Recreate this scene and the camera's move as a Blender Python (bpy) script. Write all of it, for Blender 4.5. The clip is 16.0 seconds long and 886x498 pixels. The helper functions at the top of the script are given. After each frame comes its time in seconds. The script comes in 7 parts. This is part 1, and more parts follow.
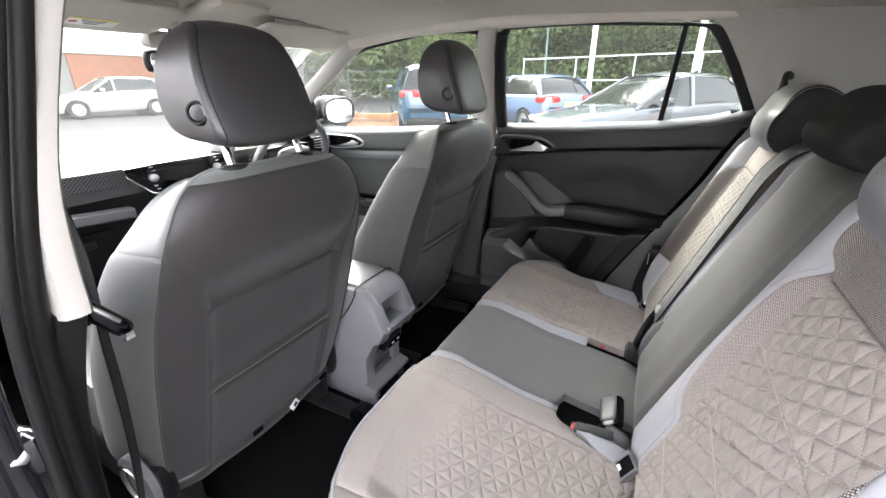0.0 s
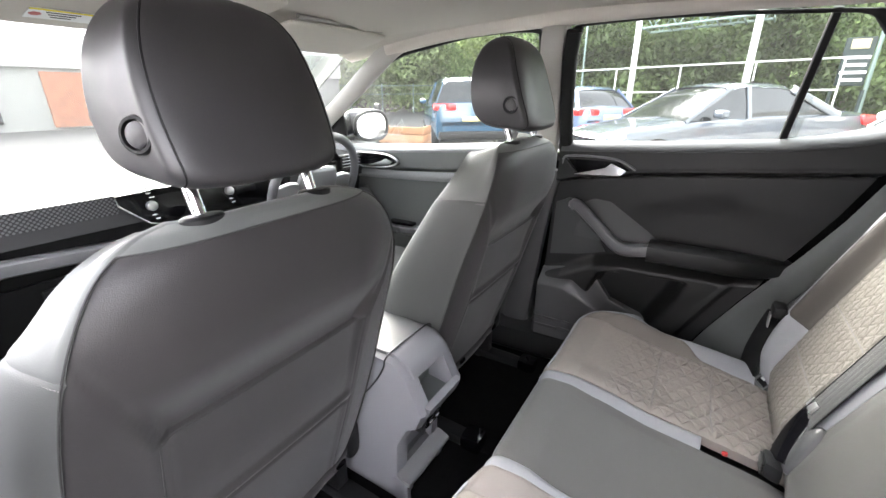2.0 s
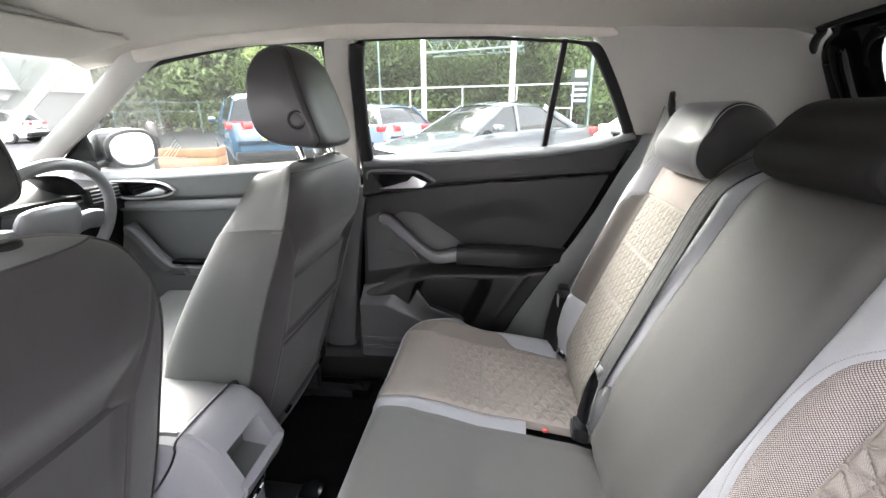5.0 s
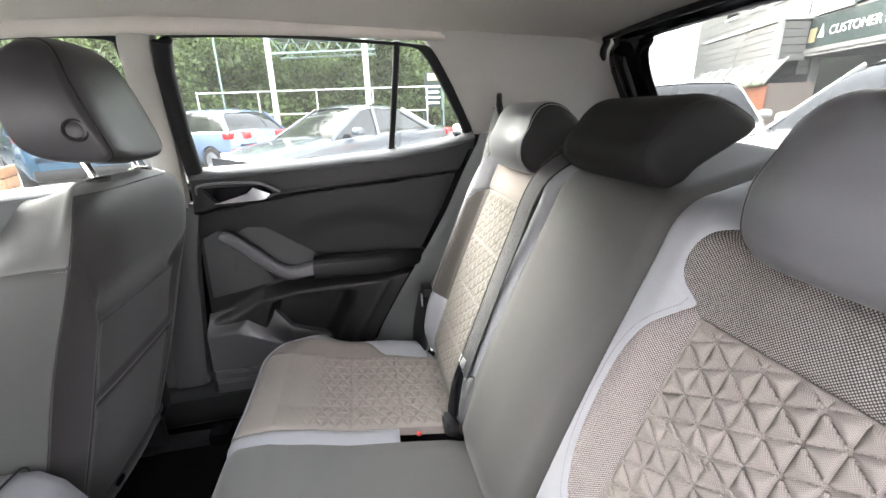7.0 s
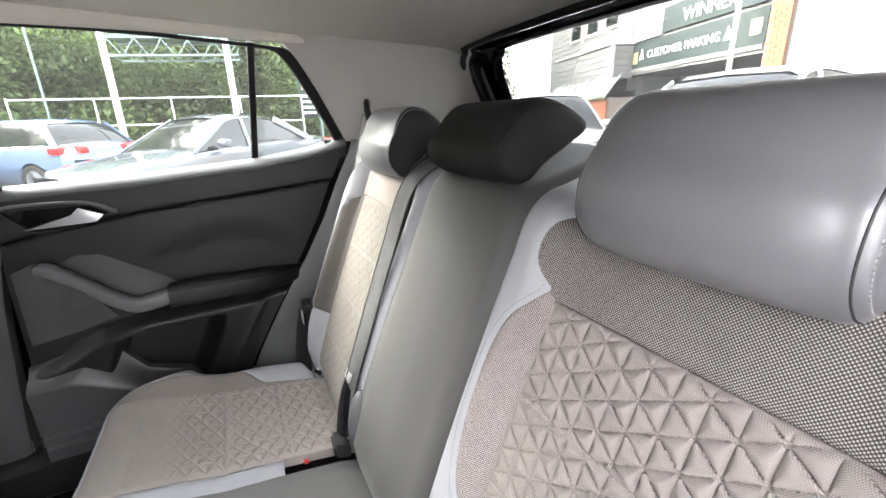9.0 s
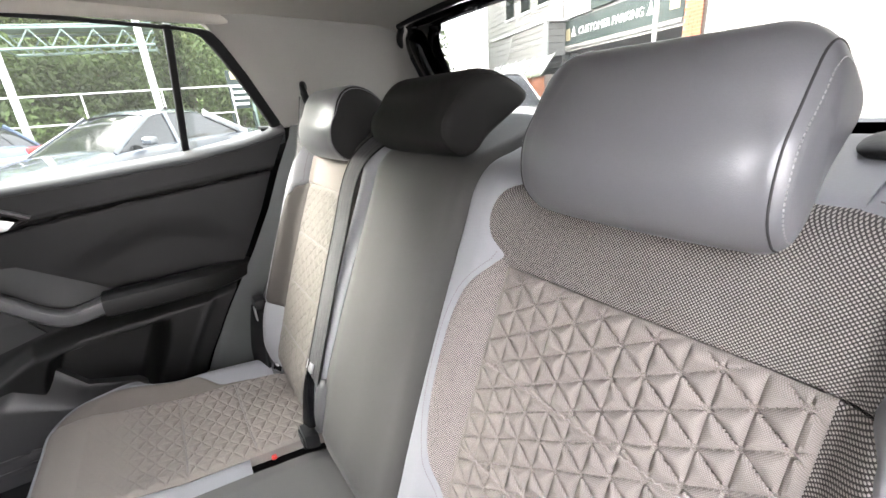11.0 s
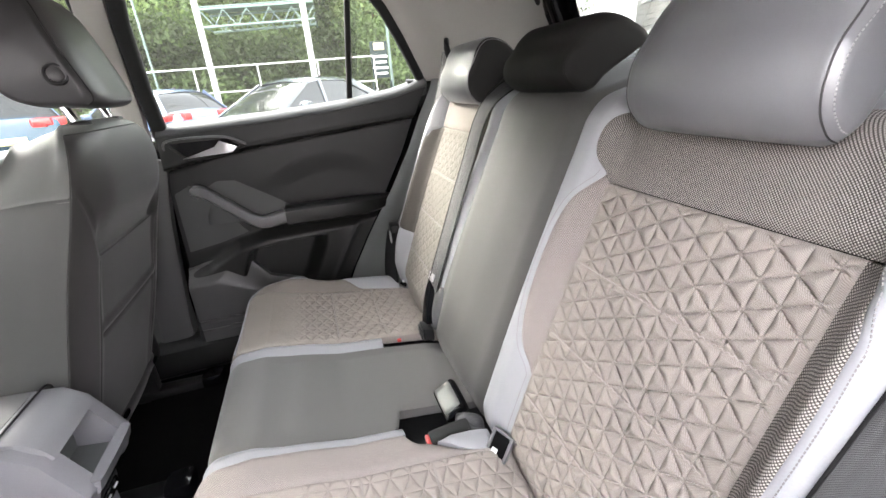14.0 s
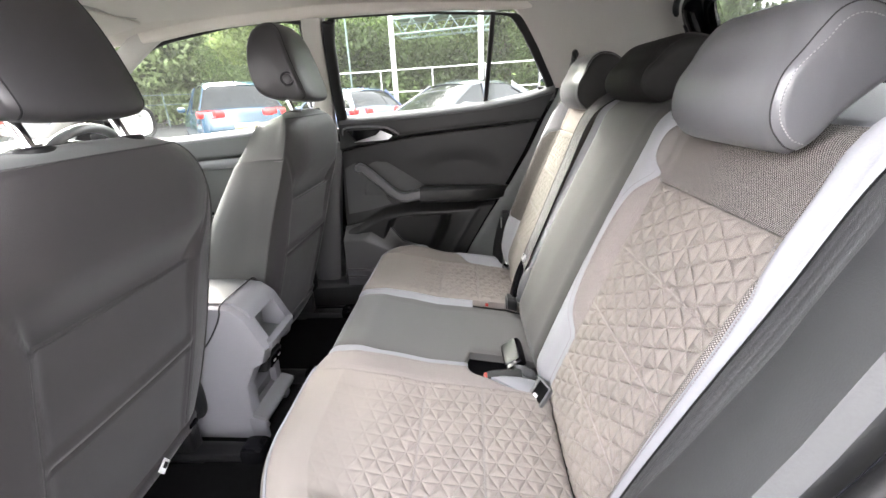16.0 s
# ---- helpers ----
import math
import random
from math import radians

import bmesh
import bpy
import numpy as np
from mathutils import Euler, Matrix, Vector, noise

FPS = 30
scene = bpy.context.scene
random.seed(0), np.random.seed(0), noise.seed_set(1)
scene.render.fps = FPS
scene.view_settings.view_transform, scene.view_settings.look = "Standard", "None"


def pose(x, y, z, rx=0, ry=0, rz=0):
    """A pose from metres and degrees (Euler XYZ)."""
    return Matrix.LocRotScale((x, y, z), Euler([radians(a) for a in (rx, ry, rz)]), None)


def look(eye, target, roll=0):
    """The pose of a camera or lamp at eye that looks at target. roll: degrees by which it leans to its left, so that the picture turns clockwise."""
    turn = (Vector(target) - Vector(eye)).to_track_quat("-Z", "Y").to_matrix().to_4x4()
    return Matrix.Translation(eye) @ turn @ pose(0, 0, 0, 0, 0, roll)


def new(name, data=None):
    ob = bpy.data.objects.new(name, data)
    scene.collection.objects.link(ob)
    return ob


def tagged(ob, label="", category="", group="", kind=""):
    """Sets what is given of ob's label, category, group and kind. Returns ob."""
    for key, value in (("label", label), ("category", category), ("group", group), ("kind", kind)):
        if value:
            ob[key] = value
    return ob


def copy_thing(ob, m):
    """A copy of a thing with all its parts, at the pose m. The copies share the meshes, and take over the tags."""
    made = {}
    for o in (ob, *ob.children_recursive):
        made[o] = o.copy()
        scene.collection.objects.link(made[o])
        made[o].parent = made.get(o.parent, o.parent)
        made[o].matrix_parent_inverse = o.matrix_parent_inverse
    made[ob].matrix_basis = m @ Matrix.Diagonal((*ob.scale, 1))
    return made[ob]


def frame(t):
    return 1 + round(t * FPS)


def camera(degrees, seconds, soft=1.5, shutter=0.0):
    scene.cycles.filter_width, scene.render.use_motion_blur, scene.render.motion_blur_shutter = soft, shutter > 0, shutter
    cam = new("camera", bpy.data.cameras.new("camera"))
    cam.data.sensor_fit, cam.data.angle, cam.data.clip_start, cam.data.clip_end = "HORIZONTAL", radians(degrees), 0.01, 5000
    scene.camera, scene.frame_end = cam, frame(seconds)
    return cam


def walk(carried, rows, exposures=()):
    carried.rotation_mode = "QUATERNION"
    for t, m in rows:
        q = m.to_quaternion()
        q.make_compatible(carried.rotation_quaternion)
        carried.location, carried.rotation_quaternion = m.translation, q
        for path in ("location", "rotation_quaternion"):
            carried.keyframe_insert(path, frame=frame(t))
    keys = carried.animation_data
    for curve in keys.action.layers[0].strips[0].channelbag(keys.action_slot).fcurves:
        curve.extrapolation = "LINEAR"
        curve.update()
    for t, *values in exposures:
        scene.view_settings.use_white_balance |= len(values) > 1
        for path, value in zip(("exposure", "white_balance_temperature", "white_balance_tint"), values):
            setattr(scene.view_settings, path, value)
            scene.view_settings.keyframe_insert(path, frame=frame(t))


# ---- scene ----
cam = camera(93.8, 16.0)
METRES, EYE, TILT, LEAN, TURN = 1.0, 1.25, -22.0, 0.0, 28.0
ROWS = [
    (0.0, 0.0, 0.0, 0.0, 0.0, 0.0, -0.0),
    (0.5, -0.01, 0.0741, 0.0291, 0.99, 0.28, -0.3),
    (1.0, -0.0239, 0.1457, 0.0496, 2.26, 0.65, -0.77),
    (1.5, -0.0372, 0.2129, 0.0776, 3.51, 1.13, -1.16),
    (2.0, -0.0647, 0.272, 0.0973, 3.91, 1.61, -1.23),
    (2.5, -0.0964, 0.3099, 0.1107, 2.87, 2.01, -0.89),
    (3.0, -0.1036, 0.3305, 0.1168, 0.09, 2.45, 0.14),
    (3.5, -0.0967, 0.3367, 0.1186, -4.47, 2.8, 1.92),
    (4.0, -0.078, 0.3319, 0.1205, -9.17, 2.83, 3.74),
    (4.5, -0.0493, 0.3287, 0.1163, -14.24, 2.74, 5.92),
    (5.0, -0.0252, 0.3304, 0.1134, -19.57, 2.34, 8.14),
    (7.5, 0.0432, 0.3247, 0.1095, -40.74, -1.63, 16.41),
    (8.0, 0.0505, 0.3167, 0.1006, -44.88, -2.45, 17.5),
    (8.5, 0.0556, 0.3157, 0.0948, -48.78, -3.24, 18.43),
    (9.0, 0.0616, 0.3188, 0.0952, -52.47, -4.18, 19.33),
    (9.5, 0.0738, 0.3199, 0.0934, -56.64, -5.62, 20.55),
    (12.0, 0.027, 0.317, 0.0673, -59.39, -9.68, 24.14),
    (12.5, 0.0049, 0.311, 0.056, -56.07, -9.18, 23.54),
    (13.0, -0.0243, 0.2974, 0.0429, -51.84, -8.33, 22.39),
    (13.5, -0.0516, 0.2787, 0.0276, -47.55, -7.36, 21.16),
    (14.0, -0.0774, 0.2562, 0.0075, -42.51, -5.99, 19.45),
    (14.5, -0.0929, 0.2041, -0.014, -36.84, -4.36, 17.39),
    (15.0, -0.1006, 0.1548, -0.0364, -31.93, -2.91, 15.54),
    (15.5, -0.1056, 0.1073, -0.058, -26.88, -1.44, 13.55),
    (16.0, -0.1051, 0.0419, -0.079, -22.08, -0.12, 11.41),
]
walk(cam, [(t, pose(0, -0.87, EYE, TILT, LEAN, TURN) @ pose(METRES * x, METRES * y, METRES * z, 90 + pitch, roll, yaw)) for t, x, y, z, yaw, pitch, roll in ROWS], exposures=[(0.0, 4.95, 6600, 15), (2.5, 5.14, 6600, 15), (9.7, 5.25, 6600, 15), (12.5, 5.2, 6750, 15), (16.0, 5.26, 6750, 15)])


# ---- world and light ----
world = bpy.data.worlds.new("overcast_sky")
scene.world = world
world.use_nodes = True
wn, wl = world.node_tree.nodes, world.node_tree.links
sky = wn.new("ShaderNodeTexSky")
sky.sky_type = "NISHITA"
sky.sun_disc = False
sky.sun_elevation, sky.sun_rotation = radians(27), radians(309)
sky.dust_density, sky.air_density = 4.0, 1.0
grey = wn.new("ShaderNodeHueSaturation")
grey.inputs["Saturation"].default_value = 0.22
wl.new(sky.outputs[0], grey.inputs["Color"])
wl.new(grey.outputs[0], wn["Background"].inputs["Color"])
wn["Background"].inputs["Strength"].default_value = 0.18
sun = new("sun", bpy.data.lights.new("sun", "SUN"))
sun.data.energy, sun.data.angle, sun.data.color = 0.62, radians(30), (1.0, 0.97, 0.92)
sun.matrix_world = look((-10, 8, 6.5), (0, 0, 0))


# ---- materials ----
def mat(name, base, rough=0.6, metal=0.0, var=0.12, scale=6.0, fine=220.0, bump=0.05, coat=0.0, spec=0.5, sheen=0.0):
    m = bpy.data.materials.new(name)
    m.use_nodes = True
    n, l = m.node_tree.nodes, m.node_tree.links
    b = n["Principled BSDF"]
    b.inputs["Metallic"].default_value = metal
    b.inputs["Coat Weight"].default_value = coat
    b.inputs["Specular IOR Level"].default_value = spec
    b.inputs["Sheen Weight"].default_value = sheen
    tc = n.new("ShaderNodeTexCoord")
    n1 = n.new("ShaderNodeTexNoise")
    n1.inputs["Scale"].default_value, n1.inputs["Detail"].default_value = scale, 5
    n2 = n.new("ShaderNodeTexNoise")
    n2.inputs["Scale"].default_value, n2.inputs["Detail"].default_value = fine, 2
    l.new(tc.outputs["Object"], n1.inputs["Vector"])
    l.new(tc.outputs["Object"], n2.inputs["Vector"])
    add = n.new("ShaderNodeMath")
    add.operation = "MULTIPLY_ADD"
    add.inputs[1].default_value, add.inputs[2].default_value = 0.5, 0.0
    l.new(n2.outputs["Fac"], add.inputs[0])
    half = n.new("ShaderNodeMath")
    half.operation = "MULTIPLY_ADD"
    half.inputs[1].default_value = 0.5
    l.new(n1.outputs["Fac"], half.inputs[0])
    l.new(add.outputs[0], half.inputs[2])
    ramp = n.new("ShaderNodeValToRGB")
    lo = [c * (1 - var) for c in base]
    hi = [min(1, c * (1 + var)) for c in base]
    ramp.color_ramp.elements[0].position, ramp.color_ramp.elements[1].position = 0.3, 0.7
    ramp.color_ramp.elements[0].color = (*lo, 1)
    ramp.color_ramp.elements[1].color = (*hi, 1)
    l.new(half.outputs[0], ramp.inputs[0])
    l.new(ramp.outputs[0], b.inputs["Base Color"])
    mr = n.new("ShaderNodeMapRange")
    mr.inputs["To Min"].default_value, mr.inputs["To Max"].default_value = max(0.02, rough - 0.08), min(1, rough + 0.08)
    l.new(n1.outputs["Fac"], mr.inputs["Value"])
    l.new(mr.outputs[0], b.inputs["Roughness"])
    if bump:
        bp = n.new("ShaderNodeBump")
        bp.inputs["Strength"].default_value, bp.inputs["Distance"].default_value = bump, 0.002
        l.new(n2.outputs["Fac"], bp.inputs["Height"])
        l.new(bp.outputs[0], b.inputs["Normal"])
    return m


def math_node(n, l, op, a, b=None):
    k = n.new("ShaderNodeMath")
    k.operation = op
    for i, v in enumerate((a, b)):
        if v is None:
            continue
        if isinstance(v, (int, float)):
            k.inputs[i].default_value = v
        else:
            l.new(v, k.inputs[i])
    return k.outputs[0]


def weave(name, dark, light, pitch, rough=0.85, axes=("Y", "Z"), cut=0.1, bump=0.5, hard=3.0):
    """A knitted mesh: rows of small raised dots of one colour on a ground of another."""
    m = mat(name, dark, rough, var=0.15, fine=900, bump=0)
    n, l = m.node_tree.nodes, m.node_tree.links
    b = n["Principled BSDF"]
    tc = n.new("ShaderNodeTexCoord")
    sep = n.new("ShaderNodeSeparateXYZ")
    l.new(tc.outputs["Object"], sep.inputs[0])
    k = math.pi / pitch
    u = math_node(n, l, "MULTIPLY", sep.outputs[axes[0]], k)
    v = math_node(n, l, "MULTIPLY", sep.outputs[axes[1]], k)
    p, q = math_node(n, l, "ADD", u, v), math_node(n, l, "SUBTRACT", u, v)
    h = math_node(n, l, "MULTIPLY", math_node(n, l, "SINE", p), math_node(n, l, "SINE", q))
    h = math_node(n, l, "ABSOLUTE", h)
    f = math_node(n, l, "MULTIPLY", math_node(n, l, "SUBTRACT", h, cut), hard)
    f.node.use_clamp = True
    mix = n.new("ShaderNodeMixRGB")
    l.new(f, mix.inputs[0])
    src = b.inputs["Base Color"].links[0].from_socket
    l.new(src, mix.inputs[1])
    mix.inputs[2].default_value = (*light, 1)
    l.new(mix.outputs[0], b.inputs["Base Color"])
    bp = n.new("ShaderNodeBump")
    bp.inputs["Strength"].default_value, bp.inputs["Distance"].default_value = bump, 0.001
    l.new(h, bp.inputs["Height"])
    l.new(bp.outputs[0], b.inputs["Normal"])
    return m


def glass_mat(name, tint=(0.50, 0.535, 0.51), gloss=0.25, haze=0.005):
    m = bpy.data.materials.new(name)
    m.use_nodes = True
    n, l = m.node_tree.nodes, m.node_tree.links
    n.remove(n["Principled BSDF"])
    t, g, mix = n.new("ShaderNodeBsdfTransparent"), n.new("ShaderNodeBsdfGlossy"), n.new("ShaderNodeMixShader")
    t.inputs[0].default_value = (*tint, 1)
    g.inputs["Roughness"].default_value = 0.02
    fr = n.new("ShaderNodeFresnel")
    fr.inputs[0].default_value = 1.45
    sc = math_node(n, l, "MULTIPLY", fr.outputs[0], gloss)
    l.new(sc, mix.inputs[0])
    l.new(t.outputs[0], mix.inputs[1])
    l.new(g.outputs[0], mix.inputs[2])
    # A thin translucent share imitates the glare and haze seen across the panes.
    glare, veil = n.new("ShaderNodeBsdfTranslucent"), n.new("ShaderNodeMixShader")
    glare.inputs[0].default_value = (0.9, 0.93, 0.9, 1)
    veil.inputs[0].default_value = haze
    l.new(mix.outputs[0], veil.inputs[1])
    l.new(glare.outputs[0], veil.inputs[2])
    l.new(veil.outputs[0], n["Material Output"].inputs["Surface"])
    return m


M_quilt = weave("quilted_taupe_fabric", (0.138, 0.122, 0.109), (0.285, 0.253, 0.227), 0.0016, cut=0.0, bump=0.25, hard=1.0)
M_quilt_seat = weave("quilted_taupe_seat_fabric", (0.155, 0.137, 0.123), (0.31, 0.275, 0.247), 0.0016, axes=("X", "Y"), cut=0.0, bump=0.25, hard=1.0)
# Same quilt fabric, darkened in colour for the dimmer light on the far backrest.
M_quilt_shaded = weave("quilted_taupe_fabric_shaded", (0.10, 0.09, 0.08), (0.205, 0.187, 0.165), 0.0016, cut=0.0, bump=0.25, hard=1.0)
M_taupe = weave("taupe_fabric", (0.11, 0.095, 0.086), (0.21, 0.185, 0.165), 0.0016, axes=("X", "Y"), cut=0.0, bump=0.25, hard=1.0)
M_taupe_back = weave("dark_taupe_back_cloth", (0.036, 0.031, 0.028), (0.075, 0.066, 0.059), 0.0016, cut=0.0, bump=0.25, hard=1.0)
M_mesh = weave("grey_knit_mesh", (0.035, 0.03, 0.027), (0.31, 0.282, 0.264), 0.0031, cut=0.35, bump=0.6, hard=3.5)
M_mesh_seat = weave("light_knit_mesh_border", (0.12, 0.104, 0.097), (0.34, 0.302, 0.284), 0.0026, axes=("X", "Y"), cut=0.25, bump=0.5, hard=2.5)
M_mesh_fine = weave("light_knit_mesh", (0.075, 0.063, 0.06), (0.37, 0.325, 0.308), 0.0030, cut=0.30, bump=0.6, hard=3.0)
M_light = mat("pale_grey_leatherette", (0.23, 0.232, 0.248), 0.5, var=0.05, scale=9, fine=500, bump=0.08)
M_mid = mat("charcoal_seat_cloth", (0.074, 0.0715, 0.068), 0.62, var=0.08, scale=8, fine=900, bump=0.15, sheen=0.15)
M_leather = mat("dark_grey_leatherette", (0.138, 0.138, 0.147), 0.34, var=0.05, scale=5, fine=900, bump=0.08, spec=1.0)
# The cushion's charcoal cloth, with the upright back's shade put into the colour.
M_mid_shaded = mat("charcoal_seat_cloth_shaded", (0.041, 0.0398, 0.0377), 0.62, var=0.08, scale=8, fine=900, bump=0.15, sheen=0.08)
M_headrest = mat("charcoal_leatherette", (0.032, 0.0305, 0.032), 0.40, var=0.06, scale=9, fine=600, bump=0.06)
M_rear = mat("dark_front_seat_back", (0.021, 0.0189, 0.0194), 0.48, var=0.08, scale=7, fine=900, bump=0.2, sheen=0.12, spec=0.42)
M_side = mat("grey_front_seat_cloth", (0.045, 0.047, 0.0445), 0.6, var=0.06, scale=7, fine=800, bump=0.15, sheen=0.15)
M_shoulder = mat("pale_grey_front_seat_leatherette", (0.085, 0.089, 0.0845), 0.55, var=0.05, scale=7, fine=700, bump=0.12, sheen=0.1)
M_liner = mat("beige_headliner_cloth", (0.53, 0.50, 0.455), 0.95, var=0.04, scale=3, fine=700, bump=0.1)
M_pillar = mat("pale_pillar_plastic", (0.34, 0.328, 0.305), 0.6, var=0.04, scale=4, fine=400, bump=0.06)
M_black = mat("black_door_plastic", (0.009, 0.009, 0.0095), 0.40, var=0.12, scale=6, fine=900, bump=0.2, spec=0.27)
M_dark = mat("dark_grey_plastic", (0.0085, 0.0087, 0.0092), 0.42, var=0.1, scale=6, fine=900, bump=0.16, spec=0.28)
M_arm = mat("satin_grey_plastic", (0.10, 0.10, 0.105), 0.30, var=0.08, scale=6, fine=500, bump=0.06)
M_grey = mat("console_grey_plastic", (0.155, 0.155, 0.167), 0.5, var=0.06, scale=6, fine=500, bump=0.12)
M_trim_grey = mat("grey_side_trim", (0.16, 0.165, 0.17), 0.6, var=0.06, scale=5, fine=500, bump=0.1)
M_carpet = mat("black_carpet", (0.0045, 0.0045, 0.0047), 0.98, var=0.5, scale=40, fine=900, bump=0.8, spec=0.04)
M_chrome = mat("chrome", (0.85, 0.85, 0.86), 0.08, 1.0, var=0.02, bump=0)
M_satin = mat("satin_chrome", (0.62, 0.62, 0.63), 0.38, 1.0, var=0.03, bump=0)
M_platina = mat("satin_olive_plate", (0.17, 0.174, 0.163), 0.34, 0.75, var=0.05, bump=0)
M_gloss = mat("gloss_black", (0.004, 0.004, 0.005), 0.10, var=0.1, bump=0, spec=0.35)
M_rubber = mat("black_rubber", (0.0065, 0.0065, 0.007), 0.5, var=0.15, scale=12, bump=0.1, spec=0.2)
M_belt_black = weave("black_belt_webbing", (0.012, 0.012, 0.0125), (0.03, 0.03, 0.031), 0.0014, rough=0.42, axes=("Y", "Z"), cut=0.0, hard=1.0)
M_belt = weave("belt_webbing", (0.026, 0.026, 0.027), (0.055, 0.056, 0.058), 0.0014, rough=0.36, axes=("Y", "Z"), cut=0.0, hard=1.0)
M_red = mat("red_plastic", (0.40, 0.03, 0.025), 0.4, var=0.05, bump=0)
M_white = mat("white_plastic", (0.75, 0.75, 0.75), 0.5, var=0.03, bump=0)
M_thread = mat("pale_thread", (0.34, 0.335, 0.33), 0.8, var=0.05, bump=0)
M_thread_taupe = mat("taupe_thread", (0.26, 0.232, 0.21), 0.8, var=0.05, bump=0)
M_mid_dark = mat("black_headrest_cloth", (0.0125, 0.0118, 0.0116), 0.65, var=0.1, scale=8, fine=900, bump=0.12, spec=0.2)
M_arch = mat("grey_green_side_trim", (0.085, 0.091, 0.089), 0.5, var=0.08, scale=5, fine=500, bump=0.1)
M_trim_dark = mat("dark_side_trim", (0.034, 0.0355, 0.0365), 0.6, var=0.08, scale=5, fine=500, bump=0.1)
M_ledge = mat("grey_padded_ledge", (0.05, 0.05, 0.052), 0.45, var=0.08, scale=5, fine=500, bump=0.1)
M_lid = mat("pale_lid_leatherette", (0.12, 0.12, 0.122), 0.5, var=0.05, scale=7, fine=500, bump=0.08)
M_thread_black = mat("black_thread", (0.03, 0.029, 0.029), 0.7, var=0.05, bump=0)
M_thread_dark = mat("grey_thread", (0.16, 0.15, 0.15), 0.8, var=0.05, bump=0)
M_body = mat("black_car_paint", (0.008, 0.008, 0.010), 0.12, var=0.1, bump=0, coat=1.0)
M_glass = glass_mat("window_glass")
# Tailgate pane coloured darker than the side panes to dim the over-bright view behind.
M_glass_rear = glass_mat("dimming_rear_glass", (0.29, 0.305, 0.295), 0.25, 0.012)
M_mirror = mat("mirror", (0.9, 0.9, 0.9), 0.02, 1.0, var=0.0, bump=0)


# ---- building helpers ----
def finish(name, bm, material, sharp=40):
    me = bpy.data.meshes.new(name)
    bmesh.ops.recalc_face_normals(bm, faces=bm.faces)
    bm.to_mesh(me)
    bm.free()
    me.polygons.foreach_set("use_smooth", [True] * len(me.polygons))
    me.set_sharp_from_angle(angle=radians(sharp))
    me.materials.append(material)
    return me


def part(name, bm, material, parent, label="", sharp=40):
    ob = new(name, finish(name, bm, material, sharp))
    ob.parent = parent
    if parent is not None:
        ob.matrix_parent_inverse = parent.matrix_basis.inverted()
    return tagged(ob, label)


def thing(name, at, label, category, group="", kind=""):
    ob = new(name)
    ob.empty_display_size = 0.05
    ob.location = at
    ob.matrix_basis = Matrix.Translation(at)
    return tagged(ob, label, category, group, kind)


def solo(name, bm, material, label, category="", group="", kind="", sharp=40):
    return tagged(new(name, finish(name, bm, material, sharp)), label, category, group, kind)


def grid_bm(f, nu, nv, back=None, bm=None):
    """The surface f(u, v), u and v from 0 to 1; back: a vector by which a second skin lies behind it."""
    bm = bm or bmesh.new()
    vs = [[bm.verts.new(f(i / nu, j / nv)) for i in range(nu + 1)] for j in range(nv + 1)]
    for j in range(nv):
        for i in range(nu):
            bm.faces.new((vs[j][i], vs[j][i + 1], vs[j + 1][i + 1], vs[j + 1][i]))
    if back is not None:
        ring = [vs[0][i] for i in range(nu)] + [vs[j][nu] for j in range(nv)] + [vs[nv][i] for i in range(nu, 0, -1)] + [vs[j][0] for j in range(nv, 0, -1)]
        b = Vector(back)
        low = [bm.verts.new(v.co + b) for v in ring]
        for i in range(len(ring)):
            k = (i + 1) % len(ring)
            bm.faces.new((ring[i], ring[k], low[k], low[i]))
        bm.faces.new(low)
    return bm


def box_bm(c, s, bevel=0.0, m=None, bm=None, seg=2):
    own = bmesh.new()
    bmesh.ops.create_cube(own, size=1, matrix=Matrix.Diagonal((*s, 1)))
    if bevel:
        bmesh.ops.bevel(own, geom=own.edges, offset=bevel, segments=seg, profile=0.5, affect="EDGES")
    own.transform(Matrix.Translation(c) @ (m or Matrix()))
    if bm is None:
        return own
    return merge(bm, own)


def merge(bm, other):
    me = bpy.data.meshes.new("t")
    other.to_mesh(me)
    other.free()
    bm.from_mesh(me)
    bpy.data.meshes.remove(me)
    return bm


def rbox_bm(size, r, n=10, shape=None, bm=None):
    """A box with round edges of radius r, finely divided, bent by shape(x, y, z)."""
    own = bmesh.new()
    bmesh.ops.create_cube(own, size=2)
    bmesh.ops.subdivide_edges(own, edges=own.edges, cuts=n, use_grid_fill=True)
    h = Vector(size) / 2
    rr = Vector(r) if hasattr(r, "__len__") else Vector((r, r, r))
    for v in own.verts:
        p = v.co.copy()
        out = Vector()
        inner = Vector([max(-1, min(1, c)) * (h[i] - rr[i]) for i, c in enumerate(p)])
        d = Vector([c ** 3 if abs(c) < 1 else c for c in p])
        d = d.normalized()
        for i in range(3):
            out[i] = inner[i] + d[i] * rr[i]
        v.co = Vector(shape(*out)) if shape else out
    if bm is None:
        return own
    return merge(bm, own)


def smooth_path(pts, n=8):
    """A smooth line through the points."""
    pts = [Vector(p) for p in pts]
    out = []
    for i in range(len(pts) - 1):
        a, b = pts[max(i - 1, 0)], pts[min(i + 2, len(pts) - 1)]
        p, q = pts[i], pts[i + 1]
        for k in range(n):
            t = k / n
            out.append(0.5 * (2 * p + (q - a) * t + (2 * a - 5 * p + 4 * q - b) * t * t + (3 * p - a - 3 * q + b) * t ** 3))
    out.append(pts[-1])
    return out


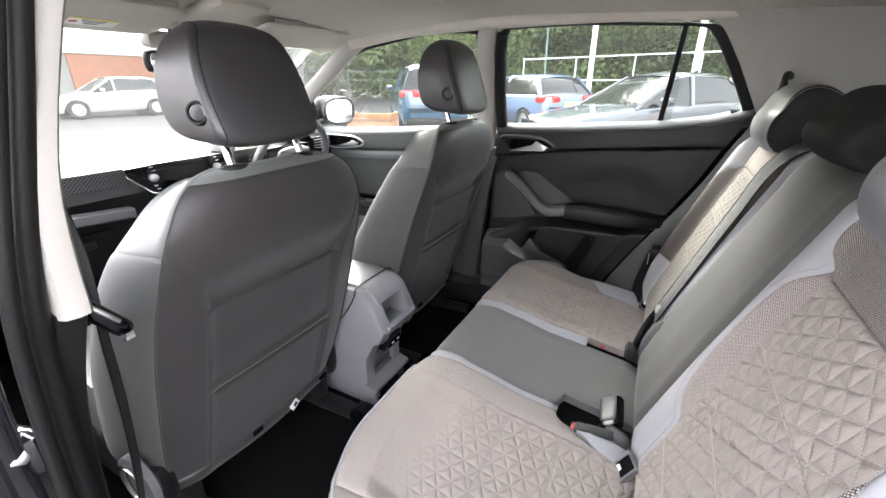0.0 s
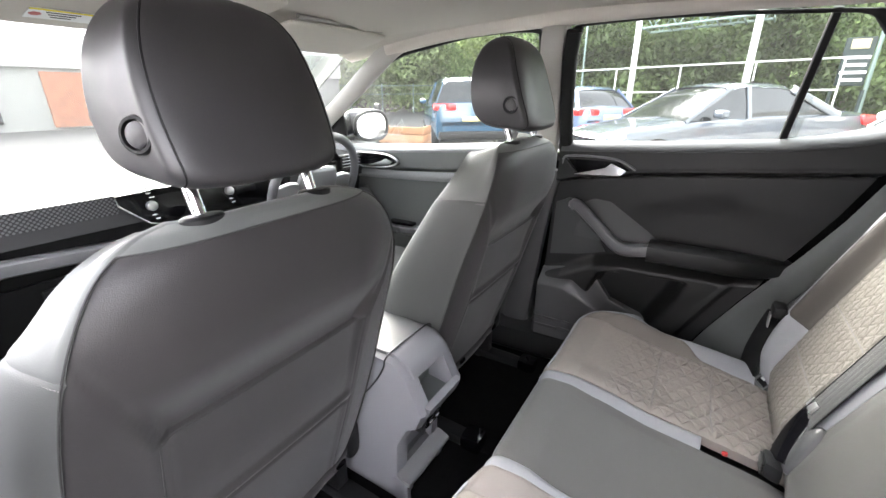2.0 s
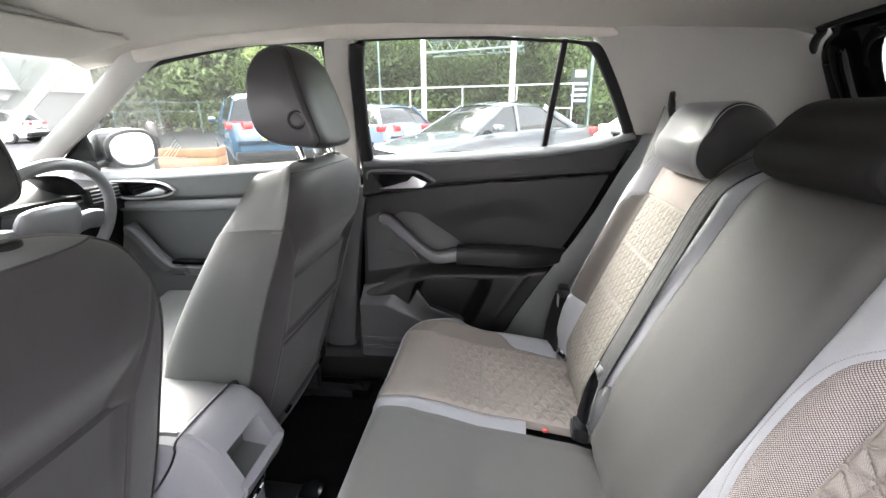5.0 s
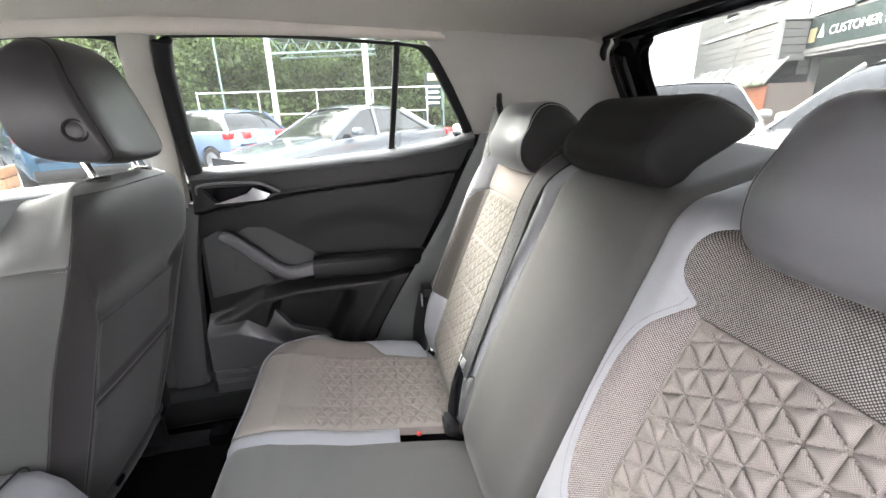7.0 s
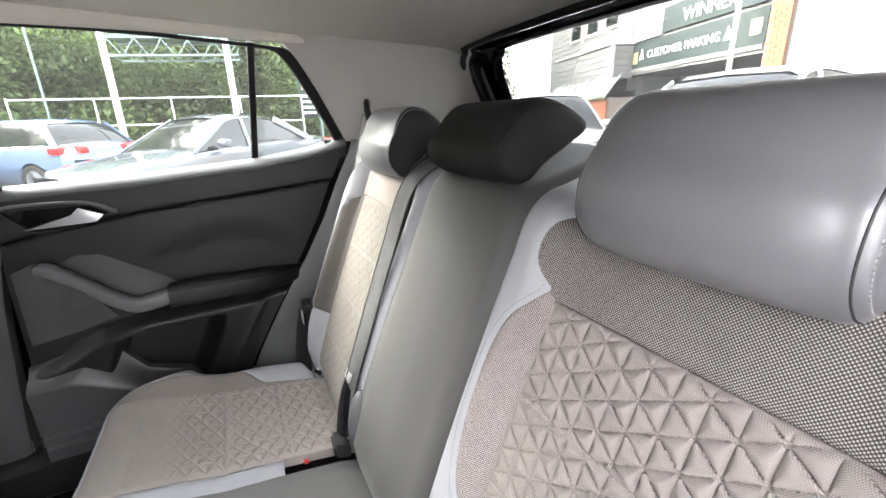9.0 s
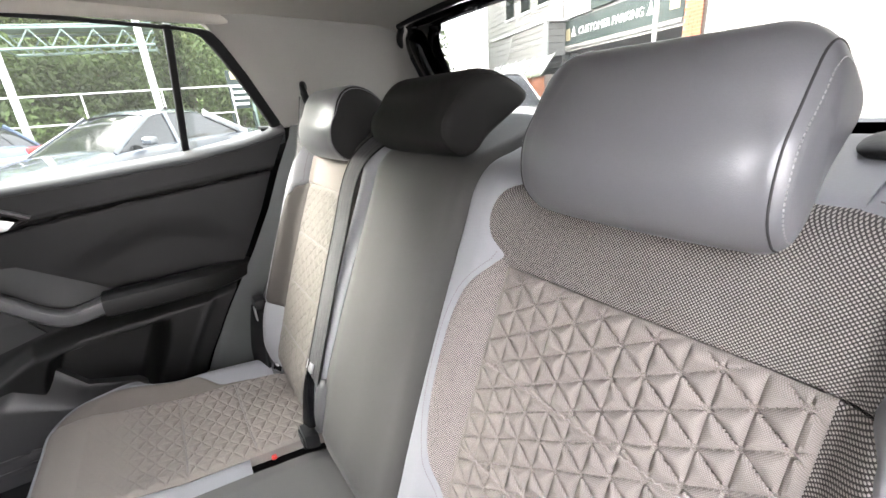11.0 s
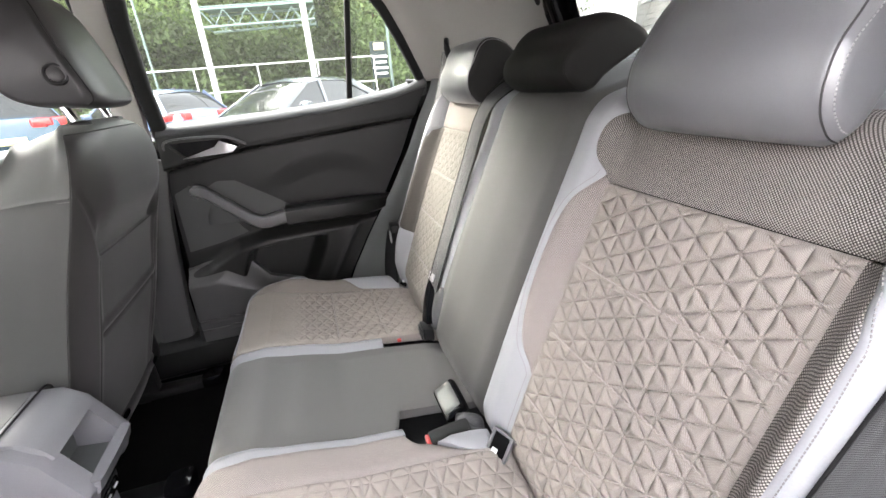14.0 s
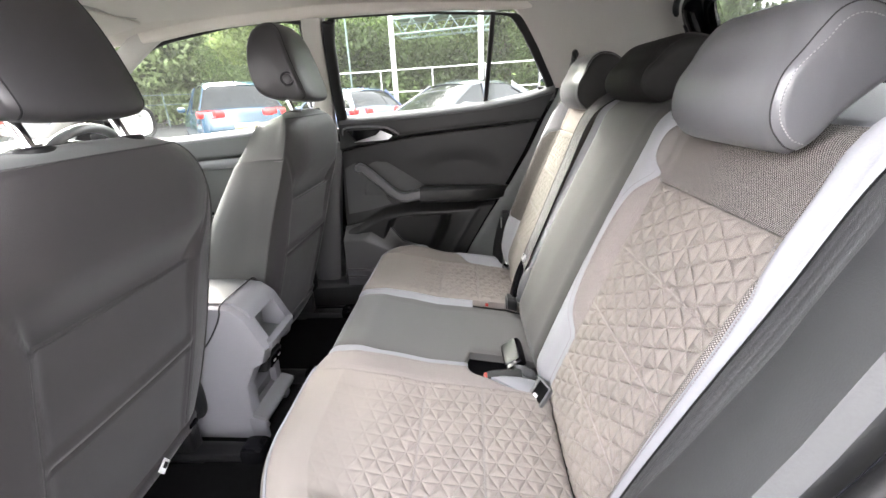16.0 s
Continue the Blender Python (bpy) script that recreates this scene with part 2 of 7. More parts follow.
def sweep_bm(pts, w, h, up=(0, 0, 1), power=2.0, seg=12, bm=None, scale=None, closed=False):
    """A bar along pts with a section w across and h along up, round (power 2) to boxy (power 6)."""
    bm = bm or bmesh.new()
    pts = [Vector(p) for p in pts]
    up = Vector(up)
    rings = []
    for i, p in enumerate(pts):
        if closed:
            d = (pts[(i + 1) % len(pts)] - pts[i - 1]).normalized()
        else:
            d = (pts[min(i + 1, len(pts) - 1)] - pts[max(i - 1, 0)]).normalized()
        side = d.cross(up)
        side = side.normalized() if side.length > 1e-6 else Vector((1, 0, 0))
        top = side.cross(d).normalized()
        k = scale(i / (len(pts) - 1)) if scale else 1.0
        ring = []
        for j in range(seg):
            a = 2 * math.pi * j / seg
            c, s = math.cos(a), math.sin(a)
            c, s = math.copysign(abs(c) ** (2 / power), c), math.copysign(abs(s) ** (2 / power), s)
            ring.append(bm.verts.new(p + side * (c * w / 2 * k) + top * (s * h / 2 * k)))
        rings.append(ring)
    n = len(rings)
    for i in range(n if closed else n - 1):
        a, b = rings[i], rings[(i + 1) % n]
        for j in range(seg):
            bm.faces.new((a[j], a[(j + 1) % seg], b[(j + 1) % seg], b[j]))
    if not closed:
        bm.faces.new(rings[0][::-1])
        bm.faces.new(rings[-1])
    return bm


def lathe_bm(prof, m=None, seg=24, bm=None):
    """A turned body about z from (radius, height) pairs, closed at both ends."""
    own = bmesh.new()
    rings = []
    for r, z in prof:
        rings.append([own.verts.new((r * math.cos(2 * math.pi * j / seg), r * math.sin(2 * math.pi * j / seg), z)) for j in range(seg)])
    for a, b in zip(rings, rings[1:]):
        for j in range(seg):
            own.faces.new((a[j], a[(j + 1) % seg], b[(j + 1) % seg], b[j]))
    own.faces.new(rings[0][::-1])
    own.faces.new(rings[-1])
    own.transform(m or Matrix())
    return own if bm is None else merge(bm, own)


def prism_bm(poly, place, depth, bevel=0.0, bm=None):
    """A plate: the outline poly of (u, v), put in space by place(u, v, w) with w from 0 to depth."""
    own = bmesh.new()
    lo = [own.verts.new((u, v, 0)) for u, v in poly]
    f = own.faces.new(lo)
    ext = bmesh.ops.extrude_face_region(own, geom=[f])
    for v in ext["geom"]:
        if isinstance(v, bmesh.types.BMVert):
            v.co.z = depth
    if bevel:
        rim = [e for e in own.edges if abs(e.verts[0].co.z - depth) < 1e-6 and abs(e.verts[1].co.z - depth) < 1e-6]
        bmesh.ops.bevel(own, geom=rim, offset=bevel, segments=2, profile=0.5, affect="EDGES")
    big = [f for f in own.faces if len(f.verts) > 4]
    bmesh.ops.triangulate(own, faces=big)
    for v in own.verts:
        v.co = Vector(place(*v.co))
    return own if bm is None else merge(bm, own)


def ease(x, a, b):
    t = max(0.0, min(1.0, (x - a) / (b - a)))
    return t * t * (3 - 2 * t)


def knots(x, table):
    """Smooth steps through (place, value) pairs."""
    if x <= table[0][0]:
        return table[0][1]
    for (a, p), (b, q) in zip(table, table[1:]):
        if x <= b:
            return p + (q - p) * ease(x, a, b)
    return table[-1][1]


def curve(x, table):
    """A flowing line through (place, value) pairs."""
    n = len(table)
    x = min(max(x, table[0][0]), table[-1][0])
    i = max(k for k in range(n - 1) if table[k][0] <= x or k == 0)
    slope = lambda k: (table[min(k + 1, n - 1)][1] - table[max(k - 1, 0)][1]) / (table[min(k + 1, n - 1)][0] - table[max(k - 1, 0)][0])
    (a, p), (b, q) = table[i], table[i + 1]
    h = b - a
    t = (x - a) / h
    return p * (2 * t ** 3 - 3 * t * t + 1) + slope(i) * h * (t ** 3 - 2 * t * t + t) + q * (3 * t * t - 2 * t ** 3) + slope(i + 1) * h * (t ** 3 - t * t)


def line(x, table):
    if x <= table[0][0]:
        return table[0][1]
    for (a, p), (b, q) in zip(table, table[1:]):
        if x <= b:
            return p + (q - p) * (x - a) / (b - a)
    return table[-1][1]


def placed(m, bm):
    bm.transform(m)
    return bm


# ---- rear seats ----
RAKE = 0.385
NORM = Vector((-1, 0, RAKE)).normalized()
ROLL = 1.075


def back_at(y, s, off):
    """A place on the backrest's face: s is the height up to ROLL, then the way over the rolled top."""
    if s <= ROLL:
        p, n = Vector((0.22 + RAKE * (s - 1.007), y, s)), NORM
    else:
        r = 0.055
        a = (s - ROLL) / r
        a0 = math.atan2(RAKE, 1)
        c = Vector((0.22 + RAKE * (ROLL - 1.007), y, ROLL)) - NORM * r
        b = min(a, 0.95)
        n = Vector((-math.cos(a0 + b), 0, math.sin(a0 + b)))
        p = c + n * r
        if a > b:
            p += Vector((math.sin(a0 + b), 0, math.cos(a0 + b))) * (a - b) * r
    return p + n * off


def near_bulge(y, s):
    k = ease(s, 0.52, 0.68)
    wing = knots(y, [(-0.61, -0.10), (-0.592, -0.005), (-0.566, 0.034), (-0.543, 0.041), (-0.512, 0.005), (-0.47, 0.0)])
    inner = knots(y, [(-0.215, 0.0), (-0.195, 0.004), (-0.155, 0.02), (-0.125, 0.021), (-0.112, 0.012), (-0.085, 0.022), (0.03, 0.029), (0.13, 0.031), (0.172, 0.025), (0.195, 0.030), (0.218, 0.026), (0.226, 0.012), (0.236, -0.05)])
    low = -0.03 * (1 - ease(s, 0.52, 0.6))
    return wing * (0.4 + 0.6 * k) + inner + low + 0.006 * math.sin(math.pi * min(1, max(0, (s - 0.55) / 0.5)))


EDGE = 0.0308


def quilt(u, v):
    """The height of a quilted triangle pattern with one line family along v."""
    h = EDGE * math.sqrt(3) / 2
    d = 9.0
    for a in (0.0, math.pi / 3, -math.pi / 3):
        w = (u * math.cos(a) + v * math.sin(a)) / h
        d = min(d, abs(w - round(w)) * h)
    return 0.0025 * (1 - math.exp(-d / 0.0011)) + 0.46 * d - 9.0 * d * d


def quilted_patch(lo, hi, s0, s1, place, fade, lines, ends=(True, True), m=11, cu=0.0, cv=0.0):
    """A quilted cover between y = lo and hi, its mesh laid along the stitched triangles."""
    du, dv = EDGE * math.sqrt(3) / 2 / m, EDGE / 2 / m
    ys = [lo] + [cu + k * du for k in range(math.ceil((lo - cu) / du + 0.3), math.floor((hi - cu) / du - 0.3) + 1)] + [hi]
    ss = [s0] + [cv + k * dv for k in range(math.ceil((s0 - cv) / dv + 0.3), math.floor((s1 - cv) / dv - 0.3) + 1)] + [s1]
    bm = bmesh.new()
    rows, hs = [], []
    for j in range(-1, len(ss) + 1):
        s = ss[min(max(j, 0), len(ss) - 1)]
        row, hrow = [], []
        for i in range(-1, len(ys) + 1):
            y = ys[min(max(i, 0), len(ys) - 1)]
            d = min([y - lo, hi - y] + [abs(s - (s0, s1)[e]) for e in (0, 1) if ends[e]])
            q = quilt(y - cu, s - cv)
            hrow.append(q)
            near = min(abs(s - z) for z in lines)
            q *= 1 - 0.9 * math.exp(-(near / 0.0042) ** 2)
            off = q * ease(d, -0.002, 0.008) * fade(y, s) - 0.004 * math.exp(-d / 0.004)
            if i in (-1, len(ys)) or j in (-1, len(ss)):
                off -= 0.02
            row.append(bm.verts.new(place(y, s, off)))
        rows.append(row)
        hs.append(hrow)
    for j in range(len(rows) - 1):
        for i in range(len(rows[0]) - 1):
            a, b, c, d = rows[j][i], rows[j][i + 1], rows[j + 1][i + 1], rows[j + 1][i]
            if abs(hs[j][i] - hs[j + 1][i + 1]) < abs(hs[j][i + 1] - hs[j + 1][i]):
                bm.faces.new((a, b, c))
                bm.faces.new((a, c, d))
            else:
                bm.faces.new((a, b, d))
                bm.faces.new((b, c, d))
    return bm


def zigzag(place, y0, y1, s, material, parent, step=0.0036):
    """A zigzag seam across a panel."""
    n = int((y1 - y0) / step)
    pts = [place(y0 + (y1 - y0) * i / n, s + (0.0011 if i % 2 else -0.0011), 0.0006) for i in range(n + 1)]
    return part("seam_stitching", sweep_bm(pts, 0.0016, 0.0014, up=NORM, seg=5), material, parent)


def patch(lo, hi, s0, s1, nu, nv, place, extra=None, seam=0.0045, wide=0.006, skirt=0.02, ends=(True, True), sides=(True, True)):
    """A cover piece between the edges lo(s) and hi(s), sunk along its seams, with a skirt tucked in."""
    bm = bmesh.new()
    rows = []
    for j in range(-1, nv + 2):
        s = s0 + (s1 - s0) * min(max(j, 0), nv) / nv
        a, b = lo(s), hi(s)
        row = []
        for i in range(-1, nu + 2):
            y = a + (b - a) * min(max(i, 0), nu) / nu
            d = []
            if ends[0]:
                d.append(abs(s - s0))
            if ends[1]:
                d.append(abs(s1 - s))
            if sides[0]:
                d.append(abs(y - a))
            if sides[1]:
                d.append(abs(b - y))
            off = -seam * math.exp(-min(d) / wide) if d else 0.0
            if extra:
                off += extra(y, s, min(d) if d else 1.0)
            if i in (-1, nu + 1) or j in (-1, nv + 1):
                off -= skirt
            row.append(bm.verts.new(place(y, s, off)))
        rows.append(row)
    for r0, r1 in zip(rows, rows[1:]):
        for i in range(len(r0) - 1):
            bm.faces.new((r0[i], r0[i + 1], r1[i + 1], r1[i]))
    return bm


def const(v):
    return lambda s: v


def stitches(pts, size, material, parent, name="stitching", gap=2.0):
    """A row of short threads along a line."""
    bm = bmesh.new()
    pts = [Vector(p) for p in pts]
    run, todo = 0.0, 0.0
    for a, b in zip(pts, pts[1:]):
        d = (b - a).length
        while todo <= run + d:
            c = a + (b - a) * ((todo - run) / d)
            q = (b - a).normalized().to_track_quat("X", "Z").to_matrix().to_4x4()
            own = bmesh.new()
            bmesh.ops.create_cube(own, size=1, matrix=Matrix.Translation(c) @ q @ Matrix.Diagonal((size, size * 0.42, size * 0.42, 1)))
            merge(bm, own)
            todo += size * gap
        run += d
    return part(name, bm, material, parent)


def seat_back(seat, place, bulge, mid, wider=0.0, wing_cloth=None, inner_cloth=None, yoke_cloth=None, wing_foot=0.5):
    """Covers of one outer backrest, given for the side with negative y."""
    put = lambda y, s, off: place(y, s, off + bulge(y, s))
    top = 1.007
    lines = (0.893, 0.782, 0.668)

    part("quilted_panel", quilted_patch(-0.51, -0.2, 0.5, top, put, lambda y, s: 0.5 if yoke_cloth else 1.0, lines, cu=-0.2321, cv=0.934), M_quilt_shaded if yoke_cloth else M_quilt, seat, "taupe fabric quilted in triangles")
    inner = lambda s: curve(s, [(0.7, -0.199), (0.735, -0.167), (0.80, -0.143), (0.9, -0.138), (0.96, -0.149), (1.0, -0.176), (1.018, -0.191)]) if s < 1.018 else curve(s, [(1.018, -0.191), (1.035, -0.170), (1.06, -0.161), (1.09, -0.170), (1.12, -0.2), (1.16, -0.24)])
    part("knit_bolster", patch(const(-0.2), inner, 0.702, 1.0175, 14, 60, put), M_mesh_fine, seat, "light knitted mesh beside the quilted panel")
    ytop = inner
    yout = lambda s: knots(s, [(1.007, -0.527), (1.03, -0.530), (1.06, -0.530), (1.10, -0.52), (1.13, -0.5), (1.15, -0.48)])
    part("knit_yoke", patch(yout, ytop, 1.008, 1.15, 80, 36, put), yoke_cloth or M_mesh, seat, "taupe cloth under the head restraint" if yoke_cloth else "grey knitted mesh under the head restraint")
    wing = lambda s: knots(s, [(0.5, -0.534 - wider), (0.7, -0.541 - wider), (0.90, -0.546 - wider), (0.95, -0.545 - wider * 0.82), (0.985, -0.537 - wider * 0.4), (1.008, -0.528)])
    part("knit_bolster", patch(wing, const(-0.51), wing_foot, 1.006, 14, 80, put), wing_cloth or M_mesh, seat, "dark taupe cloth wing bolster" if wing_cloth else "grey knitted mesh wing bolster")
    if wing_foot > 0.5:
        part("pale_edging", patch(wing, const(-0.51), 0.5, wing_foot, 10, 30, put), M_light, seat, "pale grey leatherette foot of the wing")
    edge = lambda s: (wing(s) if s < 1.006 else yout(s))
    outer = lambda s: knots(s, [(0.5, -0.563 - wider), (0.95, -0.569 - wider), (1.1, -0.575 + wider * 0.45), (1.30, -0.575 + wider * 0.3)])
    part("pale_edging", patch(outer, edge, 0.5, 1.30, 14, 100, put, sides=(False, True)), M_light, seat, "pale grey leatherette side edging")
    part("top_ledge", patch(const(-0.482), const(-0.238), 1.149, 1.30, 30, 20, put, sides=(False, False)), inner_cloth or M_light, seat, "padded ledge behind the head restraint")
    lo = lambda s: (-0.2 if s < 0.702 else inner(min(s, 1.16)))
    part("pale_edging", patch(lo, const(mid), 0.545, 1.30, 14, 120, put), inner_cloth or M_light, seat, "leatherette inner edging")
    for z in lines:
        zigzag(lambda y, s, off: put(y, s, off - (0.0004 if yoke_cloth else -0.0006)), -0.507, -0.203, z, M_thread_dark if yoke_cloth else M_thread_taupe, seat)
    stitches([put(edge(z) - 0.008, z, 0.002) for z in [0.55 + 0.6 * i / 60 for i in range(61)]], 0.0022, M_thread_dark, seat, gap=1.7)
    stitches([put(lo(z) + 0.005, z, 0.002) for z in [0.56 + 0.46 * i / 50 for i in range(51)]], 0.002, M_thread_dark, seat, gap=1.7)


PROFILE = [(0.046, 0.000), (0.028, 0.007), (0.0126, 0.027), (0.007, 0.050), (0.0105, 0.078), (0.0225, 0.104), (0.034, 0.130), (0.055, 0.150), (0.085, 0.158), (0.118, 0.146), (0.145, 0.118), (0.147, 0.095), (0.122, 0.070), (0.085, 0.034), (0.065, 0.008)]


def loft(outline, mid, half, oy, end=0.7, bow=None, power=6):
    """A body with the side outline, drawn in towards its two ends; half(q): half its width there."""
    def at_side(p, t, k=None):
        k = end + (1 - end) * (1 - min(1, abs(t)) ** power) ** (1 / power) if k is None else k
        q = mid + (p - mid) * k
        y = t * half(q)
        return Vector((q.x + (bow(q, t) if bow else 0), oy + y, q.z))

    bm = bmesh.new()
    rings = [[bm.verts.new(at_side(p, math.sin(math.pi / 2 * i / 22))) for p in outline] for i in range(-22, 23)]
    for k, lift in ((0.72, 1.014), (0.42, 1.026), (0.12, 1.032)):
        rings.insert(0, [bm.verts.new(at_side(p, -lift, end * k)) for p in outline])
        rings.append([bm.verts.new(at_side(p, lift, end * k)) for p in outline])
    n = len(outline)
    for a, b in zip(rings, rings[1:]):
        for j in range(n):
            bm.faces.new((a[j], a[(j + 1) % n], b[(j + 1) % n], b[j]))
    bm.faces.new(rings[0])
    bm.faces.new(rings[-1][::-1])
    return bm, at_side


def head_restraint(seat, at, wide, material, tall=1.0, deep=1.0, stitched=True, label="dark grey leatherette head restraint", r_top=0.042, r_low=0.024, end_cloth=None):
    """A rear head restraint with a drop-shaped side and flat end panels; at: the foot of its front face."""
    ox, oy, oz = at
    outline = smooth_path([(ox + x * deep, 0, oz + z * tall) for x, z in PROFILE + PROFILE[:1]], 6)[:-1]
    mid = Vector((ox + 0.068 * deep, 0, oz + 0.085 * tall))
    z0, z1 = min(p.z for p in outline), max(p.z for p in outline)

    def radius(p):
        """The radius of the edge round the end panels: small at the foot, large at the top."""
        return 0.017 + (r_top - 0.017) * ease(p.z, z1 - 0.075, z1 - 0.012) + (r_low - 0.017) * ease(z0 + 0.03 - p.z, 0.0, 0.03)

    def at_side(p, k, share=0.0):
        """A place on the skin; k from -1 to 1 over the middle, to 2 round the edge, then over the end panel, drawn in by a share."""
        r = radius(p)
        a = math.pi / 2 * max(0.0, min(1.0, abs(k) - 1))
        q = p + (mid - p).normalized() * r * (1 - math.cos(a))
        q = q + (mid - q) * share
        t = max(-1.0, min(1.0, k))
        x = q.x + (0.005 * t * t + 0.006 * abs(t) ** 5) * ease(mid.x - q.x, -0.01, 0.05)
        return Vector((x, oy + t * (wide - r) + math.copysign(r * math.sin(a) + 0.003 * math.sin(share * math.pi / 2), k), q.z))

    def along(p, sgn, inset):
        """A place on the rounded edge, at one distance from the end."""
        return at_side(p, sgn * (1 + math.asin(1 - inset / radius(p)) / (math.pi / 2)))

    SEAM = 1.3
    middle = [-1 + 2 * i / 28 for i in range(29)]
    ends = [1 + i / 10 for i in range(1, 11)]
    caps = [(2.0, e) for e in (0.12, 0.28, 0.46, 0.65, 0.82, 0.94)]
    skin = [(-2.0, e) for _, e in reversed(caps)] + [(-k, 0.0) for k in reversed(ends)] + [(k, 0.0) for k in middle] + [(k, 0.0) for k in ends] + caps
    n = len(outline)

    def shell(stations, close_low, close_high):
        bm = bmesh.new()
        rings = [[bm.verts.new(at_side(p, k, e)) for p in outline] for k, e in stations]
        for a, b in zip(rings, rings[1:]):
            for j in range(n):
                bm.faces.new((a[j], a[(j + 1) % n], b[(j + 1) % n], b[j]))
        if close_low:
            bm.faces.new(rings[0])
        if close_high:
            bm.faces.new(rings[-1][::-1])
        return bm

    if end_cloth:
        head = part("head_restraint", shell([q for q in skin if q[0] > -SEAM - 0.01], False, True), material, seat, label, sharp=70)
        part("end_panel", shell([q for q in skin if q[0] < -SEAM + 0.01], True, False), end_cloth, head, "dark cloth end panel", sharp=70)
    else:
        head = part("head_restraint", shell(skin, True, True), material, seat, label, sharp=70)
    for sy in (-0.06, 0.06):
        part("post", lathe_bm([(0.006, -0.025), (0.006, 0.02)], Matrix.Translation((ox + 0.08 * deep, oy + sy, oz + 0.07 * tall)), 12), M_chrome, head)
    front = outline[:66]
    for sgn in (-1, 1):
        # Thin cord along the seam; the black one draws its shaded crease.
        part("seam_crease", sweep_bm([along(p, sgn, 0.0085) for p in front], 0.0017, 0.0017, up=(0, 1, 0), seg=6), M_thread_black if stitched else material, head)
        if stitched:
            stitches([along(p, sgn, 0.0024) for p in front], 0.0022, M_thread, head, gap=1.75)
    return head


near_seat = thing("rear_bench", (0.0, -0.25, 0.32), "taupe and charcoal double rear seat with quilted cushion, pale grey edging", "car seat", "rear seats")
seat_back(near_seat, back_at, near_bulge, -0.112)
putn = lambda y, s, off: back_at(y, s, off + near_bulge(y, s))
part("centre_back", patch(const(-0.112), lambda s: 0.180 - 0.045 * (s - 0.8), 0.54, 1.30, 30, 70, putn, seam=0.006), M_mid_shaded, near_seat, "charcoal cloth centre backrest")
part("pale_edging", patch(lambda s: 0.180 - 0.045 * (s - 0.8), lambda s: 0.232 - 0.03 * (s - 0.8), 0.54, 1.30, 12, 70, putn, sides=(True, False)), M_light, near_seat, "pale grey leatherette edging strip")
part("seat_back_shell", grid_bm(lambda u, v: back_at(-0.6 + 0.785 * u, 0.5 + 0.62 * v, -0.03), 4, 8, (0.09, 0, -0.02)), M_dark, near_seat)

far_seat = thing("rear_bench", (0.0, 0.40, 0.32), "taupe single rear seat with quilted cushion and pale grey edging", "car seat", "rear seats")
FAR_SHIFT = Vector((-0.03, 0, 0.033))


def far_place(y, s, off):
    return back_at(0.250 + (-0.2 - y) * (0.69 if y < -0.2 else 0.22), s, off) + FAR_SHIFT


def far_bulge(y, s):
    wing = knots(y, [(-0.665, -0.10), (-0.645, -0.01), (-0.605, 0.036), (-0.575, 0.038), (-0.52, 0.004), (-0.49, 0.0)])
    return near_bulge(min(max(y, -0.47), -0.2), s) + wing * (0.4 + 0.6 * ease(s, 0.52, 0.68))


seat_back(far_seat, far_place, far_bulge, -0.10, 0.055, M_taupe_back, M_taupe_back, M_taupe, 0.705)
part("seat_back_shell", grid_bm(lambda u, v: back_at(0.20 + 0.36 * u, 0.5 + 0.62 * v, -0.03) + FAR_SHIFT, 4, 8, (0.09, 0, -0.02)), M_dark, far_seat)

head_restraint(near_seat, (0.181, -0.350, 1.086), 0.116, M_leather, 0.97, 1.0, True, "dark grey leatherette head restraint", 0.040, 0.022)
head_restraint(near_seat, (0.194, 0.030, 1.128), 0.118, M_mid_dark, 0.74, 1.22, False, "charcoal cloth centre head restraint", 0.03, 0.018)
head_restraint(far_seat, (0.160, 0.352, 1.104), 0.112, M_leather, 0.90, 1.0, False, "grey leatherette head restraint with a dark end panel", 0.026, 0.020, M_mid_dark)

# cushions


def seat_top(y, x, off):
    """A place on the cushions' top; the front rolls over and down."""
    if x < -0.42:
        a = (-0.42 - x) / 0.035
        b = min(a, 1.6)
        px, pz = -0.42 - 0.035 * math.sin(b), 0.602 + 0.035 * math.cos(b)
        if a > b:
            pz -= (a - b) * 0.035
        n = Vector((-math.sin(b), 0, math.cos(b)))
        p = Vector((px, y, pz))
    else:
        z = line(x, [(-0.42, 0.637), (-0.37, 0.640), (-0.28, 0.626), (-0.2, 0.607), (-0.1, 0.595), (0.0, 0.58), (0.1, 0.55)])
        p, n = Vector((x, y, z)), Vector((0.12, 0, 1)).normalized()
    return p + n * off


def cush_bulge(y, x):
    a = knots(y, [(-0.64, -0.10), (-0.612, -0.03), (-0.58, 0.004), (-0.53, 0.008), (-0.47, -0.018), (-0.36, -0.022), (-0.24, -0.016), (-0.19, -0.002), (-0.14, 0.0), (-0.126, -0.006), (-0.1, -0.016), (0.03, -0.014), (0.13, -0.014), (0.15, -0.006), (0.17, 0.0), (0.2, 0.0), (0.27, -0.014), (0.4, -0.018), (0.47, -0.012), (0.53, 0.006), (0.56, -0.01), (0.6, -0.1)])
    front = ease(-x, 0.31, 0.41)
    return a * (1 - 0.8 * front * (abs(y) < 0.58)) - 0.012 * ease(abs(y), 0.53, 0.6)


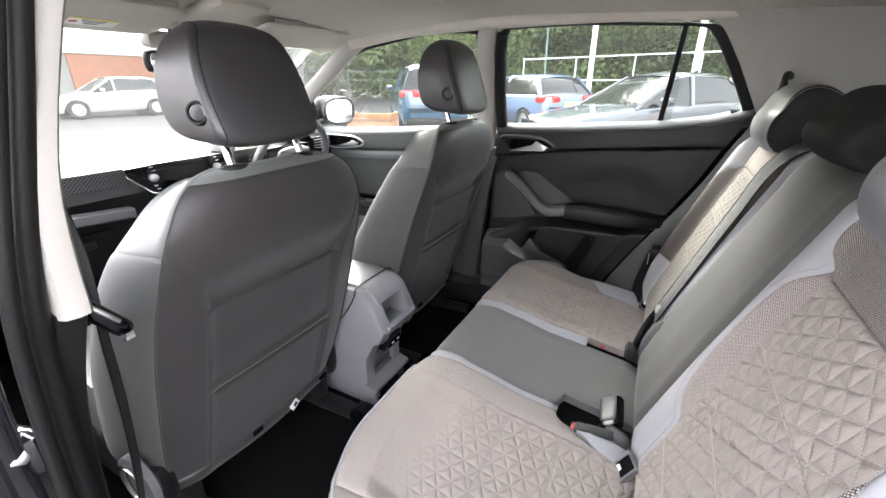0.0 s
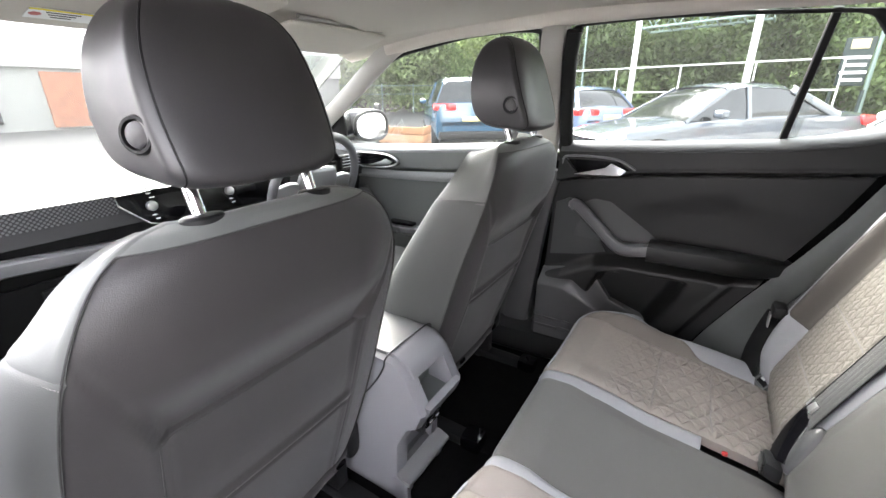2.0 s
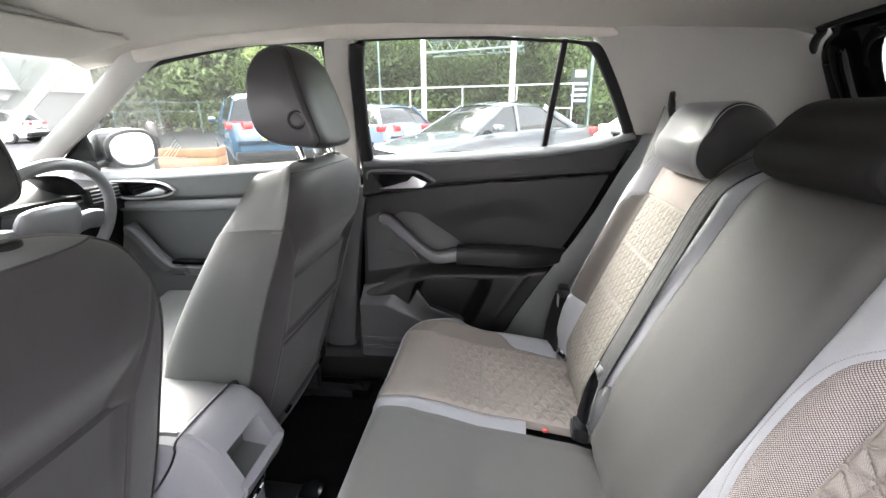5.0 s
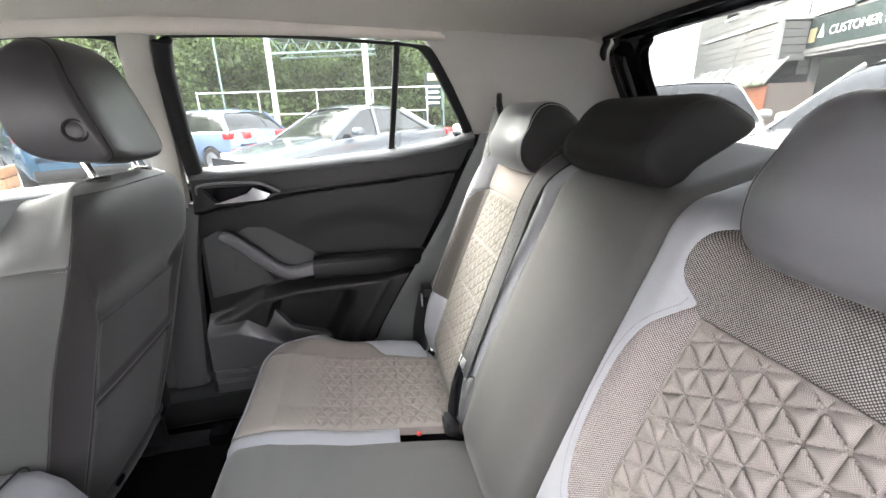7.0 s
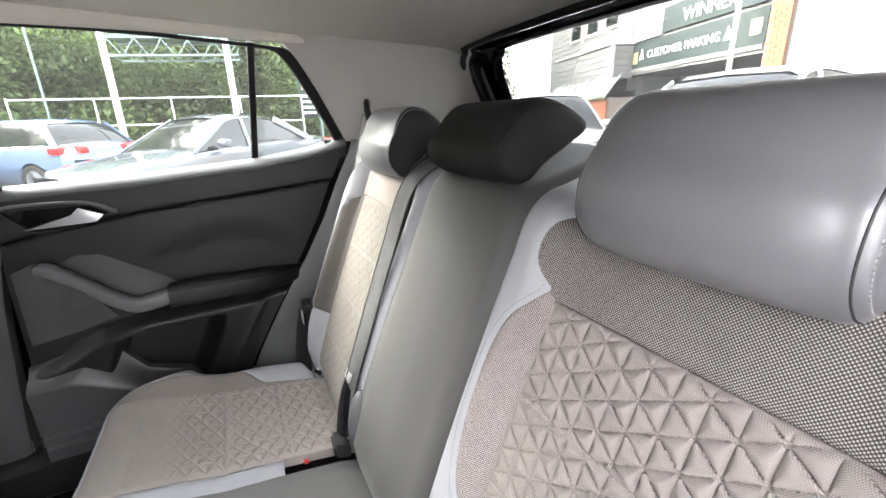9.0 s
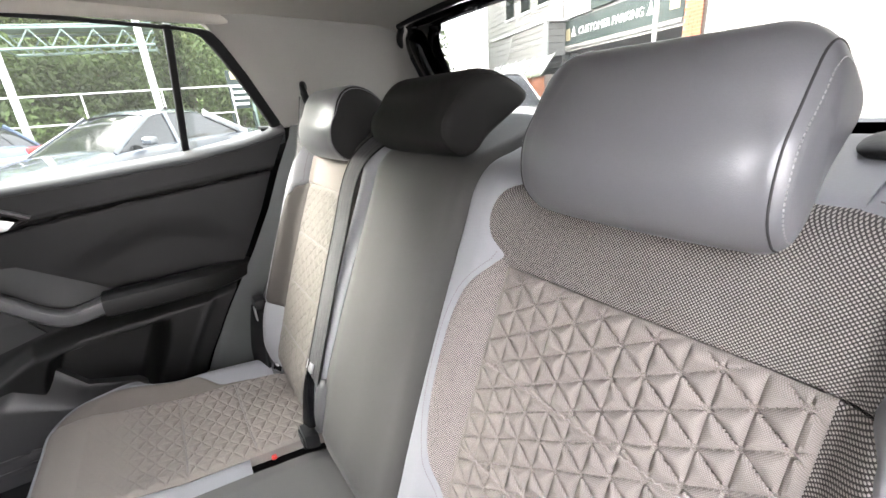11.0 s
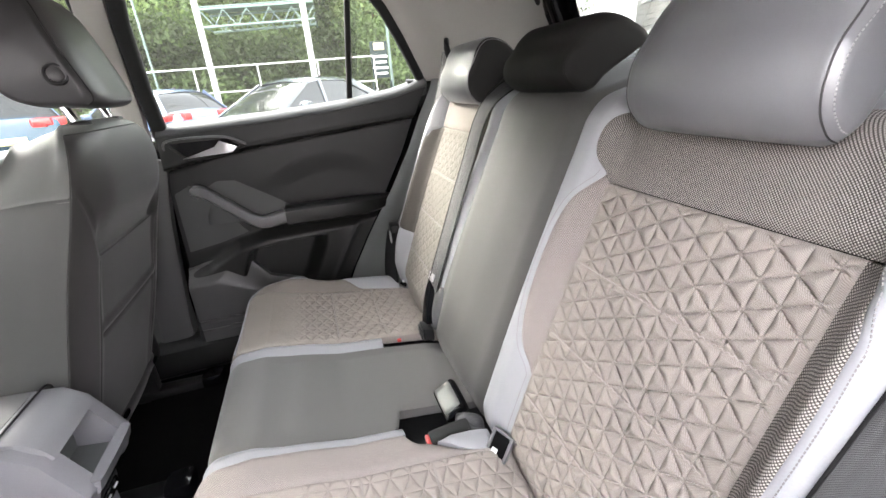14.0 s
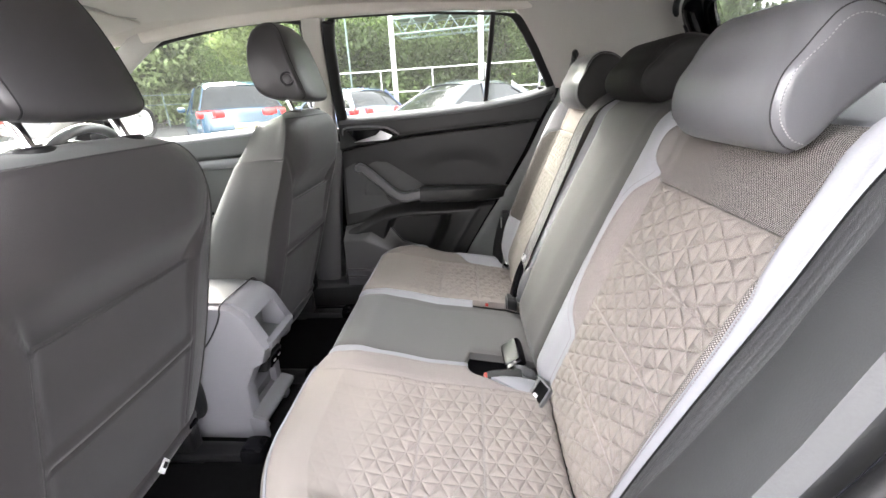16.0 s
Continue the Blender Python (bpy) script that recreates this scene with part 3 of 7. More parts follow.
def puts(y, x, off):
    """A place on the cushions, the far one with its outer front corner rounded off."""
    p = seat_top(y, x, off + cush_bulge(y, x))
    k = max(0.0, min(1.0, (y - 0.43) / 0.14))
    c = max(0.0, -0.36 - y) / 0.2
    p.x += (0.10 * k ** 2.4 + 0.08 * c * c + 0.018 * ease(y, -0.24, -0.12)) * ease(-x, 0.2, 0.42)
    return p


seams = (-0.198, -0.083)


FRONT, REAR = -0.565, 0.06


def cushion(seat, y0, y1, name, material, extra=None, nu=12, nv=60, lab="", x0=FRONT, x1=REAR, lo=None, hi=None, sides=(True, True)):
    bm = patch(lo or const(y0), hi or const(y1), x0, x1, nu, nv, puts, extra, ends=(False, True), sides=sides)
    return part(name, bm, material, seat, lab)


soft_front = lambda y, x: 0.15 + 0.85 * ease(x, -0.33, -0.24) if x > -0.36 else 0.15 * ease(x, -0.40, -0.36)
for seat, y0, y1 in ((near_seat, -0.52, -0.2), (far_seat, 0.182, 0.476)):
    part("quilted_cushion", quilted_patch(y0, y1, FRONT, REAR, puts, lambda y, x: 0.6 * soft_front(y, x), seams, (False, True)), M_quilt_seat, seat, "taupe fabric cushion quilted in triangles")
cushion(near_seat, -0.2, -0.135, "cushion_border", M_mesh_seat, None, 10, 60, "light knitted mesh cushion border", hi=lambda x: knots(x, [(-0.118, -0.135), (-0.10, -0.162), (0.0, -0.195)]))
cushion(near_seat, -0.135, -0.108, "pale_edging", M_light, None, 6, 60, "pale grey leatherette strip", x1=-0.112)
cushion(near_seat, -0.19, -0.155, "pale_edging", M_light, None, 6, 30, "pale grey leatherette strip behind the buckle", x0=-0.062, x1=0.035, lo=lambda x: knots(x, [(-0.062, -0.166), (0.0, -0.195)]), hi=lambda x: knots(x, [(-0.062, -0.164), (-0.03, -0.155), (0.03, -0.152)]))
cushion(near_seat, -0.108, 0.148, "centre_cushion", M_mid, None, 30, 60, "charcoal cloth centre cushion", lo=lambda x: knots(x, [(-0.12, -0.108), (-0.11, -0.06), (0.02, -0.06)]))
cushion(near_seat, 0.148, 0.18, "pale_edging", M_light, None, 6, 60, "pale grey leatherette strip", x1=-0.10)
cushion(near_seat, -0.56, -0.52, "cushion_border", M_taupe, None, 8, 60, "plain taupe cushion border")
cushion(near_seat, -0.60, -0.56, "pale_edging", M_light, None, 8, 60, "pale grey leatherette strip", sides=(False, True))
part("cushion_base", grid_bm(lambda u, v: Vector((-0.425 + 0.515 * u, -0.58 + 0.74 * v, 0.53)), 2, 2, (0, 0, -0.16)), M_dark, near_seat)
cut = lambda x: knots(x, [(-0.17, 0.535), (-0.10, 0.485), (0.0, 0.478)])
cushion(far_seat, 0.476, 0.53, "cushion_border", M_taupe, None, 10, 60, "plain taupe cushion border", hi=cut, x1=0.0)
cushion(far_seat, 0.53, 0.57, "pale_edging", M_light, None, 10, 60, "pale grey leatherette strip", lo=cut, x1=0.01, sides=(True, False))
part("cushion_base", grid_bm(lambda u, v: Vector((-0.40 + 0.49 * u, 0.185 + 0.36 * v, 0.53)), 2, 2, (0, 0, -0.16)), M_dark, far_seat)
for seat, y0, y1 in ((near_seat, -0.5, -0.21), (far_seat, 0.2, 0.47)):
    for x in seams:
        zigzag(lambda y, s, off: puts(y, s, off + 0.0004), y0, y1, x, M_thread_dark, seat)
for seat, y0, y1 in ((near_seat, -0.575, -0.19), (far_seat, 0.185, 0.555)):
    part("piping", sweep_bm([puts(y0 + (y1 - y0) * i / 24, -0.443, 0.001) for i in range(25)], 0.005, 0.005, seg=6), M_light, seat, "pale piping along the cushion's front edge")


# ---- front seats ----
def front_seat(at, label, label_tag=True, strap_z=0.70, head_at=(0.0, 0.0, 1.0)):
    """A front seat facing -x; at: its place, with the backrest's rear face through x = 0 at 0.7 m."""
    ox, oy, oz = at
    seat = thing("front_seat", (ox - 0.2, oy, 0.32), label, "car seat", "front seats")
    BASE, CREST, pocket_z = 0.455, 1.122, 0.886
    rear = [(0.40, -0.092), (0.5, -0.062), (0.6, -0.028), (0.7, 0.005), (0.8, 0.036), (0.885, 0.064), (0.95, 0.087), (1.0, 0.101), (1.04, 0.108), (1.07, 0.109), (1.09, 0.106), (1.105, 0.100), (1.115, 0.092), (1.122, 0.082)]
    half_w = [(0.44, 0.222), (0.50, 0.240), (0.60, 0.249), (0.75, 0.250), (0.85, 0.246), (0.93, 0.239), (0.99, 0.229), (1.03, 0.217), (1.06, 0.203), (1.085, 0.186), (1.105, 0.162), (1.117, 0.135), (1.122, 0.105)]
    reach = [(0.40, 1.55), (0.75, 1.42), (0.95, 1.05), (1.05, 0.85), (1.122, 0.62)]
    swell = [(0.40, 1.0), (0.86, 1.04), (0.92, 0.98), (0.96, 0.85), (1.0, 0.58), (1.04, 0.18), (1.08, -0.22), (1.122, -0.5)]

    def dent(y, z):
        """The rear panel's relief: it turns in above the pocket, whose strap stands proud."""
        ay = abs(y)
        edge = 0.165 + max(0.0, z - pocket_z) * 0.36
        k = ease(edge - ay, -0.006, 0.020)
        d = 0.006 * math.exp(-((z - 1.0) / 0.05) ** 2) * ease(0.20 - ay, 0.0, 0.08)
        if z >= pocket_z:
            d -= 0.021 * k * ease(0.975 - z, 0.0, 0.085)
        else:
            d -= k * (0.021 - 0.010 * ease(pocket_z - z, 0.0, 0.003) - 0.005 * ease(pocket_z - z, 0.03, 0.14))
        d += 0.0075 * math.exp(-((z - strap_z) / 0.0085) ** 2) * k
        d -= 0.0045 * math.exp(-((z - strap_z + 0.019) / 0.0035) ** 2) * k
        d -= 0.0025 * math.exp(-((ay - 0.1665) / 0.003) ** 2) * ease(pocket_z - z, -0.004, 0.006)
        cr = abs(ay - edge)
        d -= 0.0035 * math.exp(-(cr / 0.0035) ** 2) * ease(z, pocket_z - 0.004, pocket_z) * ease(1.055 - z, 0.0, 0.02)
        return d

    def on_back(y, z, lift=0.0):
        """A place on the rear panel."""
        w = curve(z, half_w)
        k = min(1.0, abs(y) / w)
        x = curve(z, rear) - 0.027 * k ** 4.5 + dent(y, z) * ease(1 - k, 0.0, 0.06)
        return Vector((ox + x + lift, oy + y, oz + z - 0.004 * ease(z, 1.09, CREST) * k * k))

    NZ, NY = 170, 96
    zs = [BASE + (CREST - BASE) * (1 - (1 - j / NZ) ** 1.5) for j in range(NZ + 1)]
    jm = min(j for j in range(NZ + 1) if zs[j] >= 1.105)

    def panel_rows(j0, j1):
        return grid_bm(lambda u, v: (lambda z: on_back((2 * u - 1) * curve(z, half_w), z, -0.0025 * math.exp(-min(u, 1 - u) * 90)))(zs[j0 + round(v * (j1 - j0))]), NY, j1 - j0)

    part("back_panel", panel_rows(0, jm), M_rear, seat, "dark grey-brown leatherette seat back with a map pocket", sharp=60)
    part("top_cover", panel_rows(jm, NZ), M_shoulder, seat, "pale grey leatherette over the backrest's crest", sharp=60)

    # the cloth sides: a roll from the rear panel's seam forwards, round the bolsters to the front
    rim = [(-curve(z, half_w), z) for z in zs] + [(-curve(CREST, half_w) * (1 - 2 * i / 16), CREST) for i in range(1, 16)] + [(curve(z, half_w), z) for z in reversed(zs)]
    n = len(rim)
    outs = []
    for i in range(n):
        a, b = Vector(rim[max(i - 2, 0)]), Vector(rim[min(i + 2, n - 1)])
        t = (b - a).normalized()
        outs.append(Vector((-t.y, t.x)))
    ROLLS = [(-0.002, -0.002), (0.003, 0.0025), (0.010, 0.007), (0.022, 0.014), (0.040, 0.022), (0.062, 0.029), (0.085, 0.032), (0.105, 0.030), (0.120, 0.022), (0.130, 0.008), (0.132, -0.012), (0.126, -0.032), (0.112, -0.055), (0.104, -0.08)]

    def wrap(i, k):
        f, o = ROLLS[k]
        y, z = rim[i]
        base = on_back(y, z)
        o = o * (curve(z, swell) if o > 0 else 1.0) if k > 2 else o * 0.6
        top = abs(outs[i].y)
        f *= line(z, reach)
        drop = 0.014 * top * ease(f, 0.030, 0.10)
        return Vector((base.x - f, base.y + outs[i].x * o, base.z + outs[i].y * o * (1 - 0.4 * top) - drop - 0.10 * f * ease(z, 0.99, 1.06)))

    seam_lo = max(j for j in range(NZ + 1) if zs[j] <= 1.012)
    cuts = (("side_cover", 0, seam_lo, M_side, "dark grey cloth side of the backrest"), ("shoulder_cover", seam_lo, n - 1 - seam_lo, M_shoulder, "pale grey leatherette shoulder over the backrest's top"), ("side_cover", n - 1 - seam_lo, n - 1, M_side, "dark grey cloth side of the backrest"))
    for nm, i0, i1, material, lab in cuts:
        bm = bmesh.new()
        rows = []
        for k in range(len(ROLLS)):
            row = []
            for i in range(i0, i1 + 1):
                p = wrap(i, k)
                near = min(abs(i - seam_lo), abs(i - (n - 1 - seam_lo)))
                c = Vector((ox + curve(rim[i][1], rear) - 0.06, oy, oz + rim[i][1]))
                p += (c - p).normalized() * 0.0022 * math.exp(-near / 1.3)
                row.append(bm.verts.new(p))
            rows.append(row)
        for r0, r1 in zip(rows, rows[1:]):
            for i in range(len(r0) - 1):
                bm.faces.new((r0[i], r0[i + 1], r1[i + 1], r1[i]))
        part(nm, bm, material, seat, lab, sharp=70)
    front = bmesh.new()
    last = len(ROLLS) - 1
    rows = [[front.verts.new(wrap(j, last).lerp(wrap(n - 1 - j, last), q / 10)) for q in range(11)] for j in range(0, NZ + 1, 5)]
    for r0, r1 in zip(rows, rows[1:]):
        for q in range(10):
            front.faces.new((r0[q], r0[q + 1], r1[q + 1], r1[q]))
    part("front_cover", front, M_side, seat, "grey cloth front of the backrest")
    part("cover_seam", sweep_bm([on_back(y, z, 0.0005) for y, z in rim[12:jm:2] + [(curve(zs[jm], half_w) * (i / 20 - 1), zs[jm]) for i in range(41)] + rim[n - jm:n - 12:2]], 0.0024, 0.0024, up=(1, 0, 0), seg=6), M_thread_black, seat)
    for j in (seam_lo, n - 1 - seam_lo):
        stitches([wrap(j, k) + Vector((0, outs[j].x * 0.0003, -0.005)) for k in range(1, 9)], 0.0026, M_thread_dark, seat, gap=1.7)
    for pts in ([(-0.163 + 0.326 * i / 24, pocket_z - 0.002) for i in range(25)], [(-0.1655, 0.47 + 0.41 * i / 20) for i in range(21)], [(0.1655, 0.47 + 0.41 * i / 20) for i in range(21)]):
        part("pocket_seam", sweep_bm([on_back(y, z, 0.0004) for y, z in pts], 0.0024, 0.002, up=(1, 0, 0), seg=6), M_thread_black, seat)
    # the rolled lower edge with its fastening clips
    low = [on_back(-0.222 + 0.444 * i / 30, BASE, -0.006) + Vector((-0.004, 0, -0.012 - 0.006 * math.cos(math.pi * (i / 15 - 1)))) for i in range(31)]
    part("lower_edge", sweep_bm(low, 0.030, 0.042, up=(0.3, 0, 1), power=2.6, seg=14), M_rear, seat, "rolled lower edge of the seat back")
    for yy in (-0.045, 0.185):
        q = on_back(yy, BASE, 0.004)
        part("clip", placed(Matrix.Translation((q.x + 0.004, q.y, q.z - 0.004)), rbox_bm((0.007, 0.030, 0.012), (0.002, 0.005, 0.003), 4)), M_gloss, seat, "black plastic clip")
    # seat cushion
    part("cushion", rbox_bm((0.52, 0.52, 0.15), (0.05, 0.06, 0.06), 12, lambda x, y, z: (ox - 0.37 + x, oy + y, oz + 0.555 + z - 0.08 * x + 0.03 * ease(abs(y), 0.15, 0.24) * (z > 0))), M_shoulder, seat, "pale grey seat cushion")
    part("side_shield", rbox_bm((0.50, 0.05, 0.12), (0.02, 0.02, 0.03), 6, lambda x, y, z: (ox - 0.33 + x, oy - 0.25 + y, oz + 0.48 + z)), M_dark, seat, "dark plastic side shield")
    part("side_shield", rbox_bm((0.50, 0.05, 0.12), (0.02, 0.02, 0.03), 6, lambda x, y, z: (ox - 0.33 + x, oy + 0.235 + y, oz + 0.48 + z)), M_dark, seat, "dark plastic side shield")
    if label_tag:
        q = on_back(0.063, BASE, 0.012)
        turn_m = Matrix.Translation((q.x + 0.006, q.y, q.z - 0.004)) @ Matrix.Rotation(0.5, 4, "X")
        part("paper_tag", placed(turn_m, box_bm((0, 0, 0), (0.003, 0.028, 0.020), 0.001)), M_white, seat, "small white paper tag")
        part("tag_print", placed(turn_m, box_bm((0.002, 0.002, 0.0), (0.002, 0.012, 0.010))), M_black, seat)
    for sy in (-0.2, 0.2):
        part("seat_rail", rbox_bm((0.42, 0.05, 0.035), (0.01, 0.012, 0.012), 5, lambda x, y, z: (ox - 0.16 + x, oy + sy + y, 0.345 + z)), M_black, seat, "black seat rail cover")
        part("rail_cap", rbox_bm((0.06, 0.062, 0.05), (0.012, 0.014, 0.014), 5, lambda x, y, z: (ox + 0.05 + x, oy + sy + y, 0.352 + z)), M_gloss, seat, "glossy black rail end cap")
        part("rail_foot", box_bm((ox - 0.27, oy + sy, 0.40), (0.35, 0.035, 0.09), 0.006), M_black, seat)
    # head restraint: its rear face leans forwards
    prof = [(0.040, 1.156), (0.072, 1.153), (0.088, 1.157), (0.095, 1.168), (0.090, 1.190), (0.077, 1.228), (0.060, 1.278), (0.044, 1.318), (0.024, 1.338), (-0.006, 1.346), (-0.034, 1.336), (-0.052, 1.305), (-0.060, 1.26), (-0.058, 1.215), (-0.044, 1.178), (-0.010, 1.161)]
    ox, oz = ox + head_at[0], oz + head_at[1]
    outline = smooth_path([(ox + x, 0, oz + 1.342 + (z - 1.346) * head_at[2]) for x, z in prof + prof[:1]], 5)[:-1]
    half = lambda q: curve(q.z - oz, [(1.15, 0.102), (1.18, 0.107), (1.22, 0.109), (1.26, 0.106), (1.29, 0.099), (1.315, 0.087), (1.335, 0.069), (1.348, 0.052)]) + 0.002 * ease(ox + 0.06 - q.x, 0.0, 0.09)
    bm, at_side = loft(outline, Vector((ox + 0.012, 0, oz + 1.24)), half, oy, 0.80, lambda q, t: -0.010 * t ** 4 * ease(q.x - ox, 0.0, 0.06), 3.2)
    head = part("head_restraint", bm, M_headrest, seat, "dark grey leatherette head restraint", sharp=70)
    for sgn in (-1, 1):
        # Dark cord standing for the shaded crease along the side seam.
        part("seam_crease", sweep_bm([at_side(p, sgn * 0.90) for p in outline[8:48]], 0.0024, 0.0024, up=(0, 1, 0), seg=6), M_rubber, head)
    edge_pt = outline[13]
    stitches([at_side(edge_pt, -0.88 + 1.76 * i / 30) + Vector((0.0008, 0, 0.006)) for i in range(31)], 0.0028, M_thread_black, head)
    skin = [at_side(p, -s / 100) for p in outline for s in range(70, 101)] + [at_side(p, -1.014, 0.80 * 0.72) for p in outline] + [at_side(p, -1.026, 0.80 * 0.42) for p in outline]
    b = min(skin, key=lambda p: (p.x - ox - 0.049) ** 2 + (p.z - oz - 1.346 + 0.139 * head_at[2]) ** 2 + 0.2 * max(0.0, p.y - oy + 0.100) ** 2).copy()
    b.y -= 0.001
    face = Vector((0.42, -1, 0.10)).to_track_quat("Z", "Y").to_matrix().to_4x4()
    btn = part("release_button", lathe_bm([(0.0185, -0.012), (0.0185, 0.000), (0.0170, 0.003), (0.0142, 0.003), (0.0132, -0.001), (0.003, -0.001)], Matrix.Translation(b) @ face, 32), M_rubber, head, "round black release button")
    part("button_cap", lathe_bm([(0.0120, -0.006), (0.0120, 0.0015), (0.0104, 0.0025), (0.002, 0.0027)], Matrix.Translation(b) @ face, 28), M_headrest, btn)
    ox, oz = ox - head_at[0], oz - head_at[1]
    for sy in (-0.075, 0.075):
        part("post", lathe_bm([(0.0075, -0.06), (0.0075, 0.10)], Matrix.Translation((ox + 0.066, oy + sy, oz + 1.105)) @ Matrix.Rotation(-0.30, 4, "Y"), 16), M_chrome, head, "chrome post")
        part("post_collar", lathe_bm([(0.022, -0.010), (0.0225, -0.003), (0.020, -0.0005), (0.009, 0.001)], Matrix.Translation((ox + 0.066, oy + sy, oz + 1.123)) @ Matrix.Rotation(-0.10, 4, "Y") @ Matrix.Diagonal((0.85, 1.05, 1, 1)), 24), M_dark, seat, "dark plastic post collar")
    return seat


passenger_seat = front_seat((-0.695, -0.350, 0.0), "front passenger seat, dark back with map pocket, grey cloth sides", head_at=(0.008, 0.0, 1.0))
front_seat((-0.647, 0.348, 0.016), "front driver seat, dark back with map pocket, grey cloth sides", False, 0.74, (0.026, 0.006, 1.07))

# ---- floor and tunnel ----
floor = solo("floor", grid_bm(lambda u, v: Vector((-2.0 + 3.0 * u, -0.70 + 1.42 * v, 0.315 + 0.035 * math.exp(-((-0.70 + 1.42 * v) / 0.12) ** 2) + 0.004 * math.sin(31 * u) * math.sin(23 * v))), 60, 40, (0, 0, -0.05)), M_carpet, "black carpeted cabin floor", kind="structure")
solo("floor_mat", rbox_bm((0.34, 0.44, 0.012), (0.004, 0.004, 0.004), 8, lambda x, y, z: (-0.60 + x, 0.36 + y, 0.333 + z)), M_carpet, "black carpet floor mat before the rear seat", "floor mat", "floor mats")
solo("floor_mat", rbox_bm((0.34, 0.44, 0.012), (0.004, 0.004, 0.004), 8, lambda x, y, z: (-0.60 + x, -0.36 + y, 0.333 + z)), M_carpet, "black carpet floor mat before the rear seat", "floor mat", "floor mats")

solo("front_bulkhead", box_bm((-1.99, 0.0, 0.64), (0.04, 1.46, 0.66), 0.005), M_carpet, "black carpeted bulkhead before the footwells", kind="structure")

# ---- centre console ----
console = thing("centre_console", (-0.8, 0.0, 0.32), "grey plastic centre console with rear storage recess and armrest", "console")


def con_side(sy):
    poly = [(-1.0, 0.32), (-0.665, 0.32), (-0.655, 0.345), (-0.672, 0.40), (-0.668, 0.49), (-0.640, 0.545), (-0.615, 0.56), (-0.60, 0.60), (-0.640, 0.685), (-0.672, 0.712), (-0.72, 0.716), (-1.0, 0.70)]
    return prism_bm(poly, lambda u, v, w: (u, sy * (0.049 + w + 0.012 * (0.7 - v)), v), 0.039, 0.016)


part("side_panel", con_side(1), M_grey, console)
part("side_panel", con_side(-1), M_grey, console)
part("front_filler", prism_bm([(-1.0, 0.33), (-0.70, 0.33), (-0.69, 0.42), (-0.685, 0.50), (-0.655, 0.545), (-0.632, 0.565), (-0.69, 0.575), (-0.69, 0.70), (-1.0, 0.695)], lambda u, v, w: (u, -0.066 + w, v), 0.132), M_grey, console)
part("rear_frame_top", sweep_bm(smooth_path([(-0.73, 0, 0.712), (-0.685, 0, 0.712), (-0.652, 0, 0.695), (-0.637, 0, 0.672)], 5), 0.135, 0.018, up=(0.4, 0, 1), power=6), M_grey, console)
part("rear_frame_bottom", sweep_bm([(-0.600, 0, 0.613), (-0.605, 0, 0.594), (-0.625, 0, 0.575)], 0.135, 0.018, up=(1, 0, 0.4), power=6), M_grey, console)
part("storage_recess", prism_bm([(-0.69, 0.685), (-0.665, 0.69), (-0.675, 0.60), (-0.61, 0.590), (-0.61, 0.58), (-0.69, 0.58)], lambda u, v, w: (u, -0.060 + w, v), 0.120), M_arch, console, "dark open storage recess")
for sy in (-0.018, 0.018):
    usb = part("usb_socket", rbox_bm((0.006, 0.026, 0.030), (0.002, 0.003, 0.003), 4, lambda x, y, z: (-0.638 + x + 0.25 * z, 0.012 + 0.75 * sy + y, 0.512 + z)), M_gloss, console, "black charging socket")
    part("socket_slot", box_bm((-0.634, 0.012 + 0.75 * sy, 0.514), (0.003, 0.012, 0.004), 0.001), M_white, usb)
part("socket_panel", rbox_bm((0.034, 0.088, 0.044), (0.008, 0.012, 0.012), 6, lambda x, y, z: (-0.656 + x + 0.25 * z, 0.012 + y, 0.512 + z)), M_black, console, "black charging socket panel")
part("lower_fill", prism_bm([(-0.80, 0.33), (-0.668, 0.33), (-0.664, 0.392), (-0.690, 0.41), (-0.688, 0.47), (-0.664, 0.528), (-0.80, 0.528)], lambda u, v, w: (u, -0.084 + w, v), 0.168, 0.006), M_ledge, console)
part("duct_lip", rbox_bm((0.040, 0.178, 0.016), (0.006, 0.006, 0.006), 6, lambda x, y, z: (-0.655 + x, -0.004 + y, 0.398 + z - 0.35 * x)), M_lid, console, "pale plastic lip of the floor duct")
part("duct_cheek", rbox_bm((0.045, 0.014, 0.075), (0.006, 0.004, 0.008), 6, lambda x, y, z: (-0.664 + x, -0.086 + y, 0.362 + z)), M_grey, console)
part("armrest_lid", rbox_bm((0.30, 0.15, 0.05), (0.02, 0.02, 0.018), 10, lambda x, y, z: (-0.845 + x, y, 0.703 + z)), M_lid, console, "pale grey armrest lid")
for sy in (-1, 1):
    part("lid_joint", sweep_bm(smooth_path([(-0.692, sy * 0.0892, 0.703), (-0.705, sy * 0.0905, 0.675), (-0.735, sy * 0.092, 0.63), (-0.775, sy * 0.0935, 0.585)], 5), 0.004, 0.004, seg=6), M_black, console)
part("lid_joint", sweep_bm(smooth_path([(-0.692, -0.089, 0.703), (-0.692, -0.085, 0.7155), (-0.692, -0.06, 0.7225), (-0.692, 0.06, 0.7225), (-0.692, 0.085, 0.7155), (-0.692, 0.089, 0.703)], 6), 0.004, 0.004, seg=6), M_black, console)
part("tunnel_base", rbox_bm((0.9, 0.2, 0.3), (0.03, 0.05, 0.05), 6, lambda x, y, z: (-1.30 + x, y, 0.50 + z)), M_dark, console)
part("gear_knob", rbox_bm((0.06, 0.05, 0.09), (0.02, 0.02, 0.025), 6, lambda x, y, z: (-1.25 + x, 0.02 + y, 0.84 + z)), M_gloss, console, "black gear knob")
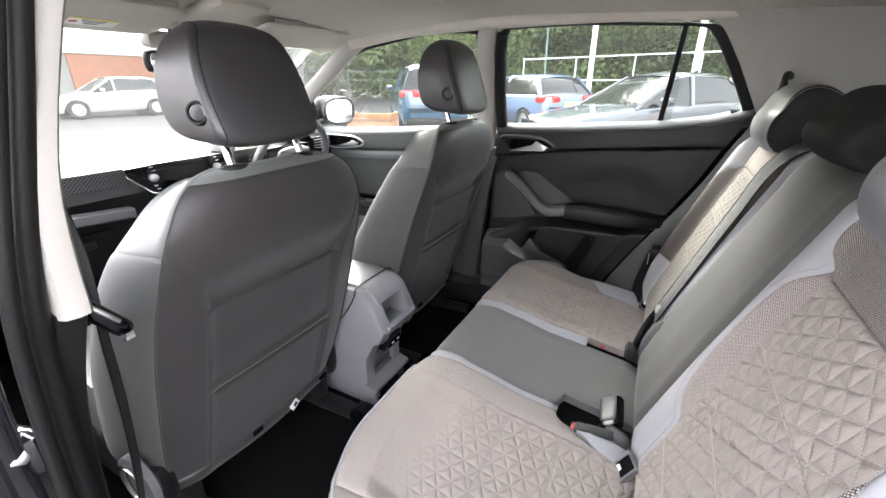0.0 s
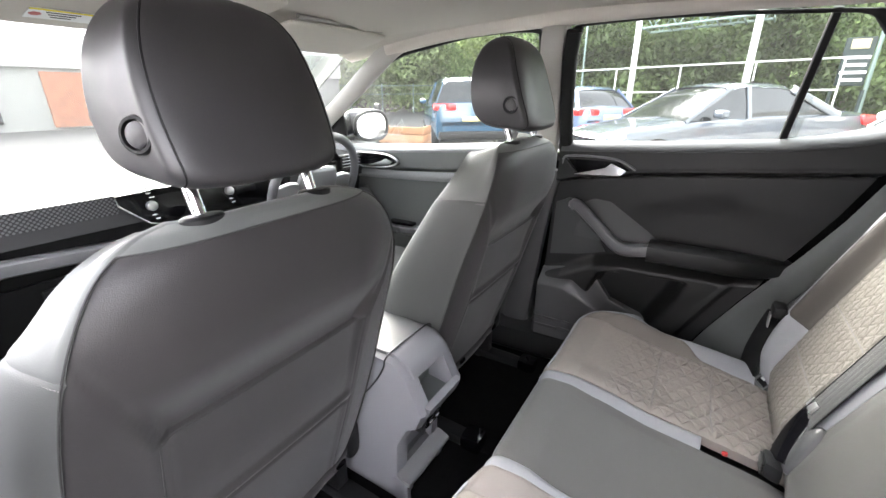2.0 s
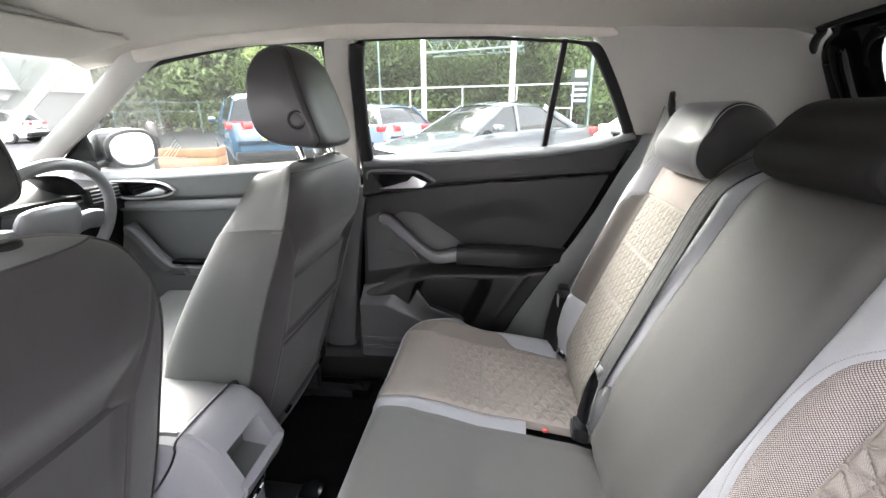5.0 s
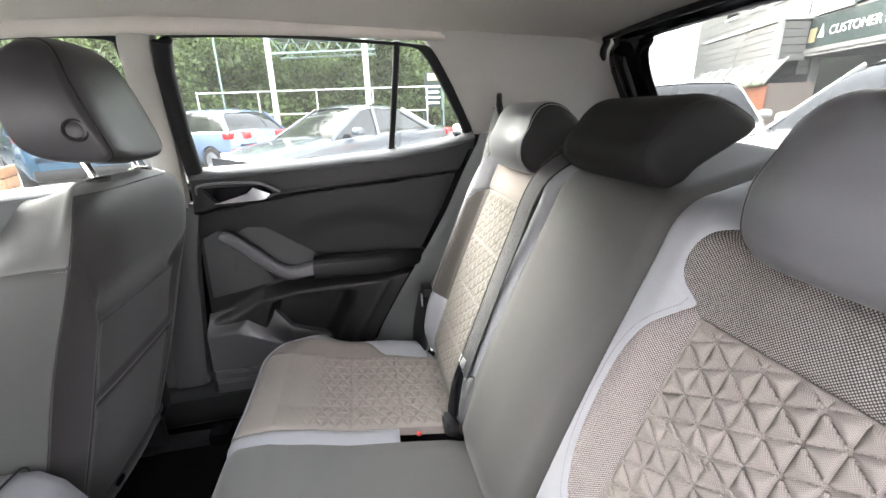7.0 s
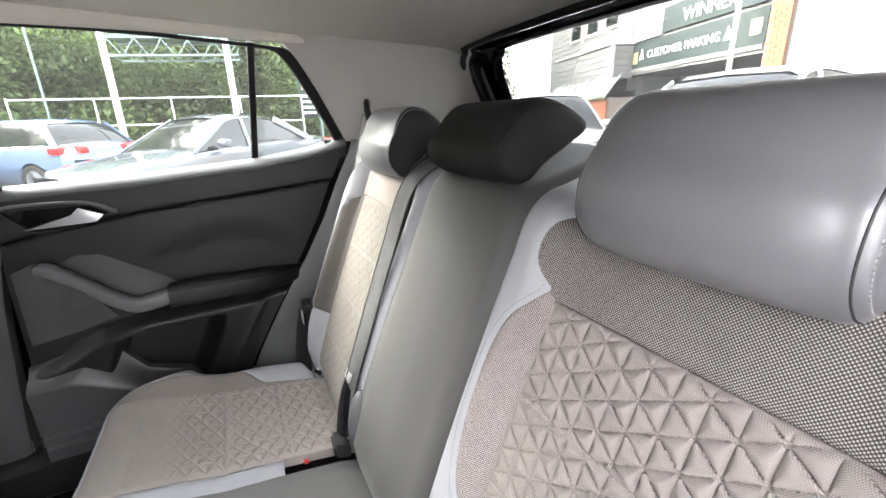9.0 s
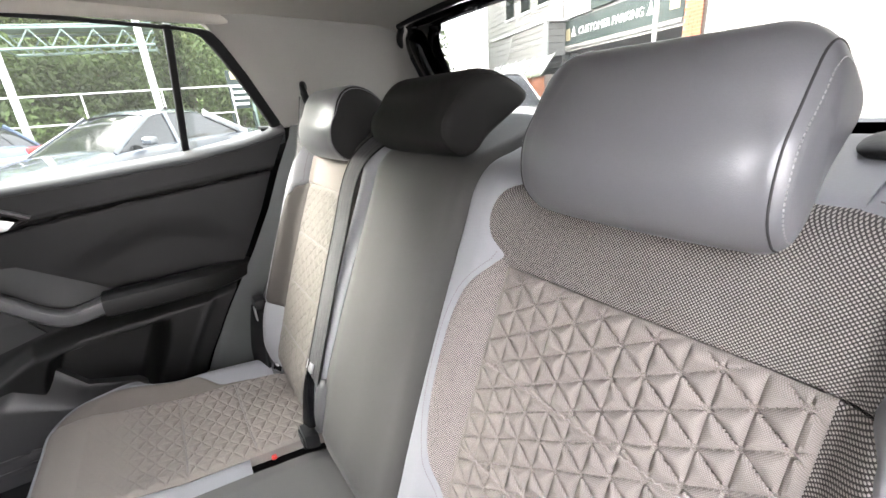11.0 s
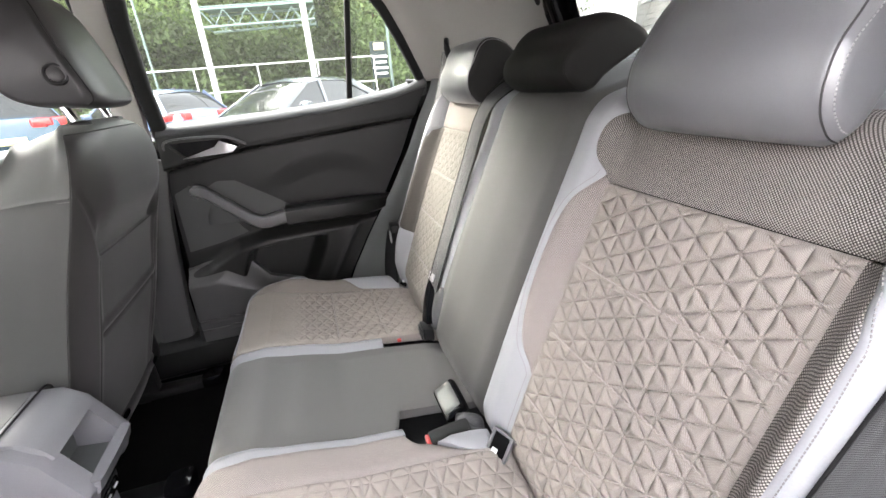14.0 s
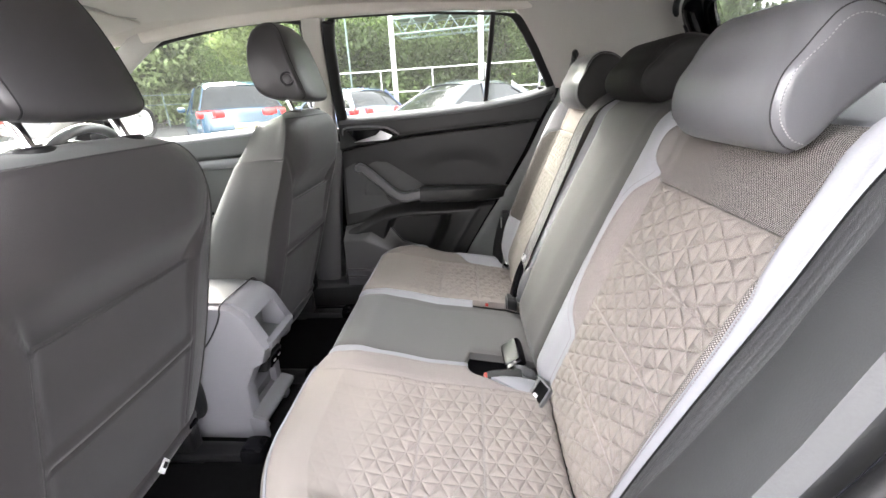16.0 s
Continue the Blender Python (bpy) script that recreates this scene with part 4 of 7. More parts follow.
part("gear_gaiter", lathe_bm([(0.06, 0.64), (0.045, 0.7), (0.02, 0.76), (0.012, 0.81)], Matrix.Translation((-1.25, 0.02, 0)), 16), M_leather, console)
part("handbrake", sweep_bm(smooth_path([(-0.93, 0.045, 0.70), (-1.0, 0.045, 0.76), (-1.1, 0.045, 0.79)], 5), 0.028, 0.028), M_leather, console)

# ---- right side: doors, pillars, windows ----
SIDE = lambda z: 0.742 - 0.33 * (z - 1.12)


def belt(x):
    return line(x, [(-1.8, 1.03), (-1.25, 1.05), (-0.60, 1.095), (-0.30, 1.108), (-0.04, 1.126), (0.10, 1.148), (0.2, 1.175), (0.25, 1.19)])


rear_door = thing("rear_door", (-0.2, 0.72, 0.45), "closed black plastic rear door card with grey pull handle", "car door", kind="structure")
REAR_EDGE = [(0.40, -0.20), (0.572, -0.118), (0.70, -0.045), (0.838, 0.043), (0.95, 0.105), (1.06, 0.155), (1.15, 0.203), (1.2, 0.215)]
FRONT_EDGE = [(0.40, -0.632), (0.63, -0.614), (0.88, -0.603), (1.1, -0.585)]


def groove(x):
    return line(x, [(-0.62, 0.968), (-0.578, 0.976), (-0.45, 1.002), (-0.313, 1.018), (-0.1, 1.036), (0.139, 1.055), (0.25, 1.06)])


def door_y(x, z):
    """How far in the door card stands."""
    y = 0.700
    g = groove(x)
    y -= 0.016 * ease(z, g - 0.004, g + 0.004)
    y += 0.010 * math.exp(-((z - g) / 0.0035) ** 2)
    y -= 0.003 * math.exp(-((z - g - 0.012) / 0.005) ** 2)
    # concave field below the groove
    arch = line(x, [(-0.6, 0.80), (-0.35, 0.90), (-0.2, 0.955), (-0.12, 0.965), (-0.02, 0.93), (0.05, 0.88), (0.15, 0.8)])
    y += 0.006 * ease(arch - z, -0.03, 0.05) * ease(x, -0.42, -0.25) * ease(-x, -0.06, 0.05)
    # lower part stands in again below the armrest
    low = line(x, [(-0.62, 0.66), (-0.55, 0.68), (-0.45, 0.735), (-0.36, 0.755), (-0.1, 0.76), (0.05, 0.79)])
    y -= 0.042 * ease(low - z, -0.012, 0.03)
    # pocket
    px = ease(x, -0.46, -0.43) * ease(-x, 0.17, 0.20)
    pz = ease(z, 0.50, 0.53) * ease(line(x, [(-0.46, 0.69), (-0.40, 0.705), (-0.18, 0.715)]) - z, -0.006, 0.006)
    slant = ease(x - z * 0.45, -0.745, -0.715) if x < -0.3 else 1.0
    slant2 = ease(0.47 * (z - 0.575) - 0.245 - x, -0.02, 0.04) if x > -0.3 else 1.0
    y += 0.055 * px * pz * slant * slant2
    # the ridge that runs down along the rear edge
    e = line(z, REAR_EDGE)
    r = e - 0.055 - x
    y -= 0.004 * math.exp(-(r / 0.010) ** 2) * ease(0.80 - z, 0.0, 0.04)
    # speaker ledge
    y -= 0.012 * ease(0.625 - z, -0.006, 0.006) * ease(-0.5 - x, -0.04, 0.02)
    # two fine grooves near the foot
    for zz in (0.468, 0.50):
        y += 0.005 * math.exp(-((z - zz) / 0.003) ** 2) * ease(-0.46 - x, 0, 0.02)
    return y


def card(u, v):
    z = 0.42 + 0.68 * v
    z0 = 0.42
    xm = line(z, FRONT_EDGE), line(z, REAR_EDGE)
    x = xm[0] + (xm[1] - xm[0]) * u
    top = belt(x) - 0.02
    z = z0 + (top - z0) * v
    x = line(z, FRONT_EDGE) + (line(z, REAR_EDGE) - line(z, FRONT_EDGE)) * u
    return Vector((x, door_y(x, z), z))


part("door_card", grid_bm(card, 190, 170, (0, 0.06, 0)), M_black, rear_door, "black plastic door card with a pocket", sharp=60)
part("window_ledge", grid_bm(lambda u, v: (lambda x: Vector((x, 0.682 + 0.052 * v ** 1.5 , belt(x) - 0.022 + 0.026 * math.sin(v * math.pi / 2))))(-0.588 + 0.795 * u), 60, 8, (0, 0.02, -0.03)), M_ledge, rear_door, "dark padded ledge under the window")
pull = smooth_path([(-0.530, 0.690, 0.905), (-0.522, 0.668, 0.912), (-0.500, 0.655, 0.905), (-0.44, 0.648, 0.855), (-0.395, 0.646, 0.815), (-0.355, 0.646, 0.797), (-0.292, 0.650, 0.806)], 6)
part("pull_handle", sweep_bm(pull, 0.036, 0.040, up=(0, -1, 0), power=3.5, scale=lambda k: 0.85 + 0.25 * ease(k, 0.5, 1)), M_arm, rear_door, "satin grey pull handle")
part("handle_plate", prism_bm([(-0.590, 0.905), (-0.548, 0.925), (-0.516, 0.912), (-0.47, 0.842), (-0.418, 0.760), (-0.50, 0.738), (-0.596, 0.722)], lambda u, v, w: (u, 0.6935 + w, v), 0.008, 0.003), M_trim_dark, rear_door, "dark grey plate under the pull handle")
part("handle_screw_cover", box_bm((-0.342, 0.640, 0.812), (0.026, 0.01, 0.006), 0.002), M_black, rear_door)
part("armrest", sweep_bm(smooth_path([(-0.292, 0.654, 0.803), (-0.2, 0.654, 0.803), (-0.1, 0.662, 0.800), (-0.02, 0.684, 0.797), (0.04, 0.725, 0.795)], 6), 0.06, 0.07, up=(0, -1, 0), power=3.4, scale=lambda k: 1 - 0.25 * ease(k, 0.6, 1)), M_dark, rear_door, "dark padded armrest")
part("handle_well", grid_bm(lambda u, v: (lambda x: Vector((x, 0.699 - 0.02 * math.sin(math.pi * u) ** 0.5 * (1 - v), 0.80 + line(x, [(-0.53, 0.10), (-0.47, 0.13), (-0.42, 0.125), (-0.30, 0.045), (-0.27, 0.02)]) * v)))(-0.53 + 0.26 * u), 24, 10), M_trim_dark, rear_door)
POD_F = [(-0.616, 0.620), (-0.535, 0.620), (-0.40, 0.565), (-0.30, 0.535), (-0.24, 0.50)]
POD_B = [(-0.616, 0.668), (-0.46, 0.704), (-0.385, 0.60), (-0.29, 0.565), (-0.23, 0.53)]


def pod(u, v):
    k = u * (len(POD_F) - 1)
    i = min(int(k), len(POD_F) - 2)
    t = k - i
    f = Vector(POD_F[i]).lerp(Vector(POD_F[i + 1]), t)
    b = Vector(POD_B[i]).lerp(Vector(POD_B[i + 1]), t)
    if v < 0.5:
        p, y = b.lerp(f, v * 2), 0.690 - 0.052 * ease(v * 2, 0.0, 1.0)
    else:
        w = (v - 0.5) * 2
        p, y = Vector((f.x, f.y + (0.43 - f.y) * w)), 0.638
        y += 0.006 * (abs(p.y - 0.468) < 0.006 or abs(p.y - 0.50) < 0.004)
    return Vector((p.x, y + 0.03 * ease(u, 0.75, 1.0), p.y))


part("speaker_pod", grid_bm(pod, 60, 60, (0, 0.04, 0)), M_ledge, rear_door, "dark plastic speaker pod beside the pocket", sharp=30)
bez = smooth_path([(-0.578, 0.690, 1.035), (-0.57, 0.680, 1.056), (-0.52, 0.676, 1.062), (-0.44, 0.676, 1.060), (-0.40, 0.676, 1.052), (-0.362, 0.680, 1.030)], 5)
part("handle_bezel", sweep_bm(bez, 0.006, 0.014, up=(0, -1, 0), power=3), M_arm, rear_door, "satin grey handle surround")
bez2 = smooth_path([(-0.565, 0.682, 1.048), (-0.53, 0.678, 1.010), (-0.505, 0.678, 1.001), (-0.44, 0.678, 1.005), (-0.37, 0.680, 1.024)], 5)
part("handle_bezel", sweep_bm(bez2, 0.006, 0.014, up=(0, -1, 0), power=3), M_dark, rear_door)
part("handle_well", prism_bm([(-0.56, 1.05), (-0.525, 1.006), (-0.44, 1.010), (-0.38, 1.028), (-0.41, 1.05)], lambda u, v, w: (u, 0.680 + w, v), 0.006), M_gloss, rear_door)
part("door_handle", prism_bm([(-0.535, 1.006), (-0.445, 1.032), (-0.428, 1.047), (-0.384, 1.028), (-0.40, 1.013)], lambda u, v, w: (u, 0.676 - w - 0.012 * ease(u, -0.5, -0.42), v), 0.008, 0.002), M_satin, rear_door, "satin chrome release lever")

# window surround and glass of the rear door
WIN = [(-0.588, 1.088), (-0.588, 1.2), (-0.578, 1.34), (-0.569, 1.39), (-0.55, 1.412), (-0.52, 1.418), (-0.30, 1.418), (-0.07, 1.406), (0.03, 1.398), (0.065, 1.385), (0.09, 1.355), (0.13, 1.29), (0.175, 1.21), (0.192, 1.175), (0.185, 1.158), (0.15, 1.158)]


def on_side(x, z, d=0.0):
    return Vector((x, SIDE(z) + d, z))


frame_pts = [on_side(p.x, p.y, -0.006) for p in smooth_path([(x, z, 0) for x, z in WIN], 4)]
part("window_seal", sweep_bm(frame_pts, 0.030, 0.034, up=(0, 1, 0.3), power=4, scale=lambda k: 1 - 0.7 * ease(k, 0.22, 0.30) * (1 - ease(k, 0.52, 0.62))), M_rubber, rear_door, "black rubber window seal")
part("window_bar", sweep_bm([on_side(-0.040, 1.10, 0.0), on_side(-0.013, 1.41, 0.0)], 0.017, 0.02, up=(0, 1, 0.3), power=5), M_rubber, rear_door, "black bar between window panes")
part("door_seal", sweep_bm([on_side(-0.580, 1.06, -0.045), on_side(-0.578, 1.2, -0.045), on_side(-0.568, 1.34, -0.045), on_side(-0.556, 1.40, -0.045)], 0.040, 0.034, up=(0, 1, 0.3), power=3), M_rubber, rear_door, "black rubber door seal")
part("pane", grid_bm(lambda u, v: on_side(-0.60 + 0.585 * u + 0.03 * v * u, 1.06 + 0.37 * v, 0.012), 2, 2), M_glass, rear_door)
part("pane", grid_bm(lambda u, v: on_side(-0.045 + 0.03 * v + (0.25 - 0.12 * v) * u, 1.06 + 0.37 * v, 0.012), 2, 2), M_glass, rear_door)


# ---- pillars, roof, rear side ----
def rail_path(pts, n=6):
    return smooth_path(pts, n)


solo("ceiling", grid_bm(lambda u, v: (lambda x, y: Vector((x, y, line(x, [(-1.45, 1.385), (-1.25, 1.415), (-1.0, 1.437), (-0.6, 1.455), (0.1, 1.452), (0.40, 1.424), (0.54, 1.392)]) + 0.018 * (1 - (y / 0.64) ** 2) - 0.03 * ease(abs(y), 0.56, 0.65))))(-1.42 + 1.955 * u, -0.65 + 1.3 * v), 60, 40, (0, 0, 0.03)), M_liner, "beige cloth headliner", kind="structure")
for sy, nm in ((1, "right"), (-1, "left")):
    f = lambda x, z, d: Vector((x, sy * (SIDE(z) + d), z))
    pts = [f(-1.22, 1.395, -0.02), f(-0.95, 1.428, -0.02), f(-0.6, 1.440, -0.02), f(-0.2, 1.440, -0.02), f(0.1, 1.425, -0.02), f(0.3, 1.41, -0.02), f(0.6, 1.38, -0.03)]
    solo("roof_rail_" + nm, sweep_bm(rail_path(pts), 0.05, 0.05, up=(0, 0, 1), power=3, scale=lambda k: 1 - 0.8 * ease(k, 0.55, 0.85)), M_liner, "beige cloth roof edge above the doors", kind="structure")

# right B pillar, upper pale and lower dark
for sy, nm in ((1, "right"), (-1, "left")):
    f = lambda x, z, d: Vector((x, sy * (SIDE(min(z, 1.5)) + d if z > 1.02 else (0.745 if sy > 0 else 0.772 - 0.027 * ease(z, 0.85, 1.02)) + d), z))
    solo("b_pillar_upper_" + nm, sweep_bm(rail_path([f(-0.606 + (0.016 if sy < 0 else -0.036), 1.0, -0.045), f(-0.600 + (0.016 if sy < 0 else -0.036), 1.15, -0.04), f(-0.590 - (0.034 if sy > 0 else 0), 1.3, -0.035), f(-0.583 - (0.034 if sy > 0 else 0), 1.39, -0.030), f(-0.578 - (0.034 if sy > 0 else 0), 1.43, 0.0), f(-0.576 - (0.034 if sy > 0 else 0), 1.46, 0.02)]), 0.084 if sy < 0 else 0.070, 0.05, up=(0, sy, 0.3), power=3.5, scale=(lambda k: 0.7 + 0.3 * ease(k, 0.3, 0.8)) if sy < 0 else None), M_pillar, "pale plastic upper door pillar", kind="structure")
    solo("b_pillar_lower_" + nm, sweep_bm(rail_path([f(-0.72 - 0.008 * (sy < 0), 0.36, -0.035), f(-0.69 - 0.006 * (sy < 0), 0.6, -0.035), f(-0.655 + 0.008 * (sy < 0), 0.85, -0.04 - 0.004 * (sy < 0)), f(-0.620 + 0.02 * (sy < 0), 1.01, -0.03 - 0.012 * (sy < 0))]), 0.10 if sy > 0 else 0.074, 0.06 if sy > 0 else 0.05, up=(0, sy, 0), power=4, scale=lambda k: 1.0 - 0.2 * k), M_ledge if sy > 0 else M_dark, "dark plastic lower door pillar", kind="structure")

solo("sill_right", sweep_bm([(-1.6, 0.70, 0.37), (-0.9, 0.70, 0.37), (-0.6, 0.70, 0.38), (-0.3, 0.70, 0.40), (0.0, 0.70, 0.46)], 0.14, 0.12, power=4), M_black, "black plastic door sill trim", kind="structure")
solo("sill_left", sweep_bm([(-1.6, -0.71, 0.35), (-0.9, -0.71, 0.35), (-0.6, -0.71, 0.35), (-0.3, -0.71, 0.36), (-0.1, -0.72, 0.40)], 0.12, 0.10, power=4), M_black, "black plastic door sill trim", kind="structure")

# the rear quarter: trim between side window and tailgate
def quarter(sy):
    def f(u, v):
        z = 1.165 + 0.275 * v
        x0 = line(z, [(1.13, 0.215), (1.18, 0.205), (1.22, 0.182), (1.30, 0.138), (1.37, 0.09), (1.40, 0.07), (1.44, 0.02)])
        x1 = line(z, [(1.13, 0.72), (1.28, 0.635), (1.38, 0.575), (1.44, 0.55)])
        x = x0 + (x1 - x0) * u
        y = SIDE(z) - 0.02 - 0.05 * ease(u, 0.0, 0.25) - 0.005 * ease(u, 0.2, 1.0)
        return Vector((x, sy * y, z))
    return f


solo("quarter_trim_right", grid_bm(quarter(1), 24, 16, (0, 0.03, 0)), M_pillar, "pale plastic rear quarter trim", kind="structure")
solo("quarter_trim_left", grid_bm(quarter(-1), 24, 16, (0, -0.03, 0)), M_pillar, "pale plastic rear quarter trim", kind="structure")


def wheel_trim(sy):
    def f(u, v):
        z = 0.36 + 0.81 * v
        x = line(z, REAR_EDGE + [(1.3, 0.22)]) + (0.012 if sy > 0 else -0.012) + u * 0.42
        y = 0.69 - 0.02 * ease(z, 0.6, 1.1) - (0.085 * ease(u, 0.0, 0.30) + 0.04 * ease(u, 0.3, 0.8) if sy > 0 else 0.15 * math.sin(math.pi / 2 * min(1.0, u / 0.30)) ** 0.9 - 0.035)
        return Vector((x, sy * y, z))
    return f


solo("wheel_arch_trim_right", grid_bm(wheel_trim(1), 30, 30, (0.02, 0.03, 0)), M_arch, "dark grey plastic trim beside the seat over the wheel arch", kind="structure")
# Same trim as on the right; its darker colour offsets the open doorway's light.
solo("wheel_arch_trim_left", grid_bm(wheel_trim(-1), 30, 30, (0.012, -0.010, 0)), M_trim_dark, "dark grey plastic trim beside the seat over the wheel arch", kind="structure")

# tailgate and its window
def gate(y, z, d=0.0):
    return Vector((0.51 + 0.7 * (1.45 - z) + d, y, z))


tailgate = thing("tailgate", (0.8, 0.0, 0.6), "closed tailgate with black window surround", "tailgate", kind="structure")
OUT = [(-0.43, 1.404), (0.43, 1.404), (0.54, 1.388), (0.598, 1.345), (0.625, 1.26), (0.64, 1.15), (0.60, 1.09), (-0.60, 1.09), (-0.64, 1.15), (-0.625, 1.26), (-0.598, 1.345), (-0.54, 1.388)]
INN = [(-0.34, 1.390), (0.34, 1.390), (0.43, 1.379), (0.474, 1.342), (0.497, 1.27), (0.505, 1.17), (0.48, 1.14), (-0.48, 1.14), (-0.505, 1.17), (-0.497, 1.27), (-0.474, 1.342), (-0.43, 1.379)]
ring_out = smooth_path([(y, z, 0) for y, z in OUT + OUT[:1]], 6)[:-1]
ring_in = smooth_path([(y, z, 0) for y, z in INN + INN[:1]], 6)[:-1]
bm = bmesh.new()
bands = []
for k, d in ((0.0, 0.03), (0.03, -0.012), (0.2, -0.02), (0.34, -0.018), (0.40, -0.004), (0.75, 0.0), (0.92, 0.004), (1.0, 0.022)):
    bands.append([bm.verts.new(gate(a.x + (b.x - a.x) * k, a.y + (b.y - a.y) * k, d)) for a, b in zip(ring_out, ring_in)])
for a, b in zip(bands, bands[1:]):
    for j in range(len(a)):
        bm.faces.new((a[j], a[(j + 1) % len(a)], b[(j + 1) % len(b)], b[j]))
part("window_surround", bm, M_gloss, tailgate, "glossy black window surround")
part("gate_seal", sweep_bm([gate(p.x * 1.012, 1.255 + (p.y - 1.255) * 1.03, -0.022) for p in ring_out], 0.018, 0.02, up=(1, 0, 0.7), closed=True), M_rubber, tailgate, "black rubber seal")
part("pane", grid_bm(lambda u, v: gate(-0.58 + 1.16 * u, 1.12 + 0.28 * v, 0.02), 2, 2), M_glass_rear, tailgate)
part("gate_panel", grid_bm(lambda u, v: Vector((0.80 + 0.10 * (1 - v), -0.62 + 1.24 * u, 0.35 + 0.76 * v)), 6, 8, (0.05, 0, 0)), M_dark, tailgate)
for sy in (-1, 1):
    part("hinge_arm", sweep_bm(rail_path([gate(sy * 0.52, 1.365, -0.012), gate(sy * 0.53, 1.345, -0.018), gate(sy * 0.55, 1.27, -0.018), gate(sy * 0.565, 1.17, -0.016)]), 0.04, 0.03, up=(1, 0, 0.7), power=3), M_gloss, tailgate)
    part("gas_strut", sweep_bm([gate(sy * 0.575, 1.33, -0.02), gate(sy * 0.60, 1.13, -0.04)], 0.016, 0.016), M_rubber, tailgate)
solo("parcel_shelf", rbox_bm((0.36, 1.1, 0.025), (0.01, 0.01, 0.01), 6, lambda x, y, z: (0.55 + x, y, 1.03 + z)), M_carpet, "black parcel shelf behind the rear seats", "shelf")
solo("boot_floor", grid_bm(lambda u, v: Vector((0.1 + 0.75 * u, -0.6 + 1.2 * v, 0.40)), 3, 3, (0, 0, -0.03)), M_carpet, "black boot floor", kind="structure")

# left rear body: door opening edge with rubber seal, sill and catch
solo("door_seal_rear", sweep_bm(rail_path([(-0.62, -0.715, 0.40), (-0.3, -0.715, 0.40), (-0.18, -0.72, 0.48), (-0.04, -0.735, 0.70), (0.06, -0.74, 0.85), (0.15, -0.735, 1.0), (0.20, -0.735, 1.12), (0.17, -0.71, 1.24), (0.09, -0.67, 1.37), (0.0, -0.655, 1.42), (-0.3, -0.65, 1.435), (-0.55, -0.65, 1.43)], 6), 0.022, 0.026, power=2.5), M_rubber, "black rubber seal round the open doorway", kind="structure")
solo("body_side_rear", grid_bm(lambda u, v: (lambda z: Vector((line(z, REAR_EDGE + [(1.3, 0.16), (1.45, 0.02)]) + 0.02 + 0.55 * u, -0.74 - 0.07 * ease(u, 0, 0.2) + (0.30 * max(0, z - 1.12)), z)))(0.36 + 1.07 * v), 10, 24, (0, 0.02, 0)), M_body, "black painted rear body side", kind="structure")
solo("b_pillar_outer", sweep_bm(rail_path([(-0.70, -0.775, 0.36), (-0.685, -0.785, 0.65), (-0.665, -0.785, 0.9), (-0.645, -0.765, 1.1), (-0.615, -0.70, 1.3), (-0.60, -0.665, 1.45)]), 0.10, 0.03, up=(0, -1, 0), power=4), M_body, "black painted door pillar", kind="structure")
for i, (dx, dy, w) in enumerate(((0.045, 0.012, 0.022), (0.06, -0.01, 0.016))):
    solo("door_seal_pillar" + ("" if i == 0 else "_outer"), sweep_bm(rail_path([(-0.70 + dx, -0.75 + dy, 0.36), (-0.675 + dx, -0.755 + dy, 0.65), (-0.638 + dx, -0.752 + dy, 0.9), (-0.612 + dx, -0.735 + dy, 1.08), (-0.605 + dx, -0.68 + dy, 1.3), (-0.59 + dx, -0.645 + dy, 1.44)]), w, w, power=2.5), M_rubber, "black rubber seal on the door pillar", kind="structure")
solo("roof_outer", grid_bm(lambda u, v: (lambda x, y: Vector((x, y, line(x, [(-1.45, 1.45), (-1.1, 1.53), (-0.4, 1.56), (0.2, 1.55), (0.62, 1.48)]) - 0.05 * ease(abs(y), 0.5, 0.7))))(-1.40 + 2.05 * u, -0.68 + 1.36 * v), 20, 16, (0, 0, 0.02)), M_body, "black painted roof", kind="structure")

for sy, nm in ((1, "right"), (-1, "left_front")):
    x0, x1 = (-2.1, 0.95) if sy > 0 else (-2.1, -0.72)
    solo("body_side_" + nm, grid_bm(lambda u, v: (lambda x: Vector((x, sy * (0.80 - 0.03 * ease(v, 0.7, 1.0)), 0.28 + (belt(x) - 0.32) * v)))(x0 + (x1 - x0) * u), 20, 8, (0, sy * 0.03, 0)), M_body, "black painted lower body side", kind="structure")
solo("body_quarter_right", grid_bm(lambda u, v: (lambda z: Vector((line(z, [(1.05, 0.23), (1.2, 0.20), (1.42, 0.06)]) + 0.6 * u, SIDE(z) + 0.03 - 0.06 * u, z)))(1.05 + 0.40 * v), 6, 6, (0, 0.02, 0)), M_body, "black painted rear quarter", kind="structure")

hinge = thing("door_hinge", (-0.66, -0.775, 0.52), "black painted door hinge with bolts and check strap", "hinge")
